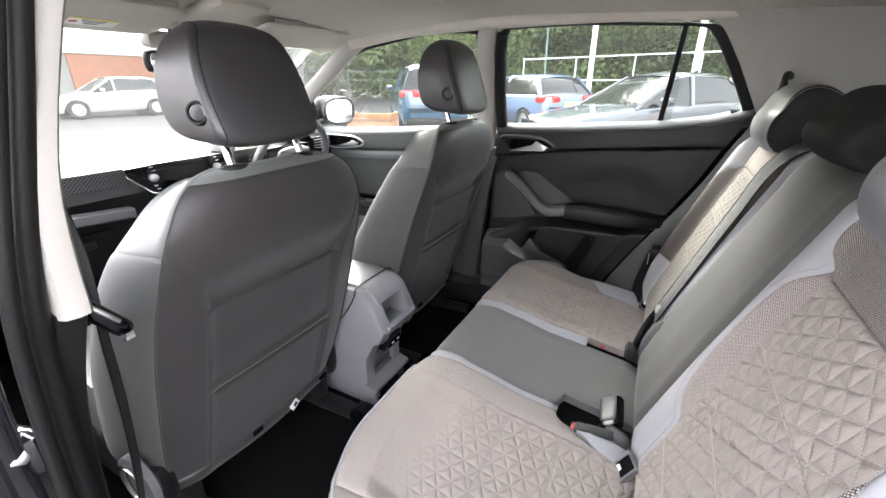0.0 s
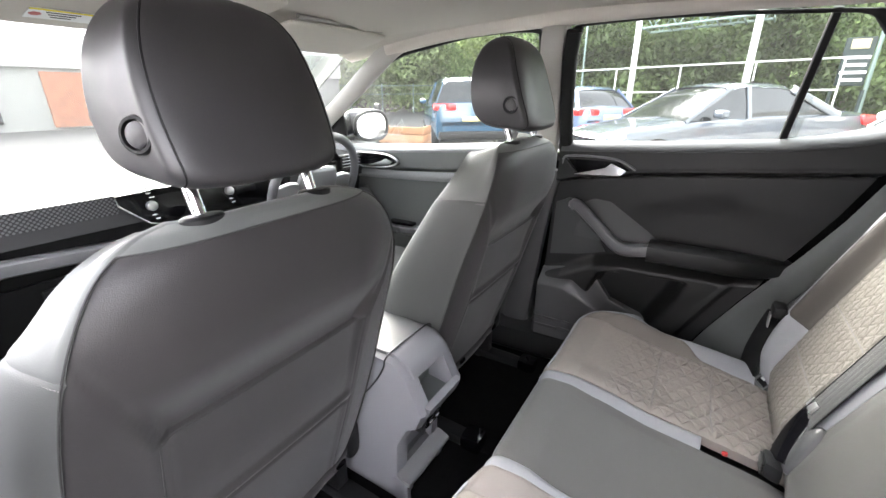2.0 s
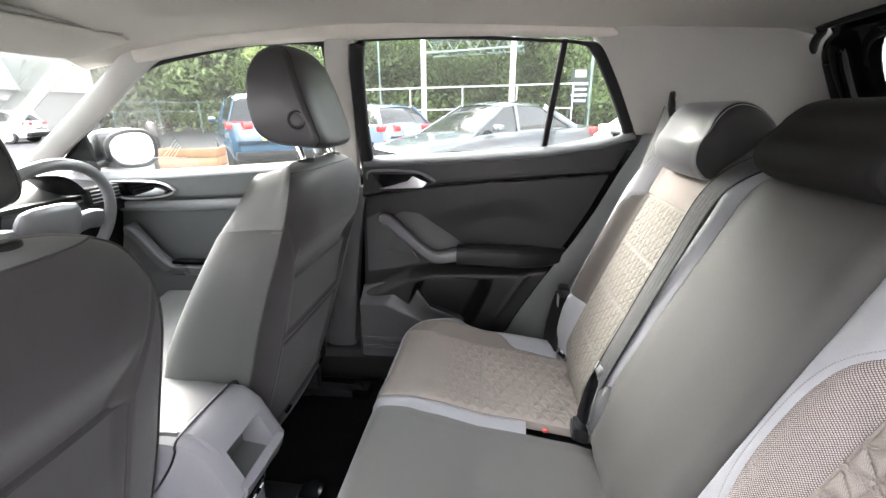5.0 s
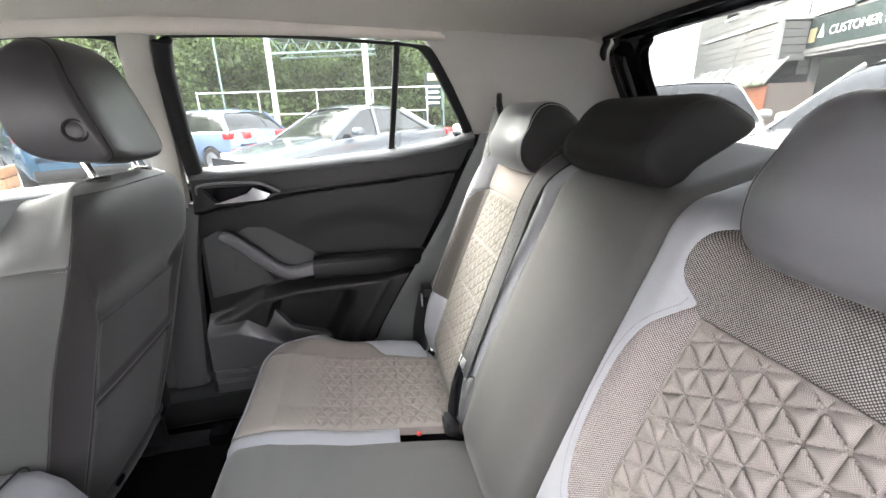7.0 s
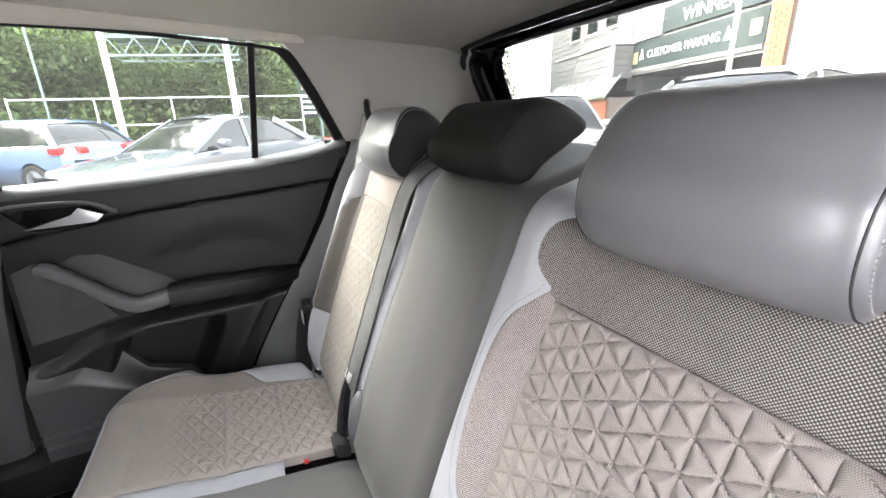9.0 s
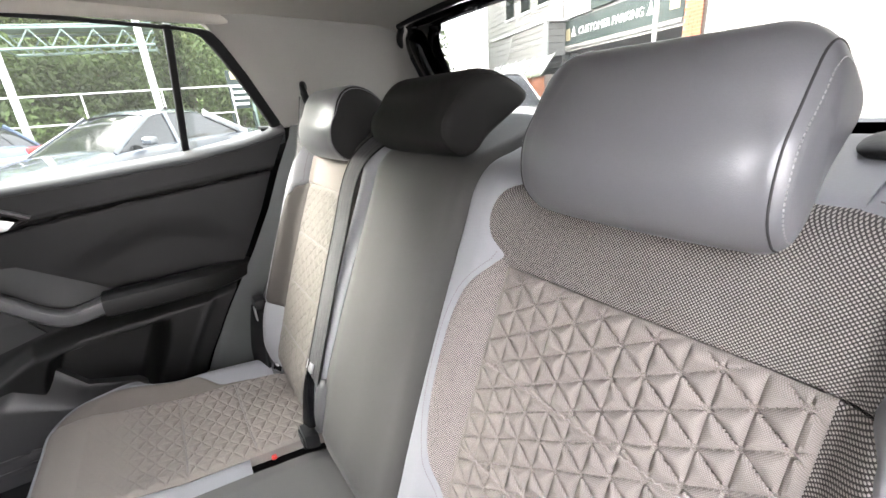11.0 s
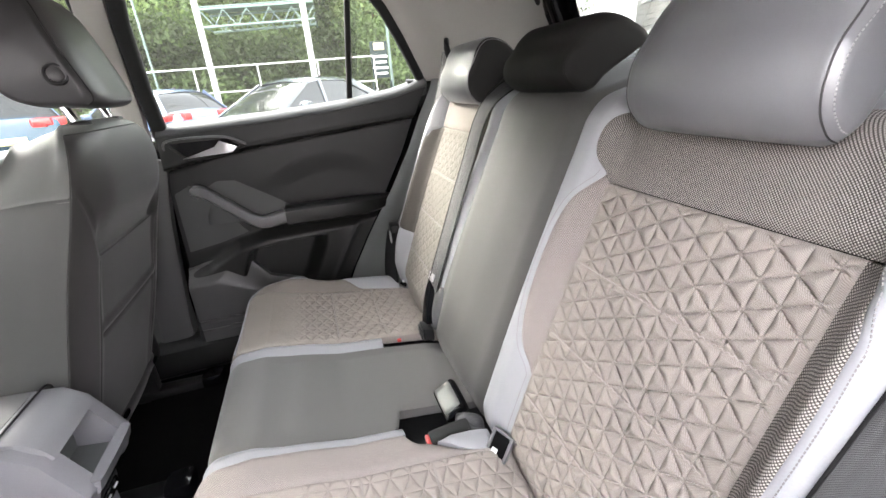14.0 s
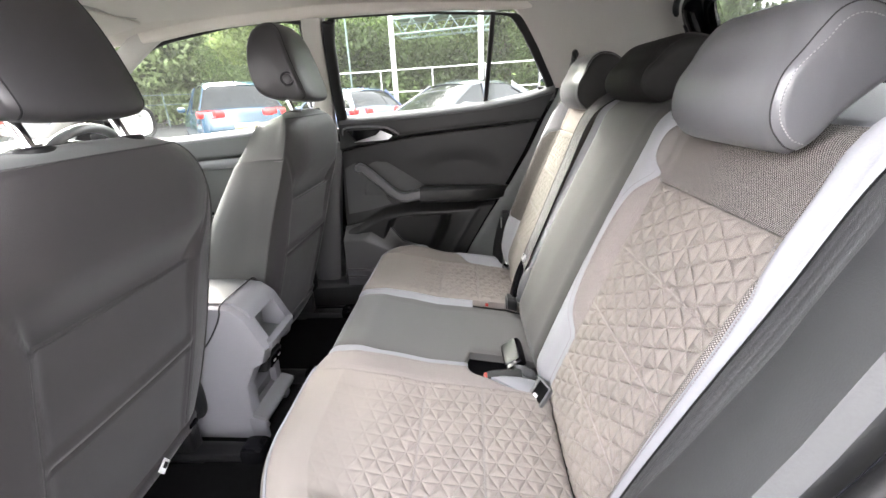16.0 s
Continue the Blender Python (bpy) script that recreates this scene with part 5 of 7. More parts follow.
for zz in (0.52, 0.82):
    part("hinge_leaf", rbox_bm((0.085, 0.030, 0.06), (0.012, 0.01, 0.014), 6, lambda x, y, z: (-0.660 + x, -0.775 + y + 0.25 * x, zz + z)), M_body, hinge)
    part("hinge_arm", sweep_bm(smooth_path([(-0.640, -0.770, zz), (-0.665, -0.795, zz + 0.004), (-0.705, -0.805, zz)], 4), 0.020, 0.040, power=4), M_body, hinge, "black painted hinge arm")
    part("bolt", lathe_bm([(0.013, 0), (0.013, 0.008), (0.008, 0.011), (0.002, 0.011)], Matrix.Translation((-0.632, -0.782, zz + 0.008)) @ Matrix.Rotation(1.2, 4, "Y"), 6), M_satin, hinge)
    part("hinge_pin", lathe_bm([(0.010, -0.045), (0.011, -0.04), (0.011, 0.04), (0.010, 0.045)], Matrix.Translation((-0.672, -0.800, zz)), 12), M_body, hinge)
part("check_strap", sweep_bm([(-0.655, -0.765, 0.665), (-0.675, -0.80, 0.67), (-0.700, -0.84, 0.672)], 0.012, 0.022, power=5), M_satin, hinge)

open_door = thing("open_rear_door", (-0.74, -1.2, 0.33), "black painted rear door standing open beside the doorway", "car door", kind="structure")
part("outer_skin", rbox_bm((0.035, 0.86, 0.74), (0.014, 0.03, 0.04), 8, lambda x, y, z: (-0.765 + x + 0.03 * math.cos(3 * y) - 0.10 * y, -1.215 + y, 0.70 + z)), M_body, open_door, "glossy black painted door skin")
part("inner_card", rbox_bm((0.045, 0.82, 0.70), (0.016, 0.03, 0.05), 8, lambda x, y, z: (-0.725 + x + 0.012 * math.exp(-((z + 0.05) / 0.06) ** 2) - 0.10 * y, -1.215 + y, 0.70 + z)), M_black, open_door, "black plastic door card")
part("door_edge_seal", sweep_bm([(-0.745, -0.785, 0.36), (-0.745, -0.785, 1.05)], 0.018, 0.018), M_rubber, open_door)

# ---- front of the cabin ----
front_door = thing("front_door", (-1.15, 0.72, 0.45), "closed front door card with grey pull handle and window", "car door", kind="structure")


def fcard(u, v):
    x = -1.72 + 1.06 * u
    top = belt(x) - 0.02
    z = 0.42 + (top - 0.42) * v
    g = line(x, [(-1.75, 0.94), (-1.2, 0.955), (-0.66, 0.985)])
    y = 0.715 - 0.012 * ease(z, g - 0.004, g + 0.004) + 0.008 * math.exp(-((z - g) / 0.005) ** 2) - 0.02 * ease(0.70 - z, -0.01, 0.02)
    y += 0.045 * ease(0.62 - z, 0, 0.01) * ease(x, -1.5, -1.45) * ease(-x, 0.8, 0.85) * ease(z, 0.47, 0.5)
    return Vector((x, y, z))


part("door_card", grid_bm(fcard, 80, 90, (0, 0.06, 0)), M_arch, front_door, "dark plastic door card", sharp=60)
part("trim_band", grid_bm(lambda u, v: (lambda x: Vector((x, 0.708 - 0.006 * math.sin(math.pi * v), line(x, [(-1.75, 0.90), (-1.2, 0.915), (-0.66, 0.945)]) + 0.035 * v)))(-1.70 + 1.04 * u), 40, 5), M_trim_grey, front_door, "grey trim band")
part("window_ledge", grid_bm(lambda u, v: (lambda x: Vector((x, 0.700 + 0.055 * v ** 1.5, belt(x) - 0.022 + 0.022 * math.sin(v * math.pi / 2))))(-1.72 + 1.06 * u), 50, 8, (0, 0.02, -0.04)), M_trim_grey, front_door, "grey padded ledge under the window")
part("pull_handle", sweep_bm(smooth_path([(-1.44, 0.70, 0.845), (-1.43, 0.675, 0.85), (-1.40, 0.665, 0.835), (-1.33, 0.655, 0.76), (-1.28, 0.655, 0.722), (-1.2, 0.655, 0.72), (-0.95, 0.66, 0.73)], 6), 0.036, 0.045, up=(0, -1, 0), power=3.5), M_arm, front_door, "satin grey pull handle")
part("window_switches", rbox_bm((0.12, 0.04, 0.014), (0.005, 0.006, 0.005), 5, lambda x, y, z: (-1.21 + x, 0.655 + y, 0.748 + z)), M_gloss, front_door, "glossy black window switches")
part("handle_bezel", sweep_bm(smooth_path([(-1.49, 0.70, 0.99), (-1.48, 0.694, 1.012), (-1.42, 0.692, 1.016), (-1.30, 0.692, 1.012), (-1.25, 0.694, 0.985), (-1.30, 0.692, 0.965), (-1.42, 0.692, 0.955), (-1.47, 0.694, 0.965), (-1.49, 0.70, 0.99)], 5), 0.006, 0.014, up=(0, -1, 0), power=3), M_satin, front_door, "satin handle surround")
part("handle_well", prism_bm([(-1.48, 1.0), (-1.45, 0.965), (-1.31, 0.970), (-1.26, 0.985), (-1.31, 1.008), (-1.45, 1.01)], lambda u, v, w: (u, 0.697 + w, v), 0.006), M_gloss, front_door)
part("door_handle", prism_bm([(-1.40, 0.966), (-1.33, 0.985), (-1.31, 0.996), (-1.275, 0.985), (-1.29, 0.972)], lambda u, v, w: (u, 0.692 - w, v), 0.010, 0.002), M_satin, front_door, "satin chrome release lever")
FW = [(-0.672, 1.10), (-0.668, 1.25), (-0.662, 1.38), (-0.685, 1.415), (-0.865, 1.416), (-1.05, 1.394), (-1.20, 1.368), (-1.34, 1.308), (-1.45, 1.24), (-1.56, 1.168), (-1.70, 1.07)]
part("window_seal", sweep_bm([on_side(p.x, p.y, -0.006) for p in smooth_path([(x, z, 0) for x, z in FW], 4)], 0.014, 0.02, up=(0, 1, 0.3), power=4), M_rubber, front_door, "black rubber window seal")
part("pane", grid_bm(lambda u, v: on_side(-1.72 + 1.08 * u, 1.02 + 0.40 * v, 0.012), 2, 2), M_glass, front_door)
part("mirror_triangle", prism_bm([(-1.74, 1.04), (-1.58, 1.04), (-1.555, 1.175)], lambda u, v, w: (u, SIDE(v) - 0.012 + w, v), 0.01), M_black, front_door)

oval = []
for k in range(40):
    c, s = math.cos(k * math.pi / 20), math.sin(k * math.pi / 20)
    oval.append((0.098 * math.copysign(abs(c) ** 0.8, c), (0.064 + 0.006 * c) * math.copysign(abs(s) ** 0.75, s)))
side_mirror = thing("side_mirror", (-1.55, 0.86, 1.02), "black side mirror reflecting the bright car park", "mirror")
part("shell", rbox_bm((0.10, 0.22, 0.15), (0.045, 0.05, 0.05), 12, lambda x, y, z: (-1.60 + x, 0.885 + y, 1.107 + z)), M_body, side_mirror, "black mirror shell")
part("mirror_glass", prism_bm(oval, lambda u, v, w: (-1.549 + w + 0.10 * u, 0.885 + u, 1.107 + v), 0.004), M_mirror, side_mirror, "silver mirror glass")
part("glass_rim", sweep_bm([Vector((-1.547 + 0.10 * u, 0.885 + u, 1.107 + v)) for u, v in oval], 0.016, 0.02, up=(1, 0, 0), closed=True), M_black, side_mirror, "black mirror rim")
part("mirror_foot", sweep_bm([(-1.60, 0.74, 1.06), (-1.60, 0.82, 1.075)], 0.08, 0.035, power=3), M_body, side_mirror)

# A pillars and windscreen
for sy, nm in ((1, "right"), (-1, "left")):
    solo("a_pillar_" + nm, sweep_bm(rail_path([(-1.95, sy * 0.745, 0.98), (-1.72, sy * 0.715, 1.10), (-1.45, sy * 0.675, 1.255), (-1.2, sy * 0.635, 1.40), (-1.05, sy * 0.62, 1.44)]), 0.07, 0.05, up=(0, sy, 0.4), power=3), M_pillar, "pale plastic windscreen pillar", kind="structure")
windscreen = solo("windscreen", grid_bm(lambda u, v: Vector((-2.12 + 0.70 * v - 0.06 * math.sin(math.pi * u) * 1, -0.72 + 1.44 * u + 0.0 - (0.1 * v) * (2 * u - 1), 0.97 + 0.405 * v)), 8, 4), M_glass, "clear windscreen", kind="structure")
solo("windscreen_header", sweep_bm([(-1.37, -0.6, 1.408), (-1.41, 0, 1.415), (-1.37, 0.6, 1.408)], 0.10, 0.03, power=4), M_liner, "beige roof edge above the windscreen", kind="structure")

M_dash = mat("grey_dash_skin", (0.03, 0.03, 0.031), 0.75, var=0.08, scale=5, fine=400, bump=0.15)
dash = thing("dashboard", (-1.6, 0.0, 0.5), "dark dashboard with honeycomb trim strip and black touch screen", "dashboard")


def dash_top(u, v):
    x = -2.08 + 0.62 * v
    y = -0.72 + 1.44 * u
    return Vector((x, y, 0.975 + 0.045 * math.sin(math.pi * v * 0.8) - 0.03 * ease(v, 0.85, 1.0)))


part("dash_top", grid_bm(dash_top, 30, 12, (0, 0, -0.05)), M_dash, dash, "grey soft dashboard top")
part("dash_front", grid_bm(lambda u, v: Vector((-1.47 - 0.05 * (1 - v) - 0.06 * (1 - v) ** 2, -0.72 + 1.44 * u, 0.62 + 0.37 * v)), 30, 12, (-0.05, 0, 0)), M_dark, dash, "dark lower dashboard")
M_honey = weave("honeycomb_trim", (0.01, 0.01, 0.011), (0.10, 0.10, 0.105), 0.011, rough=0.35, axes=("Y", "Z"), cut=0.3, bump=0.6, hard=6)
part("trim_strip", grid_bm(lambda u, v: Vector((-1.455 - 0.008 * (1 - v), -0.71 + 0.50 * u, 0.925 + 0.078 * v)), 8, 3, (-0.01, 0, 0)), M_honey, dash, "black honeycomb trim strip")
part("lower_shelf", sweep_bm([(-1.46, -0.70, 0.878), (-1.455, -0.45, 0.885), (-1.46, -0.22, 0.868)], 0.05, 0.035, power=4), M_arm, dash, "grey dashboard ledge")
part("glovebox", grid_bm(lambda u, v: Vector((-1.492 - 0.05 * (1 - v), -0.62 + 0.36 * u, 0.66 + 0.16 * v)), 6, 4, (-0.015, 0, 0)), M_black, dash, "black glovebox lid")
part("glovebox_catch", rbox_bm((0.012, 0.075, 0.028), (0.004, 0.006, 0.006), 5, lambda x, y, z: (-1.498 + x, -0.36 + y, 0.785 + z)), M_dark, dash)
screen_poly = [(-0.215, 1.0), (-0.13, 1.005), (0.30, 1.005), (0.33, 0.98), (0.30, 0.905), (-0.11, 0.905), (-0.145, 0.91), (-0.205, 0.965)]
scr = part("touch_screen", prism_bm(screen_poly, lambda u, v, w: (-1.462 + w, u, v), 0.012, 0.002), M_gloss, dash, "glossy black touch screen")
part("screen_rim", sweep_bm([Vector((-1.449, y, z)) for y, z in [(-0.13, 1.003), (-0.215, 1.0), (-0.212, 0.975), (-0.15, 0.915), (-0.11, 0.903), (0.0, 0.903)]], 0.005, 0.005), M_chrome, scr)
for yy in (-0.138, 0.085):
    part("dial", lathe_bm([(0.013, 0.0), (0.013, 0.014), (0.010, 0.016), (0.002, 0.016)], Matrix.Translation((-1.452, yy, 0.962)) @ Matrix.Rotation(math.pi / 2, 4, "Y"), 20), M_satin, scr, "satin metal dial")
    for k in range(2):
        part("button_mark", box_bm((-1.448, yy + 0.006 * k, 0.996 - 0.012 * k), (0.002, 0.012, 0.0025)), M_white, scr)
        part("button_mark", box_bm((-1.448, yy + 0.004 + 0.006 * k, 0.936 - 0.012 * k), (0.002, 0.010, 0.0025)), M_white, scr)
part("instrument_hood", sweep_bm(smooth_path([(-1.50, 0.14, 1.0), (-1.50, 0.20, 1.06), (-1.50, 0.345, 1.075), (-1.50, 0.49, 1.06), (-1.50, 0.55, 1.0)], 5), 0.16, 0.02, up=(0, 0, 1)), M_black, dash)
part("air_vent", rbox_bm((0.03, 0.12, 0.06), (0.008, 0.012, 0.012), 6, lambda x, y, z: (-1.45 + x, 0.62 + y, 0.985 + z)), M_black, dash, "black air vent")
for k in range(4):
    part("vent_slat", box_bm((-1.434, 0.62, 0.966 + 0.012 * k), (0.006, 0.10, 0.003), 0.001), M_satin, dash)

wheel = thing("steering_wheel", (-1.33, 0.34, 0.9), "black leather steering wheel with silver spokes", "steering wheel")
tilt_m = Matrix.Translation((-1.335, 0.34, 0.945)) @ Matrix.Rotation(radians(-68), 4, "Y")
part("rim", sweep_bm([tilt_m @ Vector((0.182 * math.cos(a), 0.182 * math.sin(a), 0)) for a in [2 * math.pi * i / 48 for i in range(48)]], 0.03, 0.03, up=tilt_m.to_3x3() @ Vector((0, 0, 1)), closed=True), M_leather, wheel, "black leather rim")
bm = rbox_bm((0.14, 0.17, 0.045), (0.035, 0.05, 0.02), 10)
bm.transform(tilt_m)
part("airbag_cover", bm, M_leather, wheel, "black airbag cover")
for sy in (-1, 1):
    bm = rbox_bm((0.06, 0.10, 0.022), (0.012, 0.02, 0.010), 6, lambda x, y, z: (x - 0.2 * abs(y), sy * 0.115 + y, z + 0.004))
    bm.transform(tilt_m)
    part("spoke", bm, M_satin, wheel, "silver spoke with buttons")
bm = lathe_bm([(0.026, 0.020), (0.026, 0.026), (0.022, 0.027), (0.021, 0.025), (0.002, 0.025)], tilt_m, 28)
part("badge", bm, M_chrome, wheel, "round chrome badge")

# sun visors, mirror, roof console, grab handle
def visor(y0, y1, name_label):
    v = thing("sun_visor", (-1.2, (y0 + y1) / 2, 1.40), name_label, "sun visor", "sun visors")
    part("panel", rbox_bm((0.20, abs(y1 - y0), 0.02), (0.03, 0.03, 0.009), 10, lambda x, y, z: (-1.21 + x, (y0 + y1) / 2 + y, 1.393 + z + 0.20 * x)), M_liner, v, "beige fabric-covered visor")
    part("hinge", sweep_bm([(-1.115, y0 + 0.03, 1.425), (-1.115, y1 - 0.03, 1.425)], 0.012, 0.012), M_pillar, v)
    return v


vl = visor(-0.50, -0.12, "beige sun visor with a white and yellow warning sticker")
tag_m = Matrix.Translation((-1.21, -0.31, 1.3815)) @ Matrix.Rotation(-0.197, 4, "Y")
st = part("warning_sticker", placed(tag_m, box_bm((-0.02, 0.02, 0), (0.05, 0.10, 0.0012))), M_white, vl, "white warning sticker")
M_yellow = mat("yellow_print", (0.75, 0.62, 0.03), 0.6, var=0.03, bump=0)
part("sticker_band", placed(tag_m, box_bm((0.002, 0.02, -0.0008), (0.006, 0.10, 0.0012))), M_yellow, st)
part("sticker_sign", placed(tag_m, lathe_bm([(0.018, -0.0015), (0.018, 0.0), (0.014, 0.0)], Matrix.Translation((-0.022, -0.018, 0)) @ Matrix.Scale(0.5, 4), 20)), M_red, st)
for k in range(3):
    part("print_line", placed(tag_m, box_bm((-0.010 - 0.011 * k, 0.02, -0.0008), (0.003, 0.05 - 0.01 * k, 0.001))), M_dark, st)
visor(0.12, 0.50, "beige fabric sun visor folded up")
rear_mirror = thing("rear_view_mirror", (-1.38, 0.0, 1.3), "black rear view mirror below the roof", "mirror")
part("housing", rbox_bm((0.035, 0.24, 0.07), (0.015, 0.025, 0.025), 8, lambda x, y, z: (-1.395 + x + 0.12 * y, 0.02 + y, 1.305 + z)), M_black, rear_mirror, "black housing")
part("mirror_glass", rbox_bm((0.006, 0.222, 0.056), (0.002, 0.02, 0.02), 8, lambda x, y, z: (-1.376 + x + 0.12 * y, 0.02 + y, 1.305 + z)), M_mirror, rear_mirror, "mirror glass")
part("stem", sweep_bm([(-1.40, 0.02, 1.32), (-1.43, 0.02, 1.40)], 0.03, 0.02), M_black, rear_mirror)
part("sensor_cover", rbox_bm((0.06, 0.12, 0.05), (0.02, 0.03, 0.02), 6, lambda x, y, z: (-1.43 + x, -0.02 + y, 1.368 + z)), M_pillar, rear_mirror, "pale sensor cover above the mirror")
solo("roof_console", rbox_bm((0.17, 0.16, 0.03), (0.02, 0.02, 0.012), 8, lambda x, y, z: (-1.12 + x, -0.01 + y, 1.43 + z + 0.1 * x)), M_liner, "beige roof console with reading lights", "roof lamp")
solo("grab_handle", sweep_bm(smooth_path([(-0.85, -0.60, 1.43), (-0.84, -0.575, 1.395), (-0.75, -0.57, 1.385), (-0.66, -0.575, 1.395), (-0.65, -0.60, 1.43)], 5), 0.022, 0.016, power=3), M_pillar, "pale plastic grab handle under the roof", "grab handle")

# coat hook and belts
solo("coat_hook", sweep_bm(smooth_path([(0.250, 0.585, 1.262), (0.238, 0.555, 1.266), (0.232, 0.54, 1.255), (0.234, 0.537, 1.235), (0.242, 0.545, 1.218)], 5), 0.014, 0.018, power=3), M_rubber, "black belt guide hook on the rear pillar", "hook")


def strap(pts, w, up, name, label, n=8, cloth=M_belt):
    """A belt of ribbed webbing with two woven edges."""
    belt_thing = thing(name, pts[-1], label, "seat belt", "seat belts")
    path = smooth_path(pts, n)
    rows = []
    bm = bmesh.new()
    edges = ([], [])
    for i, p in enumerate(path):
        d = (path[min(i + 1, len(path) - 1)] - path[max(i - 1, 0)]).normalized()
        side = d.cross(Vector(up)).normalized()
        out = side.cross(d).normalized()
        row = []
        for k in range(41):
            c = k / 40 - 0.5
            rib = 0.0004 * abs(math.sin(5 * math.pi * (c + 0.5))) ** 0.6
            row.append(bm.verts.new(p + side * (c * w * 0.92) + out * (rib + 0.0015 * (1 - 4 * c * c))))
        for k in range(40, -1, -1):
            c = k / 40 - 0.5
            row.append(bm.verts.new(p + side * (c * w * 0.92) + out * (-0.0010 + 0.0015 * (1 - 4 * c * c))))
        rows.append(row)
        for e, sgn in zip(edges, (-1, 1)):
            e.append(p + side * (sgn * w * 0.46))
    for r0, r1 in zip(rows, rows[1:]):
        for k in range(len(r0)):
            bm.faces.new((r0[k], r0[(k + 1) % len(r0)], r1[(k + 1) % len(r0)], r1[k]))
    part("webbing", bm, cloth, belt_thing)
    for e in edges:
        part("woven_edge", sweep_bm(e, w * 0.06, 0.0026, up=up, power=4, seg=8), M_rubber, belt_thing)
    return belt_thing


strap([(0.238, 0.560, 1.240), (0.215, 0.556, 1.15), (0.165, 0.562, 0.98), (0.088, 0.564, 0.82), (0.028, 0.552, 0.71), (0.0, 0.535, 0.58)], 0.044, (-1, -0.25, 0.35), "seat_belt", "black seat belt hanging beside the outer rear seat", cloth=M_belt_black)
strap([(0.31, 0.200, 1.165), (0.208, 0.205, 1.105), (0.152, 0.211, 0.97), (0.090, 0.214, 0.80), (0.046, 0.210, 0.68), (0.02, 0.19, 0.61)], 0.042, (-1, -0.35, 0.35), "seat_belt", "dark grey seat belt down between two backrests")
strap([(0.31, -0.582, 1.17), (0.222, -0.598, 1.10), (0.168, -0.595, 0.98), (0.112, -0.591, 0.855), (0.056, -0.587, 0.72), (0.0, -0.587, 0.57)], 0.050, (-1, 0.08, 0.35), "seat_belt", "dark grey seat belt down the side of the rear seat")
strap([(-0.618, -0.672, 1.15), (-0.638, -0.656, 1.03), (-0.682, -0.648, 0.90), (-0.712, -0.646, 0.74), (-0.738, -0.654, 0.56), (-0.750, -0.664, 0.45)], 0.046, (0.58, 0.80, 0.15), "seat_belt", "black front seat belt beside the door pillar", cloth=M_belt_black)
ft = thing("belt_tongue", (-0.58, -0.655, 0.95), "black belt tongue with metal plate on the front belt", "belt tongue")
part("tongue_body", sweep_bm(smooth_path([(-0.600, -0.684, 0.992), (-0.594, -0.672, 0.974), (-0.592, -0.660, 0.956), (-0.600, -0.652, 0.945)], 5), 0.020, 0.024, up=(0.7, 0.5, 0.5), power=2.6), M_gloss, ft, "glossy black tongue grip")
part("tongue_rim", sweep_bm(smooth_path([(-0.588, -0.686, 1.000), (-0.581, -0.672, 0.982), (-0.582, -0.660, 0.965)], 5), 0.006, 0.006, up=(0.7, 0.5, 0.5)), M_satin, ft, "bright rim")
part("tongue_plate", box_bm((-0.596, -0.650, 0.934), (0.003, 0.014, 0.014), 0.001), M_chrome, ft, "steel plate")
rt = thing("belt_tongue", (0.0, 0.53, 0.57), "black belt tongue with metal plate on the rear belt", "belt tongue")
part("tongue_body", rbox_bm((0.03, 0.055, 0.03), (0.008, 0.008, 0.008), 5, lambda x, y, z: (0.024 + x, 0.548 + y, 0.742 + z)), M_rubber, rt)
part("tongue_plate", box_bm((0.008, 0.540, 0.716), (0.003, 0.024, 0.035), 0.001), M_satin, rt, "steel plate")
part("belt_sleeve", sweep_bm(smooth_path([(0.022, 0.548, 0.73), (0.008, 0.540, 0.68), (-0.004, 0.530, 0.62), (-0.006, 0.525, 0.57)], 4), 0.060, 0.012, up=(-0.8, -0.4, 0.2), power=4), M_rubber, rt, "black belt sleeve")

# buckles between the cushions
b1 = thing("belt_buckle", (-0.05, -0.12, 0.55), "dark belt buckle with a red release button", "belt buckle", "belt buckles")
bm = rbox_bm((0.080, 0.034, 0.022), (0.006, 0.006, 0.006), 6, lambda x, y, z: (-0.032 + x, -0.136 + y + 0.1 * x, 0.562 + z))
part("buckle_body", bm, M_dark, b1)
part("release_button", rbox_bm((0.010, 0.026, 0.014), (0.003, 0.004, 0.004), 4, lambda x, y, z: (-0.074 + x, -0.140 + y, 0.563 + z)), M_red, b1, "red release button")
b2 = thing("belt_buckle", (0.0, -0.07, 0.56), "grey belt buckle with a satin metal face lying on the seat", "belt buckle", "belt buckles")
ax, nz = Vector((0.12, -0.93, -0.35)).normalized(), Vector((-0.62, -0.34, 0.70))
nz = (nz - ax * nz.dot(ax)).normalized()
ay = nz.cross(ax)
bk = Matrix.Translation((-0.006, -0.066, 0.572)) @ Matrix((ax, ay, nz)).transposed().to_4x4()
body2 = part("buckle_body", placed(bk, rbox_bm((0.070, 0.050, 0.024), (0.006, 0.006, 0.006), 6)), M_gloss, b2, "dark buckle frame")
part("face_plate", placed(bk, rbox_bm((0.056, 0.040, 0.004), (0.004, 0.005, 0.0018), 6, lambda x, y, z: (x - 0.004, y, z + 0.0125))), M_platina, body2, "satin olive-grey face")
part("tongue_plate", placed(bk, box_bm((0.042, 0, 0.0), (0.026, 0.026, 0.003), 0.001)), M_chrome, body2, "steel tongue")
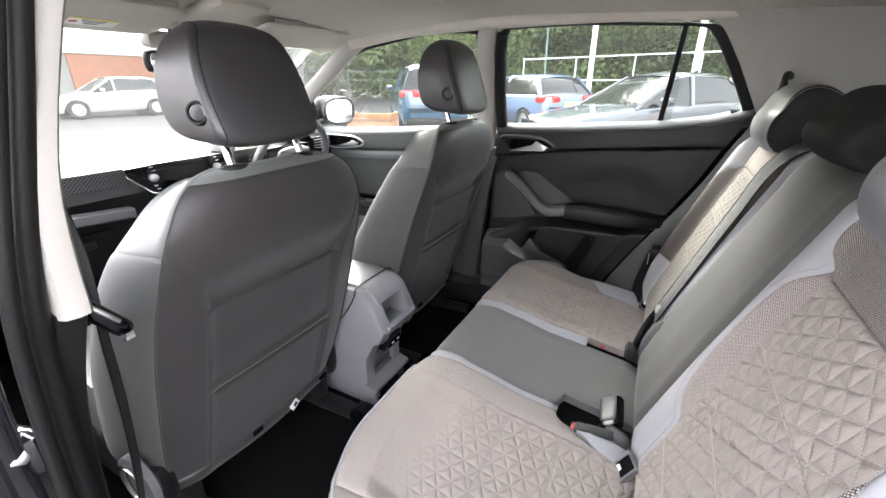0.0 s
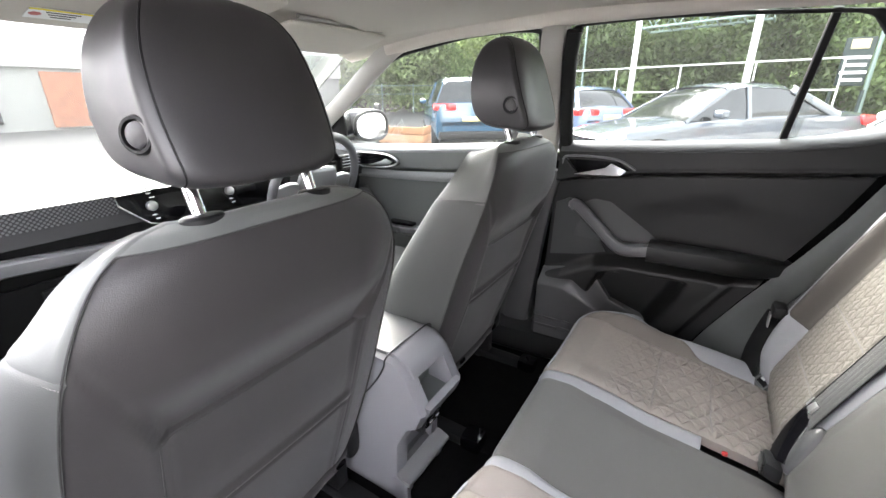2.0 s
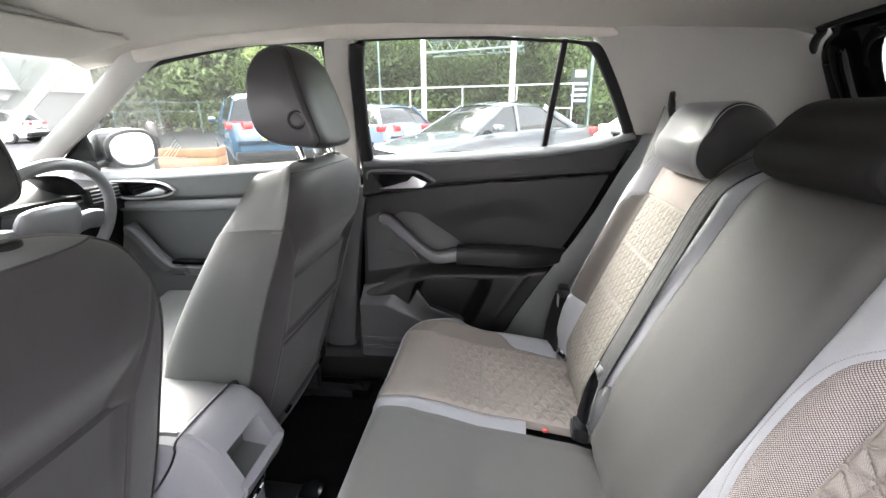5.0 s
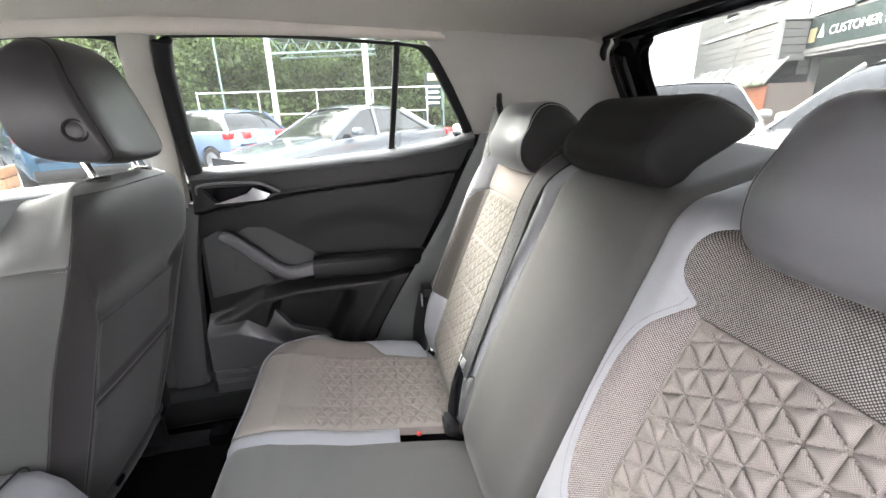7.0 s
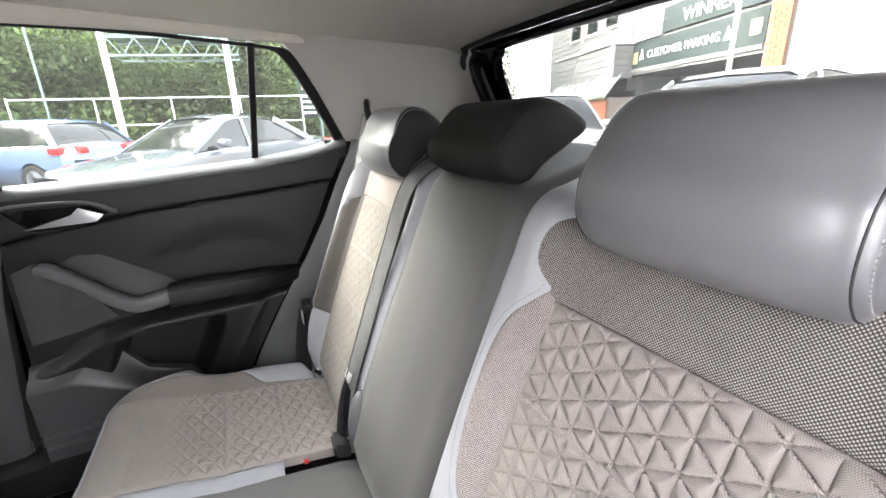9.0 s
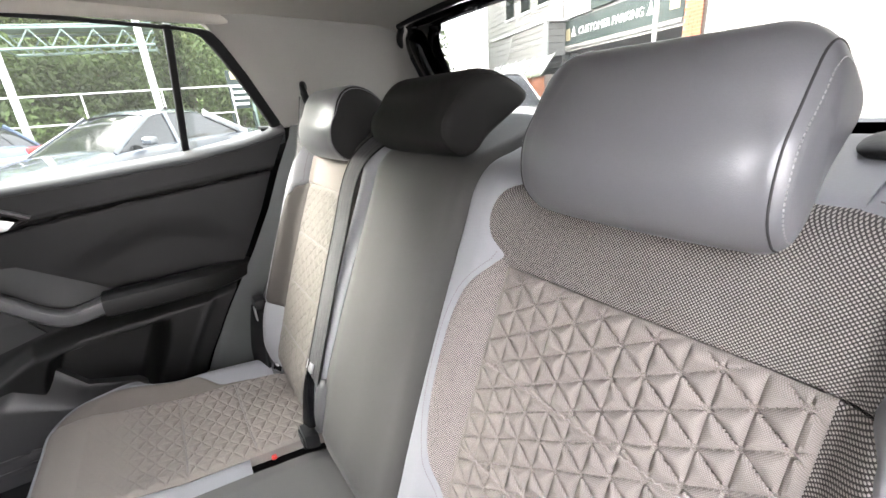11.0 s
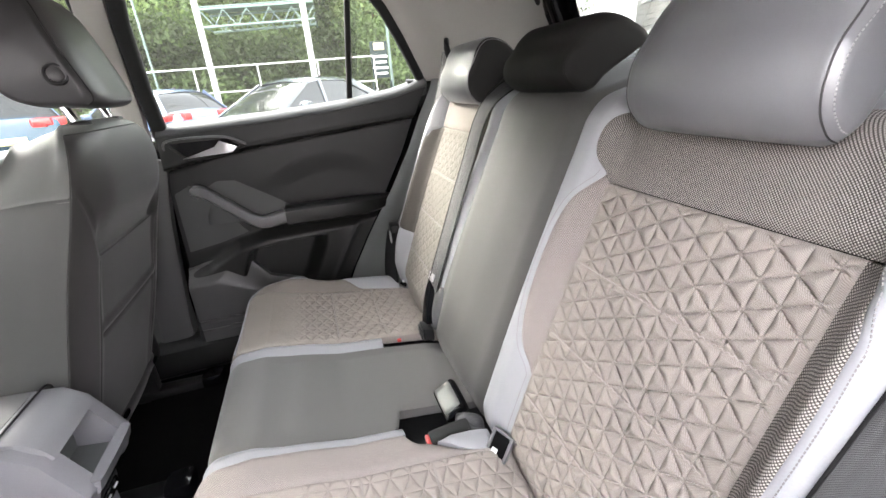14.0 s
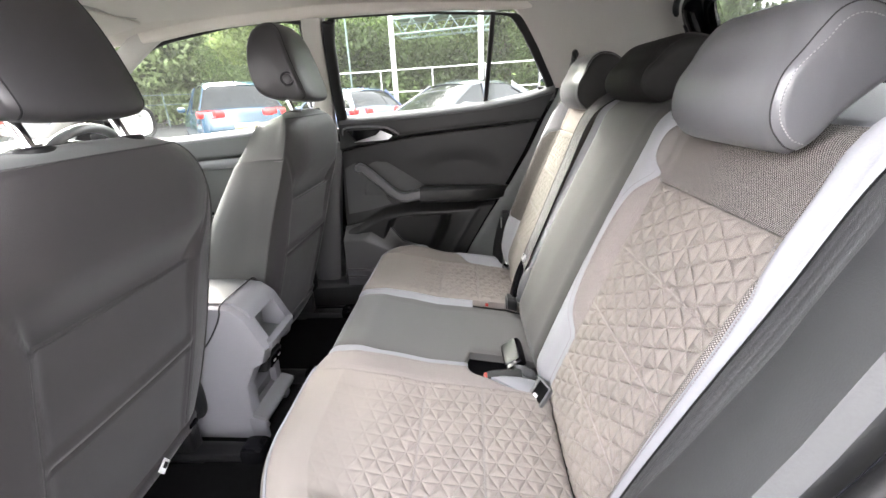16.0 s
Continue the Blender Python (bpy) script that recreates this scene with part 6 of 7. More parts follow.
# Ribbed lump in belt cloth standing for the crumpled clear plastic piece.
part("webbing", rbox_bm((0.052, 0.066, 0.026), (0.022, 0.03, 0.010), 8, lambda x, y, z: (0.012 + x, -0.122 + y, 0.556 + z - 0.15 * x + 0.005 * math.sin(150 * y + 60 * x))), M_belt, b2, "round grey ribbed piece for the crumpled plastic by the buckle")
b3 = thing("belt_buckle", (0.012, 0.17, 0.57), "dark belt buckle tucked beside the single seat", "belt buckle", "belt buckles")
part("stalk", sweep_bm(smooth_path([(0.062, 0.226, 0.712), (0.046, 0.216, 0.675), (0.030, 0.196, 0.63), (0.020, 0.176, 0.60)], 5), 0.040, 0.016, up=(-1, -0.4, 0.3), power=3.2, scale=lambda k: 0.72 + 0.38 * ease(k, 0.0, 0.6)), M_gloss, b3, "glossy black buckle stalk")
part("buckle_body", rbox_bm((0.030, 0.046, 0.036), (0.006, 0.008, 0.008), 6, lambda x, y, z: (0.012 + x, 0.170 + y, 0.588 + z - 0.3 * x)), M_dark, b3, "ribbed black buckle end")
for k in range(4):
    part("rib", box_bm((-0.004, 0.170, 0.578 + 0.007 * k), (0.004, 0.038, 0.0025), 0.0008), M_black, b3)
part("tongue_plate", box_bm((0.052, 0.226, 0.705), (0.006, 0.030, 0.020), 0.001, Matrix.Rotation(0.4, 4, "Y")), M_satin, b3, "satin steel tongue")
part("corner_cap", rbox_bm((0.034, 0.044, 0.098), (0.014, 0.018, 0.036), 8, lambda x, y, z: (0.050 + x + 0.36 * z, 0.176 + y + 0.25 * z, 0.640 + z)), M_ledge, near_seat, "dark grey plastic corner cap")
part("release_button", rbox_bm((0.010, 0.008, 0.008), (0.002, 0.002, 0.002), 4, lambda x, y, z: (-0.06 + x, 0.165 + y, 0.583 + z)), M_red, b3, "red release button")
for y, sz in ((-0.205, 0.0), (0.490, 0.012)):
    ib = thing("child_seat_anchor", (0.05, y, 0.53 + sz), "grey framed child seat anchor slot in the seat gap", "anchor", "child seat anchors")
    n = Vector((-0.72, -0.42, 0.55)).normalized()
    up_ = (Vector((0.35, 0.1, 0.8)) - n * Vector((0.35, 0.1, 0.8)).dot(n)).normalized()
    m = Matrix.Translation((0.034, y, 0.572 + sz)) @ Matrix((n, up_.cross(n), up_)).transposed().to_4x4()
    bm = sweep_bm([m @ Vector(p) for p in ((0, -0.018, -0.026), (0, 0.018, -0.026), (0, 0.018, 0.026), (0, -0.018, 0.026))], 0.007, 0.012, up=m.to_3x3() @ Vector((1, 0, 0)), power=5, closed=True)
    part("frame", bm, M_arm, ib, "grey plastic frame")
    part("slot", placed(m, box_bm((0, 0, 0), (0.006, 0.034, 0.05))), M_carpet, ib)
    part("tag", placed(m, box_bm((0.0050, -0.004, -0.008), (0.003, 0.010, 0.010))), M_white, ib, "small white symbol")


# recliner wheel and air-bag trim at the foot of the passenger seat
recl = part("recliner_wheel", lathe_bm([(0.020, 0.0), (0.050, 0.0), (0.060, 0.006), (0.060, 0.020), (0.050, 0.026), (0.020, 0.020)], Matrix.Translation((-0.792, -0.622, 0.527)) @ Matrix.Rotation(math.pi / 2, 4, "X"), 28), M_arm, passenger_seat, "grey plastic recliner wheel")
part("chrome_ring", lathe_bm([(0.030, 0.021), (0.034, 0.027), (0.040, 0.027), (0.043, 0.021)], Matrix.Translation((-0.792, -0.622, 0.527)) @ Matrix.Rotation(math.pi / 2, 4, "X"), 28), M_satin, recl)
# seat back release in the near seat's outer top corner
part("release_recess", rbox_bm((0.060, 0.13, 0.012), (0.02, 0.03, 0.005), 8, lambda x, y, z: (0.405 + x, -0.515 + y, 1.1445 + z + 0.26 * x)), M_rubber, near_seat, "dark seat back release recess")
part("release_button", rbox_bm((0.030, 0.10, 0.016), (0.010, 0.02, 0.006), 8, lambda x, y, z: (0.418 + x, -0.520 + y, 1.152 + z + 0.26 * x)), M_arm, near_seat, "grey release button")


# ---- outside ----
GROUND = -0.06
M_asphalt = mat("pale_worn_asphalt", (0.042, 0.0415, 0.041), 0.9, var=0.15, scale=0.6, fine=30, bump=0.3)
M_grass = mat("mown_grass", (0.10, 0.17, 0.04), 0.95, var=0.35, scale=0.8, fine=30, bump=0.5)
M_bark = mat("tree_bark", (0.10, 0.08, 0.06), 0.95, var=0.3, scale=4, fine=30, bump=0.6)
M_whitepaint = mat("white_painted_steel", (0.55, 0.55, 0.545), 0.45, var=0.04, scale=2, fine=60, bump=0.02)
M_clad = mat("white_cladding", (0.22, 0.22, 0.21), 0.7, var=0.06, scale=1.2, fine=30, bump=0.05)
M_brick = mat("orange_brick", (0.27, 0.095, 0.045), 0.9, var=0.25, scale=3, fine=40, bump=0.3)
M_mortar = mat("mortar", (0.26, 0.22, 0.19), 0.95, var=0.1, scale=4, fine=60, bump=0.2)
M_render = mat("grey_render", (0.36, 0.37, 0.38), 0.9, var=0.1, scale=0.7, fine=30, bump=0.2)
M_sign = mat("dark_green_sign", (0.013, 0.026, 0.023), 0.7, var=0.1, scale=2, fine=40, bump=0.02)
M_signgold = mat("sign_emblem", (0.45, 0.38, 0.22), 0.5, var=0.1, bump=0)
M_wood = mat("planter_wood", (0.34, 0.17, 0.085), 0.75, var=0.3, scale=5, fine=60, bump=0.3)
M_gantry = mat("pale_green_steel", (0.17, 0.23, 0.205), 0.5, var=0.08, scale=2, fine=60, bump=0.02)
M_carglass = mat("car_window_glass", (0.012, 0.014, 0.015), 0.05, var=0.1, bump=0, spec=0.5)
M_tail = mat("red_tail_lamp", (0.75, 0.03, 0.03), 0.2, var=0.08, bump=0, coat=0.6)
M_head = mat("clear_headlamp", (0.6, 0.62, 0.65), 0.1, var=0.1, bump=0, coat=1.0)
M_tyre = mat("tyre_rubber", (0.02, 0.02, 0.02), 0.9, var=0.2, bump=0.1)
M_alloy = mat("alloy_wheel", (0.55, 0.55, 0.56), 0.3, 0.9, var=0.05, bump=0)
M_plate = mat("yellow_plate", (0.7, 0.62, 0.25), 0.5, var=0.03, bump=0)


def leaf_mat(name, base):
    m = mat(name, base, 0.55, var=0.25, scale=0.7, fine=3.0, bump=0)
    n, l = m.node_tree.nodes, m.node_tree.links
    b = n["Principled BSDF"]
    g = n.new("ShaderNodeNewGeometry")
    hs = n.new("ShaderNodeHueSaturation")
    mr = n.new("ShaderNodeMapRange")
    mr.inputs["To Min"].default_value, mr.inputs["To Max"].default_value = 0.8, 1.25
    l.new(g.outputs["Random Per Island"], mr.inputs["Value"])
    big = n.new("ShaderNodeTexNoise")
    big.inputs["Scale"].default_value, big.inputs["Detail"].default_value = 0.45, 3
    l.new(g.outputs["Position"], big.inputs["Vector"])
    clump = n.new("ShaderNodeMapRange")
    clump.inputs["From Min"].default_value, clump.inputs["From Max"].default_value = 0.32, 0.68
    clump.inputs["To Min"].default_value, clump.inputs["To Max"].default_value = 0.45, 1.75
    l.new(big.outputs["Fac"], clump.inputs["Value"])
    l.new(math_node(n, l, "MULTIPLY", mr.outputs[0], clump.outputs[0]), hs.inputs["Value"])
    l.new(b.inputs["Base Color"].links[0].from_socket, hs.inputs["Color"])
    l.new(hs.outputs[0], b.inputs["Base Color"])
    tr = n.new("ShaderNodeBsdfTranslucent")
    l.new(hs.outputs[0], tr.inputs["Color"])
    mix = n.new("ShaderNodeMixShader")
    mix.inputs[0].default_value = 0.45
    l.new(b.outputs[0], mix.inputs[1])
    l.new(tr.outputs[0], mix.inputs[2])
    l.new(mix.outputs[0], n["Material Output"].inputs["Surface"])
    return m


M_leaf = leaf_mat("broad_leaves", (0.145, 0.20, 0.062))
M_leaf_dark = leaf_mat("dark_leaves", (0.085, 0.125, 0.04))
# Leaf colour of the far bushes, paled to stand for haze over the distance.
M_leaf_hazy = leaf_mat("haze_paled_leaves", (0.20, 0.25, 0.115))
M_leaf_light = leaf_mat("light_leaves", (0.16, 0.205, 0.072))

ground = solo("ground", grid_bm(lambda u, v: Vector((-1500 + 3000 * u, -1500 + 3000 * v, GROUND)), 4, 4), M_asphalt, "pale worn asphalt car park", kind="structure")
solo("grass_verge", grid_bm(lambda u, v: Vector((-8 + 38 * u, 14.5 + 30 * v, GROUND + 0.06 + 0.25 * ease(v, 0, 0.2))), 30, 10, (0, 0, -0.3)), M_grass, "mown grass verge under the trees", kind="structure")

# Added out of view on the doorway side; it screens the low sky.
solo("unseen_wall_beside", box_bm((0, -7.5, 2.4), (44, 0.3, 5.0)), M_render, "plain grey wall added out of view along the car park", kind="structure")

rng = np.random.default_rng(7)


def leaves(centres, radii, count, size, up=0.0):
    """Many small bent leaf clumps spread through lobes."""
    k = rng.choice(len(centres), count, p=np.array(radii) ** 2 / np.sum(np.array(radii) ** 2))
    d = rng.normal(size=(count, 3))
    d /= np.linalg.norm(d, axis=1)[:, None]
    r = rng.uniform(0.25, 1.05, count) ** 0.6
    c = np.array(centres)[k] + d * (np.array(radii)[k] * r)[:, None] * np.array((1, 1, 0.85))
    a = rng.normal(size=(count, 3))
    a /= np.linalg.norm(a, axis=1)[:, None]
    b = np.cross(a, d + 0.4 * rng.normal(size=(count, 3)))
    b /= np.linalg.norm(b, axis=1)[:, None] + 1e-9
    s = size * rng.uniform(0.6, 1.4, count)[:, None]
    droop = np.array((0, 0, -1.0)) * s * 0.3
    v = np.stack([c - a * s, c - b * s * 0.45 + droop * 0.2, c + a * s + droop, c + b * s * 0.45 + droop * 0.2], axis=1).reshape(-1, 3)
    f = np.arange(count * 4).reshape(-1, 4)
    return v, f


def mesh_of(name, v, f, material):
    me = bpy.data.meshes.new(name)
    me.from_pydata([tuple(p) for p in v], [], [tuple(q) for q in f])
    me.materials.append(material)
    return me


def tree(height, spread, material, label, count=3200):
    t = thing("tree", (0, 0, 0), label, "tree", "trees along the verge")
    trunk = bmesh.new()
    sweep_bm(smooth_path([(0, 0, -0.3), (0.1, 0.05, height * 0.25), (-0.1, 0.1, height * 0.55), (0.05, 0, height * 0.8)], 5), 0.36, 0.36, up=(1, 0, 0), seg=10, bm=trunk, scale=lambda k: 1.2 - 0.95 * k)
    part("trunk", trunk, M_bark, t)
    cs, rs = [], []
    for i in range(9):
        a = i * 2.4 + rng.uniform(-0.4, 0.4)
        z = height * rng.uniform(0.22, 0.75)
        r = spread * rng.uniform(0.45, 0.9) * (1.15 - 0.6 * z / height)
        tip = Vector((r * math.cos(a), r * math.sin(a), z + 0.5))
        limb = sweep_bm(smooth_path([(0, 0, z - 0.9), (tip.x * 0.5, tip.y * 0.5, z - 0.3), tip], 4), 0.11, 0.11, up=(0.3, 0.2, 1), seg=6, scale=lambda k: 1.1 - 0.8 * k)
        part("limb", limb, M_bark, t)
        cs.append(tuple(tip))
        rs.append(spread * rng.uniform(0.45, 0.65))
    for i in range(6):
        cs.append((rng.normal() * spread * 0.3, rng.normal() * spread * 0.3, height * rng.uniform(0.6, 0.98)))
        rs.append(spread * rng.uniform(0.35, 0.5))
    v, f = leaves(cs, rs, count, 0.10)
    ob = new("crown", mesh_of("crown", v, f, material))
    ob.parent = t
    return t


kinds = [tree(9.5, 2.6, M_leaf, "tall broadleaf tree in full green leaf", 24000), tree(8.0, 2.4, M_leaf_dark, "dark green tree in dense leaf", 24000), tree(10.5, 2.3, M_leaf_light, "light green tree with drooping leaves", 24000)]
spots = []
for i in range(43):
    a = radians(66 + 92 * i / 33) if i < 34 else radians(66 + 90 * (i - 34) / 8)
    far = 1 + 1.1 * ease(math.degrees(a), 112, 122)
    d = far * ((27.0 if i > 33 else 19.5 if i % 2 else 23.0) + rng.uniform(-0.8, 0.8))
    spots.append((d * math.cos(a), d * math.sin(a), far))
for i, (x, y, far) in enumerate(spots):
    src = kinds[i % 3]
    m = Matrix.Translation((x, y, GROUND + 0.3)) @ Matrix.Rotation(i * 1.7, 4, "Z") @ Matrix.Scale(far ** 0.8, 4)
    if i < 3:
        src.matrix_basis = m
    else:
        copy_thing(src, m)
hc, hr = [], []
for i in range(130):
    a = radians(56 + 104 * i / 129)
    far = 1 + 1.1 * ease(math.degrees(a), 112, 122)
    d = far * (17.6 + rng.uniform(-0.7, 0.7))
    hc.append((d * math.cos(a), d * math.sin(a), GROUND + far * rng.uniform(0.6, 3.4)))
    hr.append(far * rng.uniform(0.9, 1.4))
for i in range(60):
    a = radians(64 + 96 * i / 59)
    far = 1 + 1.1 * ease(math.degrees(a), 112, 122)
    hc.append((far * 30 * math.cos(a), far * 30 * math.sin(a), GROUND + far * (rng.uniform(0.5, 5.0) if i % 3 else 0.7)))
    hr.append(far * rng.uniform(1.6, 2.2))
close = [k for k in range(len(hc)) if math.hypot(hc[k][0], hc[k][1]) < 34]
wide_off = [k for k in range(len(hc)) if k not in close]
v, f = leaves([hc[k] for k in close], [hr[k] for k in close], 150000, 0.09)
fv, ff = leaves([hc[k] for k in wide_off], [hr[k] * 1.15 for k in wide_off], 110000, 0.24)
# a far treeline closes the gaps below the crowns
solo("backdrop", grid_bm(lambda u, w: Vector((82 * math.cos(radians(66 + 104 * u)), 82 * math.sin(radians(66 + 104 * u)), GROUND + w * (17.0 + 2.5 * math.sin(37 * u) + 1.6 * math.sin(91 * u + 1) + 0.9 * math.sin(233 * u)))), 160, 6), M_leaf_dark, "far dark green treeline", kind="structure")
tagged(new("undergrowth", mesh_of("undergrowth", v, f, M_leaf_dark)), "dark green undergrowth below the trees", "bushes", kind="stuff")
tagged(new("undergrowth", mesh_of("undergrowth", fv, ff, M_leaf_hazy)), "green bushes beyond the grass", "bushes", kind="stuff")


def polar(az, d, z=0.0):
    return Vector((-0.186 + d * math.cos(radians(az)), -0.574 + d * math.sin(radians(az)), z))


# poles, gantry, railing
for az, d, r in ((99.3, 13.2, 0.075), (88.0, 13.2, 0.08)):
    p = polar(az, d)
    t = thing("flag_pole", (p.x, p.y, GROUND), "tall white painted steel pole", "pole", "white poles")
    part("shaft", lathe_bm([(r, GROUND), (r, 3.0), (r * 0.9, 7.0)], Matrix.Translation((p.x, p.y, 0)), 14), M_whitepaint, t)
    part("base_plate", box_bm((p.x, p.y, GROUND + 0.02), (0.4, 0.4, 0.04), 0.01), M_whitepaint, t)
for az, d, r, h in ((104.9, 15.5, 0.03, 5.5), (78.5, 16.5, 0.05, 6.0)):
    p = polar(az, d)
    solo("lamp_post", lathe_bm([(r * 1.4, GROUND), (r, 1.2), (r, h)], Matrix.Translation((p.x, p.y, 0)), 10), M_gantry, "thin grey-green lamp post", "lamp post", "lamp posts")

gantry = thing("gantry", tuple(polar(92, 15.2, GROUND)), "pale green lattice steel gantry with a sheeted roof on posts", "gantry")
ga, gb = polar(99.0, 14.6), polar(86.8, 14.2)
across = (gb - ga).cross(Vector((0, 0, 1))).normalized() * -1.1
N = 10
for off in (Vector(), across):
    for zz in (3.02, 3.46):
        part("chord", sweep_bm([ga + off + Vector((0, 0, zz)), gb + off + Vector((0, 0, zz + 0.1))], 0.07, 0.07), M_gantry, gantry)
    for i in range(N):
        a, b = (ga + off).lerp(gb + off, i / N), (ga + off).lerp(gb + off, (i + 1) / N)
        z0, z1 = (3.02, 3.46) if i % 2 else (3.46, 3.02)
        part("lattice_bar", sweep_bm([(a.x, a.y, z0), (b.x, b.y, z1)], 0.035, 0.035, seg=6), M_gantry, gantry)
for i in range(N // 2 + 1):
    a = ga.lerp(gb, 2 * i / N)
    part("cross_bar", sweep_bm([a + Vector((0, 0, 3.04)), a + across + Vector((0, 0, 3.04))], 0.045, 0.045, seg=6), M_gantry, gantry)
part("roof_sheet", grid_bm(lambda u, v: ga.lerp(gb, u) + across * v + Vector((0, 0, 3.51 + 0.1 * u)), 18, 2, (0, 0, 0.03)), M_gantry, gantry, "pale green roof sheeting")

railing = thing("railing", tuple(polar(95, 12.3, GROUND)), "white tubular railing along the car park edge", "railing")
r0, r1 = polar(107.5, 12.6), polar(80.5, 12.0)
part("top_rail", sweep_bm([r0 + Vector((0, 0, 1.82)), r1 + Vector((0, 0, 1.90))], 0.036, 0.036), M_whitepaint, railing)
part("low_rail", sweep_bm([r0 + Vector((0, 0, 1.27)), r1 + Vector((0, 0, 1.30))], 0.036, 0.036), M_whitepaint, railing)
for i in range(5):
    p = r0.lerp(r1, i / 4)
    part("post", sweep_bm([p + Vector((0, 0, GROUND)), p + Vector((0, 0, 1.86))], 0.036, 0.036), M_whitepaint, railing)
hedge_fence = thing("green_fence", tuple(polar(131, 17, GROUND)), "green painted post and rail fence by the grass", "fence")
for i in range(9):
    p = polar(118 + 4 * i, 34)
    part("post", sweep_bm([p + Vector((0, 0, GROUND)), p + Vector((0, 0, 2.1))], 0.08, 0.08), M_gantry, hedge_fence)
    if i < 8:
        q = polar(122 + 4 * i, 34)
        for zz in (1.35, 1.95):
            part("rail", sweep_bm([p + Vector((0, 0, zz)), q + Vector((0, 0, zz))], 0.05, 0.05), M_gantry, hedge_fence)

totem = thing("totem_sign", tuple(polar(79.8, 15, GROUND)), "dark totem sign with white lettering bars", "sign")
p = polar(79.8, 15)
part("board", box_bm((p.x, p.y, 1.95), (0.55, 0.12, 1.1), 0.02), M_sign, totem)
part("emblem", box_bm((p.x, p.y - 0.07, 2.35), (0.35, 0.02, 0.22), 0.01), M_signgold, totem)
for k in range(4):
    part("text_bar", box_bm((p.x, p.y - 0.07, 2.05 - 0.17 * k), (0.5 - 0.08 * (k % 2), 0.02, 0.07)), M_white, totem)
for sx in (-0.3, 0.3):
    part("leg", sweep_bm([(p.x + sx, p.y, GROUND), (p.x + sx, p.y, 1.3)], 0.08, 0.08), M_sign, totem)

# planter and bollard
pl = thing("planter", tuple(polar(127.4, 9.2, GROUND)), "low planter of horizontal orange-brown timber boards", "planter")
pc = polar(127.4, 9.2)
turn = Matrix.Translation((pc.x, pc.y, 0)) @ Matrix.Rotation(radians(20), 4, "Z")
for k in range(4):
    part("board", placed(turn, box_bm((0, -0.3, 0.06 + 0.165 * k), (0.95, 0.05, 0.15), 0.008)), M_wood, pl)
    for sx in (-0.47, 0.47):
        part("board", placed(turn, box_bm((sx, 0, 0.06 + 0.165 * k), (0.05, 0.6, 0.15), 0.008)), M_wood, pl)
part("soil", placed(turn, box_bm((0, 0, 0.27), (0.9, 0.56, 0.6))), M_bark, pl)
bp_ = polar(130.9, 10)
solo("bollard", lathe_bm([(0.09, GROUND), (0.09, 1.02), (0.08, 1.06), (0.02, 1.08)], Matrix.Translation((bp_.x, bp_.y, 0)), 16), M_black, "short black cylindrical steel bollard", "bollard")


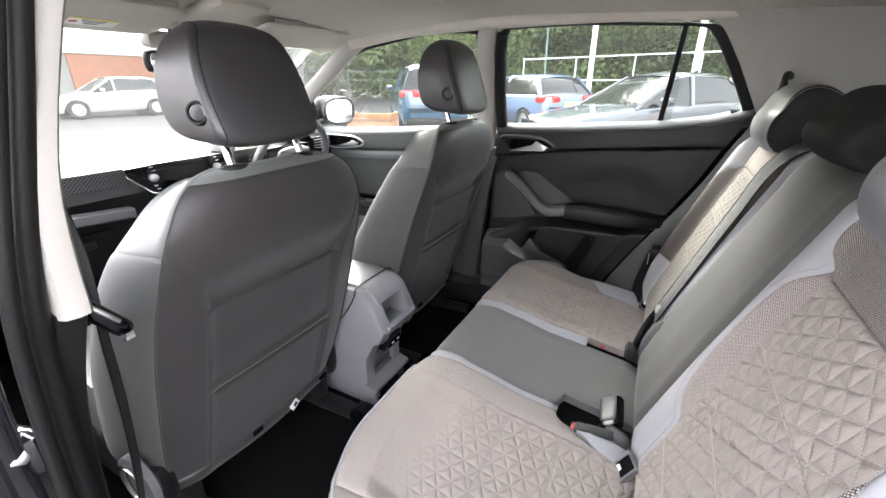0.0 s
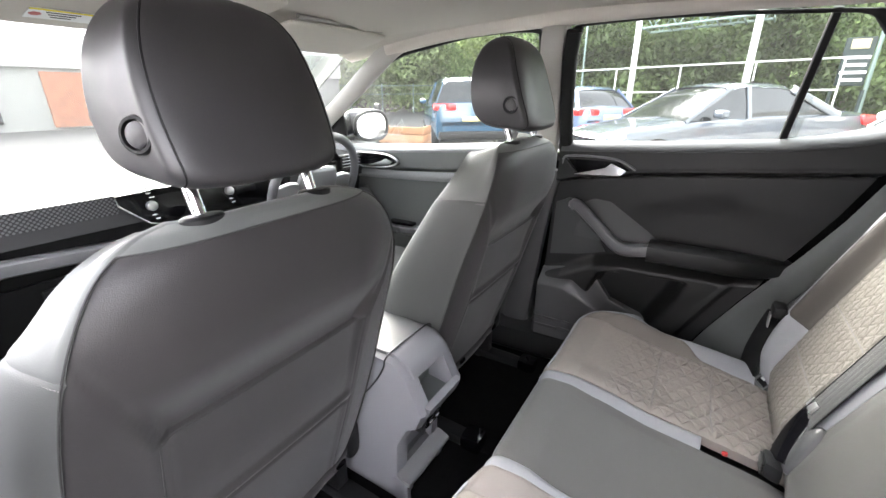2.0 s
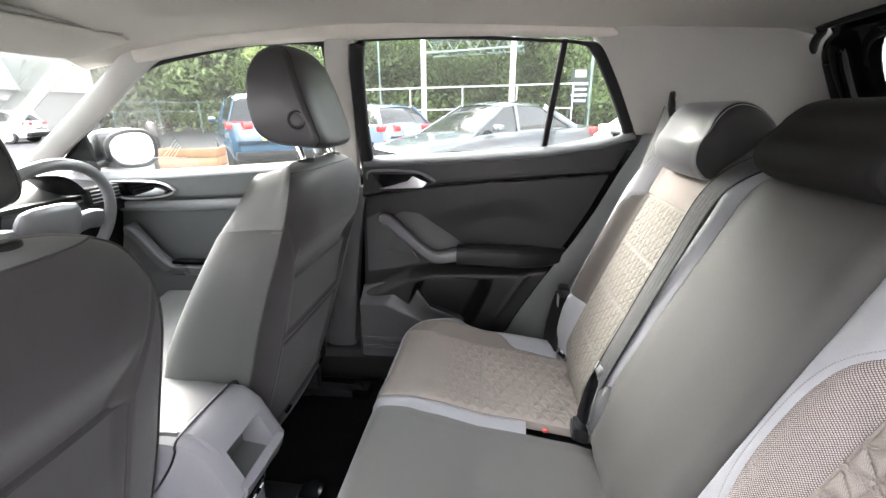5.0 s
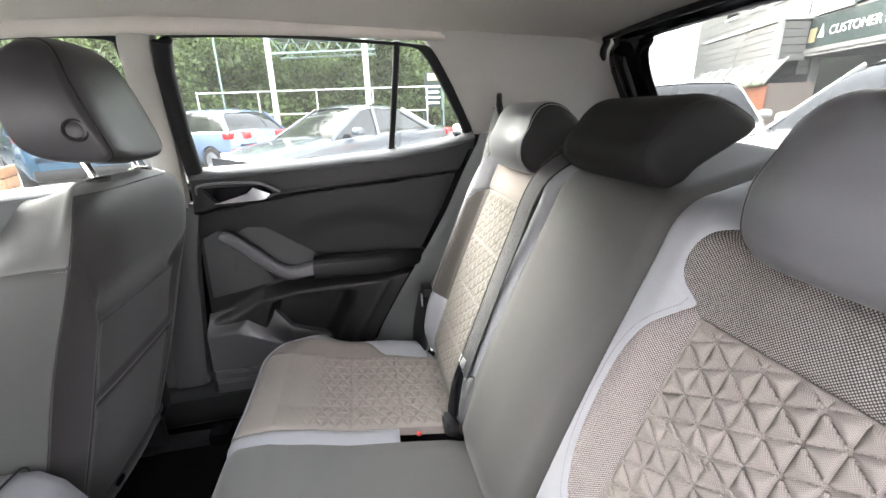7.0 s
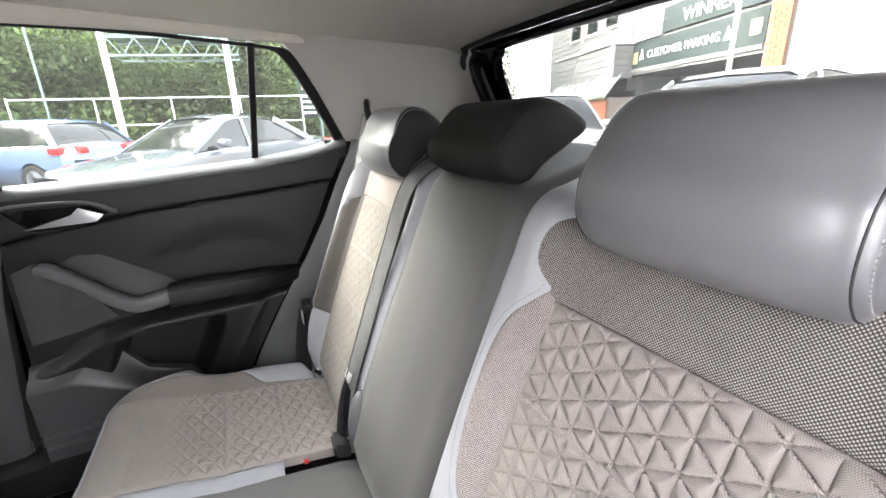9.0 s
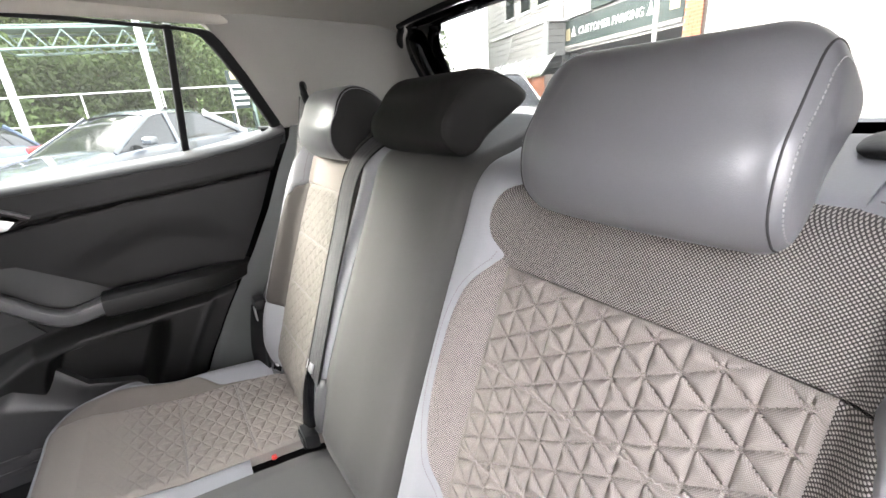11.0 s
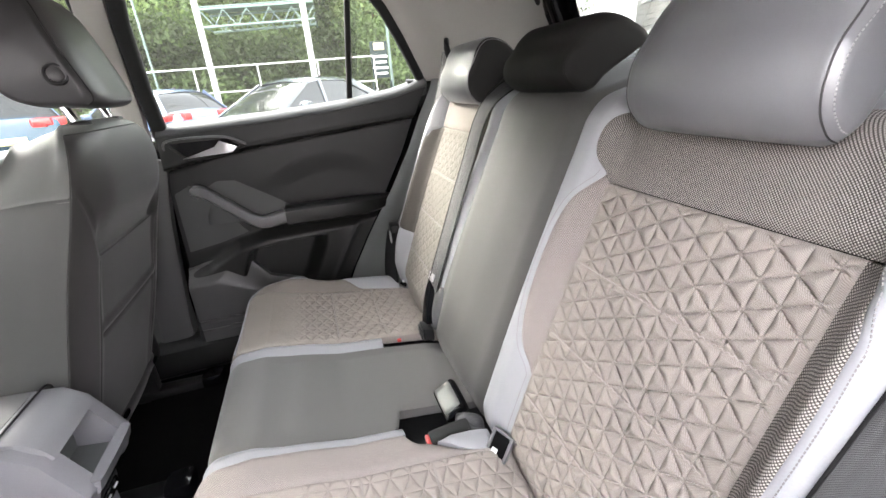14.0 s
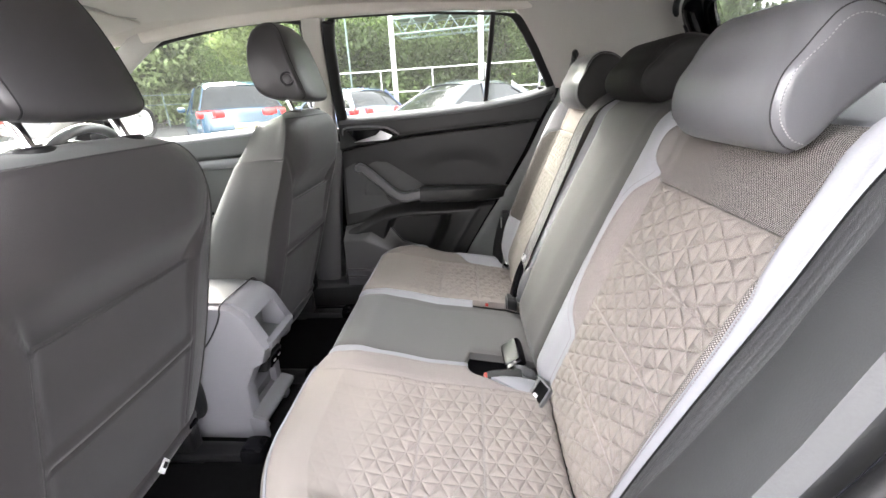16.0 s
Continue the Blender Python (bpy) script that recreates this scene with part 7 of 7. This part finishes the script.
# ---- parked cars ----
def parked_car(at, heading, paint, kind, label, tail=True):
    """A parked car; heading: degrees of its front from +x."""
    L, W, H = {"hatch": (4.3, 1.8, 1.47), "suv": (4.65, 1.88, 1.68), "saloon": (4.65, 1.82, 1.44)}[kind]
    car = thing("parked_car", (at[0], at[1], GROUND), label, "car", "parked cars")
    m = Matrix.Translation((at[0], at[1], GROUND)) @ Matrix.Rotation(radians(heading), 4, "Z")
    h = L / 2
    belt_z = 0.98 if kind != "suv" else 1.10
    hood = belt_z - 0.06
    tail_z = {"hatch": belt_z + 0.02, "suv": belt_z + 0.04, "saloon": belt_z + 0.02}[kind]
    top = [(-h, 0.72), (-h + 0.05, tail_z - 0.05), (-h + 0.25, tail_z), (-0.3, belt_z), (h - 1.35, hood), (h - 0.5, hood - 0.12), (h - 0.15, hood - 0.22), (h, 0.60)]
    wid = [(-h, 0.78), (-h + 0.15, 0.92), (-h + 0.6, 0.99), (0, 1.0), (h - 0.8, 0.98), (h - 0.25, 0.88), (h, 0.70)]
    low = [(-h, 0.42), (-h + 0.2, 0.26), (h - 0.3, 0.22), (h, 0.38)]

    def body():
        bm = bmesh.new()
        rings = []
        n = 60
        for i in range(n + 1):
            x = -h + L * i / n
            w, zt, zb = W / 2 * line(x, wid), line(x, top), line(x, low)
            pts = []
            sec = [(0.0, zb), (0.85, zb), (0.96, zb + 0.10), (1.0, zb + 0.3), (1.0, 0.62), (0.985, min(zt - 0.10, 0.85)), (0.95, zt - 0.035), (0.87, zt), (0.5, zt + 0.03), (0.0, zt + 0.04)]
            for k, z in sec:
                pts.append((k * w, z))
            for wx in (h - 0.85, -h + 0.82):
                d = abs(x - wx)
                if d < 0.36:
                    lift = math.sqrt(0.36 ** 2 - d * d) + 0.33
                    pts = [(y, max(z, min(lift, 0.70)) if k in (1, 2, 3, 4) else z) for k, (y, z) in enumerate(pts)]
            full = [(y, z) for y, z in pts] + [(-y, z) for y, z in pts[-2:0:-1]]
            rings.append([bm.verts.new(m @ Vector((x, y, z))) for y, z in full])
        for a, b in zip(rings, rings[1:]):
            for j in range(len(a)):
                bm.faces.new((a[j], a[(j + 1) % len(a)], b[(j + 1) % len(b)], b[j]))
        bm.faces.new(rings[0])
        bm.faces.new(rings[-1])
        return bm

    part("body", body(), paint, car)
    xf, xr = h - 1.30, {"hatch": -h + 0.22, "suv": -h + 0.18, "saloon": -h + 0.75}[kind]
    rf, rr = xf - 0.80, {"hatch": xr + 0.42, "suv": xr + 0.28, "saloon": xr + 0.75}[kind]
    wb, wr = W / 2 * 0.90, W / 2 * 0.68

    def house(x):
        return curve(x, [(xr, tail_z - 0.02), (rr, H - 0.07), ((rf + rr) / 2, H - 0.01), (rf, H - 0.05), (xf, hood)])

    bm = bmesh.new()
    rings = []
    for i in range(41):
        x = xr + (xf - xr) * i / 40
        z = house(x)
        kz = max(0.02, (z - belt_z + 0.05) / (H - belt_z))
        wt = wb + (wr - wb) * min(1, kz)
        zb = belt_z - 0.06
        half = [(wb, zb), (wb + (wt - wb) * 0.5, zb + (z - zb) * 0.5), (wt, z - 0.04 * kz), (wt * 0.8, z), (0, z + 0.02 * kz)]
        full = half + [(-y, q) for y, q in half[-2::-1]]
        rings.append([bm.verts.new(m @ Vector((x, y, q))) for y, q in full])
    for a, b in zip(rings, rings[1:]):
        for j in range(len(a) - 1):
            bm.faces.new((a[j], a[j + 1], b[j + 1], b[j]))
    part("windows", bm, M_carglass, car, "dark reflecting window glass")
    roof = bmesh.new()
    rows = []
    for i in range(17):
        x = rr - 0.03 + (rf - rr + 0.06) * i / 16
        z = house(x) + 0.012
        rows.append([roof.verts.new(m @ Vector((x, y, z + q))) for y, q in ((-wr - 0.015, -0.06), (-wr * 0.85, 0.0), (0, 0.022), (wr * 0.85, 0.0), (wr + 0.015, -0.06))])
    for a, b in zip(rows, rows[1:]):
        for j in range(4):
            roof.faces.new((a[j], a[j + 1], b[j + 1], b[j]))
    part("roof", roof, paint, car)
    for sy in (-1, 1):
        for x0, z0, x1, z1, w in ((xf + 0.02, hood - 0.02, rf, H - 0.06, 0.06), (0.0, belt_z - 0.04, -0.05, H - 0.04, 0.07), (xr + (0.02 if kind != "saloon" else 0.0), tail_z - 0.04, rr, H - 0.08, 0.14)):
            a = m @ Vector((x0, sy * (wb + 0.006), z0))
            b = m @ Vector((x1, sy * (wr + 0.012), z1))
            part("pillar", sweep_bm([a, b], w, 0.03, up=m.to_3x3() @ Vector((0, sy, 0.4)), power=4), paint, car)
        part("door_mirror", placed(m, rbox_bm((0.16, 0.20, 0.13), (0.06, 0.05, 0.05), 5, lambda x, y, z: (xf - 0.42 + x, sy * (W / 2 + 0.05) + y, belt_z + 0.04 + z))), paint, car)
        part("headlight", placed(m, rbox_bm((0.30, 0.32, 0.12), (0.08, 0.06, 0.05), 5, lambda x, y, z: (h - 0.30 + x - 0.3 * abs(y), sy * (W / 2 * 0.70) + y, 0.69 + z))), M_head, car, "clear headlamp")
        part("tail_light", placed(m, rbox_bm((0.26, 0.54, 0.17), (0.05, 0.05, 0.05), 5, lambda x, y, z: (-h + 0.13 + x + 0.10 * (abs(y + sy * W * 0.36) - W * 0.36 > 0), sy * (W / 2 * 0.69) + y, tail_z - 0.10 + z))), M_tail, car, "red tail lamp")
        for wx in (h - 0.85, -h + 0.82):
            wm = m @ Matrix.Translation((wx, sy * (W / 2 - 0.10), 0.325)) @ Matrix.Rotation(sy * math.pi / 2, 4, "X") @ Matrix.Rotation(math.pi, 4, "X")
            whl = part("wheel", lathe_bm([(0.10, -0.06), (0.22, -0.095), (0.30, -0.10), (0.325, -0.07), (0.325, 0.07), (0.30, 0.10), (0.22, 0.095), (0.22, 0.05), (0.1, 0.04)], wm, 28), M_tyre, car, "black tyre")
            rim = bmesh.new()
            lathe_bm([(0.215, 0.02), (0.22, 0.09), (0.205, 0.095), (0.195, 0.05)], wm, 28, rim)
            for q in range(5):
                own = box_bm((0.11, 0, 0.07), (0.19, 0.055, 0.03), 0.006)
                own.transform(wm @ Matrix.Rotation(2 * math.pi * q / 5, 4, "Z"))
                merge(rim, own)
            part("rim", rim, M_alloy, whl, "silver five-spoke rim")
    part("grille", placed(m, rbox_bm((0.10, W * 0.5, 0.22), (0.04, 0.08, 0.06), 5, lambda x, y, z: (h - 0.05 + x, y, 0.55 + z))), M_black, car, "black grille")
    part("number_plate", placed(m, box_bm((-h - 0.005, 0, 0.78), (0.03, 0.5, 0.11), 0.005)), M_plate, car)
    part("bumper", placed(m, rbox_bm((0.22, W * 0.86, 0.22), (0.06, 0.08, 0.06), 5, lambda x, y, z: (-h + 0.06 + x, y, 0.40 + z))), M_dark, car, "dark lower bumper")
    part("antenna", placed(m, prism_bm([(0, 0), (-0.16, 0), (-0.13, 0.06)], lambda u, v, w: (rr + 0.25 + u, -0.012 + w, H + v), 0.024)), M_black, car)
    return car


def paint(name, base):
    return mat(name, base, 0.22, var=0.05, scale=1.0, fine=8, bump=0, coat=1.0)


P_blue, P_teal, P_slate, P_white = paint("bright_blue_paint", (0.13, 0.18, 0.27)), paint("petrol_blue_paint", (0.012, 0.06, 0.11)), paint("slate_blue_paint", (0.06, 0.072, 0.088)), paint("white_paint", (0.62, 0.62, 0.62))
c = polar(101.6, 12.0)
parked_car((c.x - 1.4, c.y + 0.5), 142, P_blue, "hatch", "blue hatchback parked with its tail towards the fence")
c = polar(119.0, 11.0)
parked_car((c.x - 0.9, c.y + 1.1), 128, P_teal, "suv", "petrol blue SUV parked with its tail in view")
parked_car((-0.30, 7.9), 221, P_slate, "saloon", "slate blue saloon parked facing the camera")
parked_car((2.75, 6.7), 221, P_white, "saloon", "white saloon parked beside the slate one")
parked_car((-20.2, 8.5), 262, P_white, "hatch", "white hatchback across the road")
parked_car((5.6, 6.2), 240, P_white, "suv", "white SUV behind the car")
parked_car((5.0, 2.3), 182, P_white, "suv", "white SUV close behind the tailgate")
parked_car((-24.0, 17.0), 200, P_white, "hatch", "white hatchback by the hedge")


# ---- building with the sign behind the car ----
def wall_at(u, z, d=0.0):
    """A place on the shop front; u: metres along it from the sign's near end."""
    a, b = Vector((10.6, 5.1, 0)), Vector((12.2, 9.9, 0))
    t = (b - a).normalized()
    n = Vector((-t.y, t.x, 0))
    return a + t * u + n * d + Vector((0, 0, z))


shop = thing("shop_building", tuple(wall_at(2.5, GROUND)), "white clad shop building with dark green parking sign", "building")


def slab(u0, u1, z0, z1, d0, d1):
    bm = bmesh.new()
    vs = [bm.verts.new(wall_at(u, z, d)) for d in (d0, d1) for u, z in ((u0, z0), (u1, z0), (u1, z1), (u0, z1))]
    for q in ((0, 1, 2, 3), (7, 6, 5, 4), (0, 4, 5, 1), (1, 5, 6, 2), (2, 6, 7, 3), (3, 7, 4, 0)):
        bm.faces.new([vs[i] for i in q])
    return bm


# Near-black back wall: the covered bay's shade is put into its colour.
part("back_wall", slab(-0.6, 12, GROUND, 7.5, -4.2, -4.0), M_dark, shop, "back wall of the covered parking, coloured dark for its shade")
part("ceiling", slab(0.0, 5.2, 2.42, 2.5, -4.0, 0.0), M_clad, shop)
part("upper_wall", slab(-0.2, 5.2, 2.5, 7.0, -0.4, -0.06), M_clad, shop, "white clad upper wall")
sb = part("sign_board", slab(0.0, 5.0, 2.62, 3.35, -0.06, 0.02), M_sign, shop, "dark green sign board")
su = part("sign_board", slab(0.0, 3.6, 3.45, 4.1, -0.06, 0.02), M_sign, shop, "dark green upper sign board")
part("sign_edge", slab(0.0, 5.0, 2.50, 2.60, -0.06, 0.06), M_clad, shop)
part("white_panel", slab(3.6, 5.0, 3.42, 4.1, -0.06, 0.03), M_white, shop)
part("emblem", slab(0.12, 0.42, 2.82, 3.14, 0.02, 0.03), M_signgold, sb)
part("emblem", slab(4.65, 4.9, 2.75, 3.1, 0.02, 0.03), M_signgold, sb)


def words(text, u, z, size, parent):
    cu = bpy.data.curves.new("letters", "FONT")
    cu.body, cu.size, cu.extrude, cu.align_x = text, size, 0.006, "CENTER"
    tmp = bpy.data.objects.new("letters", cu)
    scene.collection.objects.link(tmp)
    bpy.context.view_layer.update()
    me = bpy.data.meshes.new_from_object(tmp)
    bpy.data.objects.remove(tmp)
    ob = new("lettering", me)
    t = (wall_at(1, 0) - wall_at(0, 0)).normalized()
    n = Vector((t.y * -1, t.x, 0))
    rot = Matrix(((-t.x, 0, n.x), (-t.y, 0, n.y), (0, 1, 0))).to_4x4()
    me.transform(Matrix.Translation(wall_at(u, z, 0.032)) @ rot)
    me.materials.clear()
    me.materials.append(M_white)
    ob.parent = parent
    return tagged(ob, "white sign lettering")


for o, t, u, z, s in ((sb, "CUSTOMER PARKING", 2.72, 2.86, 0.30), (su, "WINNER!", 1.75, 3.58, 0.46)):
    words(t, u, z, s, o)
for u in (1.05, 4.45):
    part("arrow_mark", prism_bm([(u - 0.12, 2.84), (u + 0.12, 2.84), (u, 3.16)], lambda a, b, w: tuple(wall_at(a, b, 0.022 + w)), 0.012), M_white, sb)
part("post", sweep_bm([wall_at(0.30, GROUND, 0.5), wall_at(0.30, 5.5, 0.5)], 0.11, 0.11), M_whitepaint, shop, "white post before the sign")
# white boarded house part beside the sign
for k in range(26):
    z = 2.0 + 0.2 * k
    part("cladding_board", slab(5.25, 12.0, z, z + 0.185, -0.35, -0.05), M_clad, shop)
part("side_wall", slab(5.2, 12.0, GROUND, 7.2, -0.6, -0.36), M_clad, shop)
for u in (6.2, 7.6, 9.0):
    w = part("window", slab(u, u + 0.7, 4.2, 5.3, -0.06, 0.0), M_carglass, shop, "dark window with white frame")
    part("window_frame", slab(u - 0.06, u + 0.76, 4.12, 4.2, -0.06, 0.04), M_whitepaint, w)
    part("window_frame", slab(u - 0.06, u + 0.76, 5.3, 5.38, -0.06, 0.04), M_whitepaint, w)
bay = thing("bay_annexe", tuple(wall_at(7.2, GROUND)), "clad annexe with slanted glazed canopy on brick base", "building")
for k in range(5):
    part("cladding_board", slab(4.95, 9.3, 2.35 + 0.2 * k, 2.535 + 0.2 * k, 0.0, 0.75), M_clad, bay)
part("corner_post", slab(4.87, 4.97, 2.3, 3.4, 0.7, 0.8), M_whitepaint, bay)
part("flat_roof", slab(4.85, 9.4, 3.36, 3.44, -0.05, 0.82), M_whitepaint, bay)
M_canopy = mat("canopy_glazing", (0.16, 0.18, 0.13), 0.2, var=0.1, scale=2, bump=0)
part("canopy", grid_bm(lambda u, v: wall_at(4.3 + 5.0 * u, 2.35 - 0.60 * v, 0.78 + 0.47 * v), 6, 2, (0, 0, -0.04)), M_canopy, bay, "slanted glazed canopy")
for i in range(8):
    part("canopy_bar", sweep_bm([wall_at(4.3 + 0.7 * i, 2.38, 0.78), wall_at(4.3 + 0.7 * i, 1.77, 1.27)], 0.05, 0.04), M_whitepaint, bay)
part("brick_base", slab(4.3, 9.0, GROUND, 1.74, 0.0, 1.15), M_mortar, bay, "brick base wall")


def bricks(u0, u1, z0, z1):
    bl, bh, gap = 0.215, 0.065, 0.011
    row = 0
    z = z0
    while z + bh <= z1:
        u = u0 - (bl / 2 if row % 2 else 0)
        while u < u1:
            a, b = max(u, u0), min(u + bl, u1)
            if b - a > 0.06:
                yield a, b, z, z + bh
            u += bl + gap
        z += bh + gap
        row += 1


def brick_wall(parent, u0, u1, z0, z1, d):
    for a, b, p, q in bricks(u0, u1, z0, z1):
        part("brick", slab(a, b, p, q, d - 0.05, d + 0.012), M_brick, parent)


pier = thing("brick_pier", tuple(wall_at(-0.4, GROUND)), "orange brick pier beside the sign", "pier")
part("core", slab(-0.62, -0.12, GROUND, 6.5, -0.4, 0.1), M_mortar, pier)
plain = thing("rendered_wall", tuple(wall_at(-4.0, GROUND)), "bright white rendered wall", "wall", kind="structure")
part("wall_face", slab(-9.0, -0.64, GROUND, 7.0, -0.4, 0.02), M_clad, plain)

# ---- shops across the road in front ----
far_shop = thing("roadside_building", (-24.0, 7.0, GROUND), "pale low building with grey fascia and orange brick part", "building")
part("wall", box_bm((-25.5, 6.0, 2.2), (3.0, 34.0, 4.6)), M_clad, far_shop)
part("fascia", box_bm((-23.9, 6.0, 3.2), (0.3, 34.0, 1.6), 0.02), mat("pale_grey_fascia", (0.5, 0.5, 0.48), 0.6, var=0.08, scale=0.8, fine=10, bump=0.02), far_shop, "pale grey fascia band")
part("brick_panel", box_bm((-23.92, 6.9, 1.15), (0.2, 1.5, 2.2)), M_brick, far_shop, "orange brick panel")
part("brick_panel", box_bm((-23.92, 11.5, 1.35), (0.2, 5.0, 2.6)), M_brick, far_shop, "orange brick panel")
for k in range(8):
    part("shop_window", box_bm((-23.95, -8 + 1.7 * k, 1.2), (0.1, 1.4, 1.9)), M_carglass, far_shop, "dark shop window")
part("roof", box_bm((-25.6, 6.0, 4.65), (3.8, 35.0, 0.25), 0.03), M_dark, far_shop)

# bricks of the pier and of the annexe, last
brick_wall(pier, -0.62, -0.12, 2.0, 3.9, 0.1)
brick_wall(bay, 4.3, 6.4, 0.95, 1.72, 1.15)
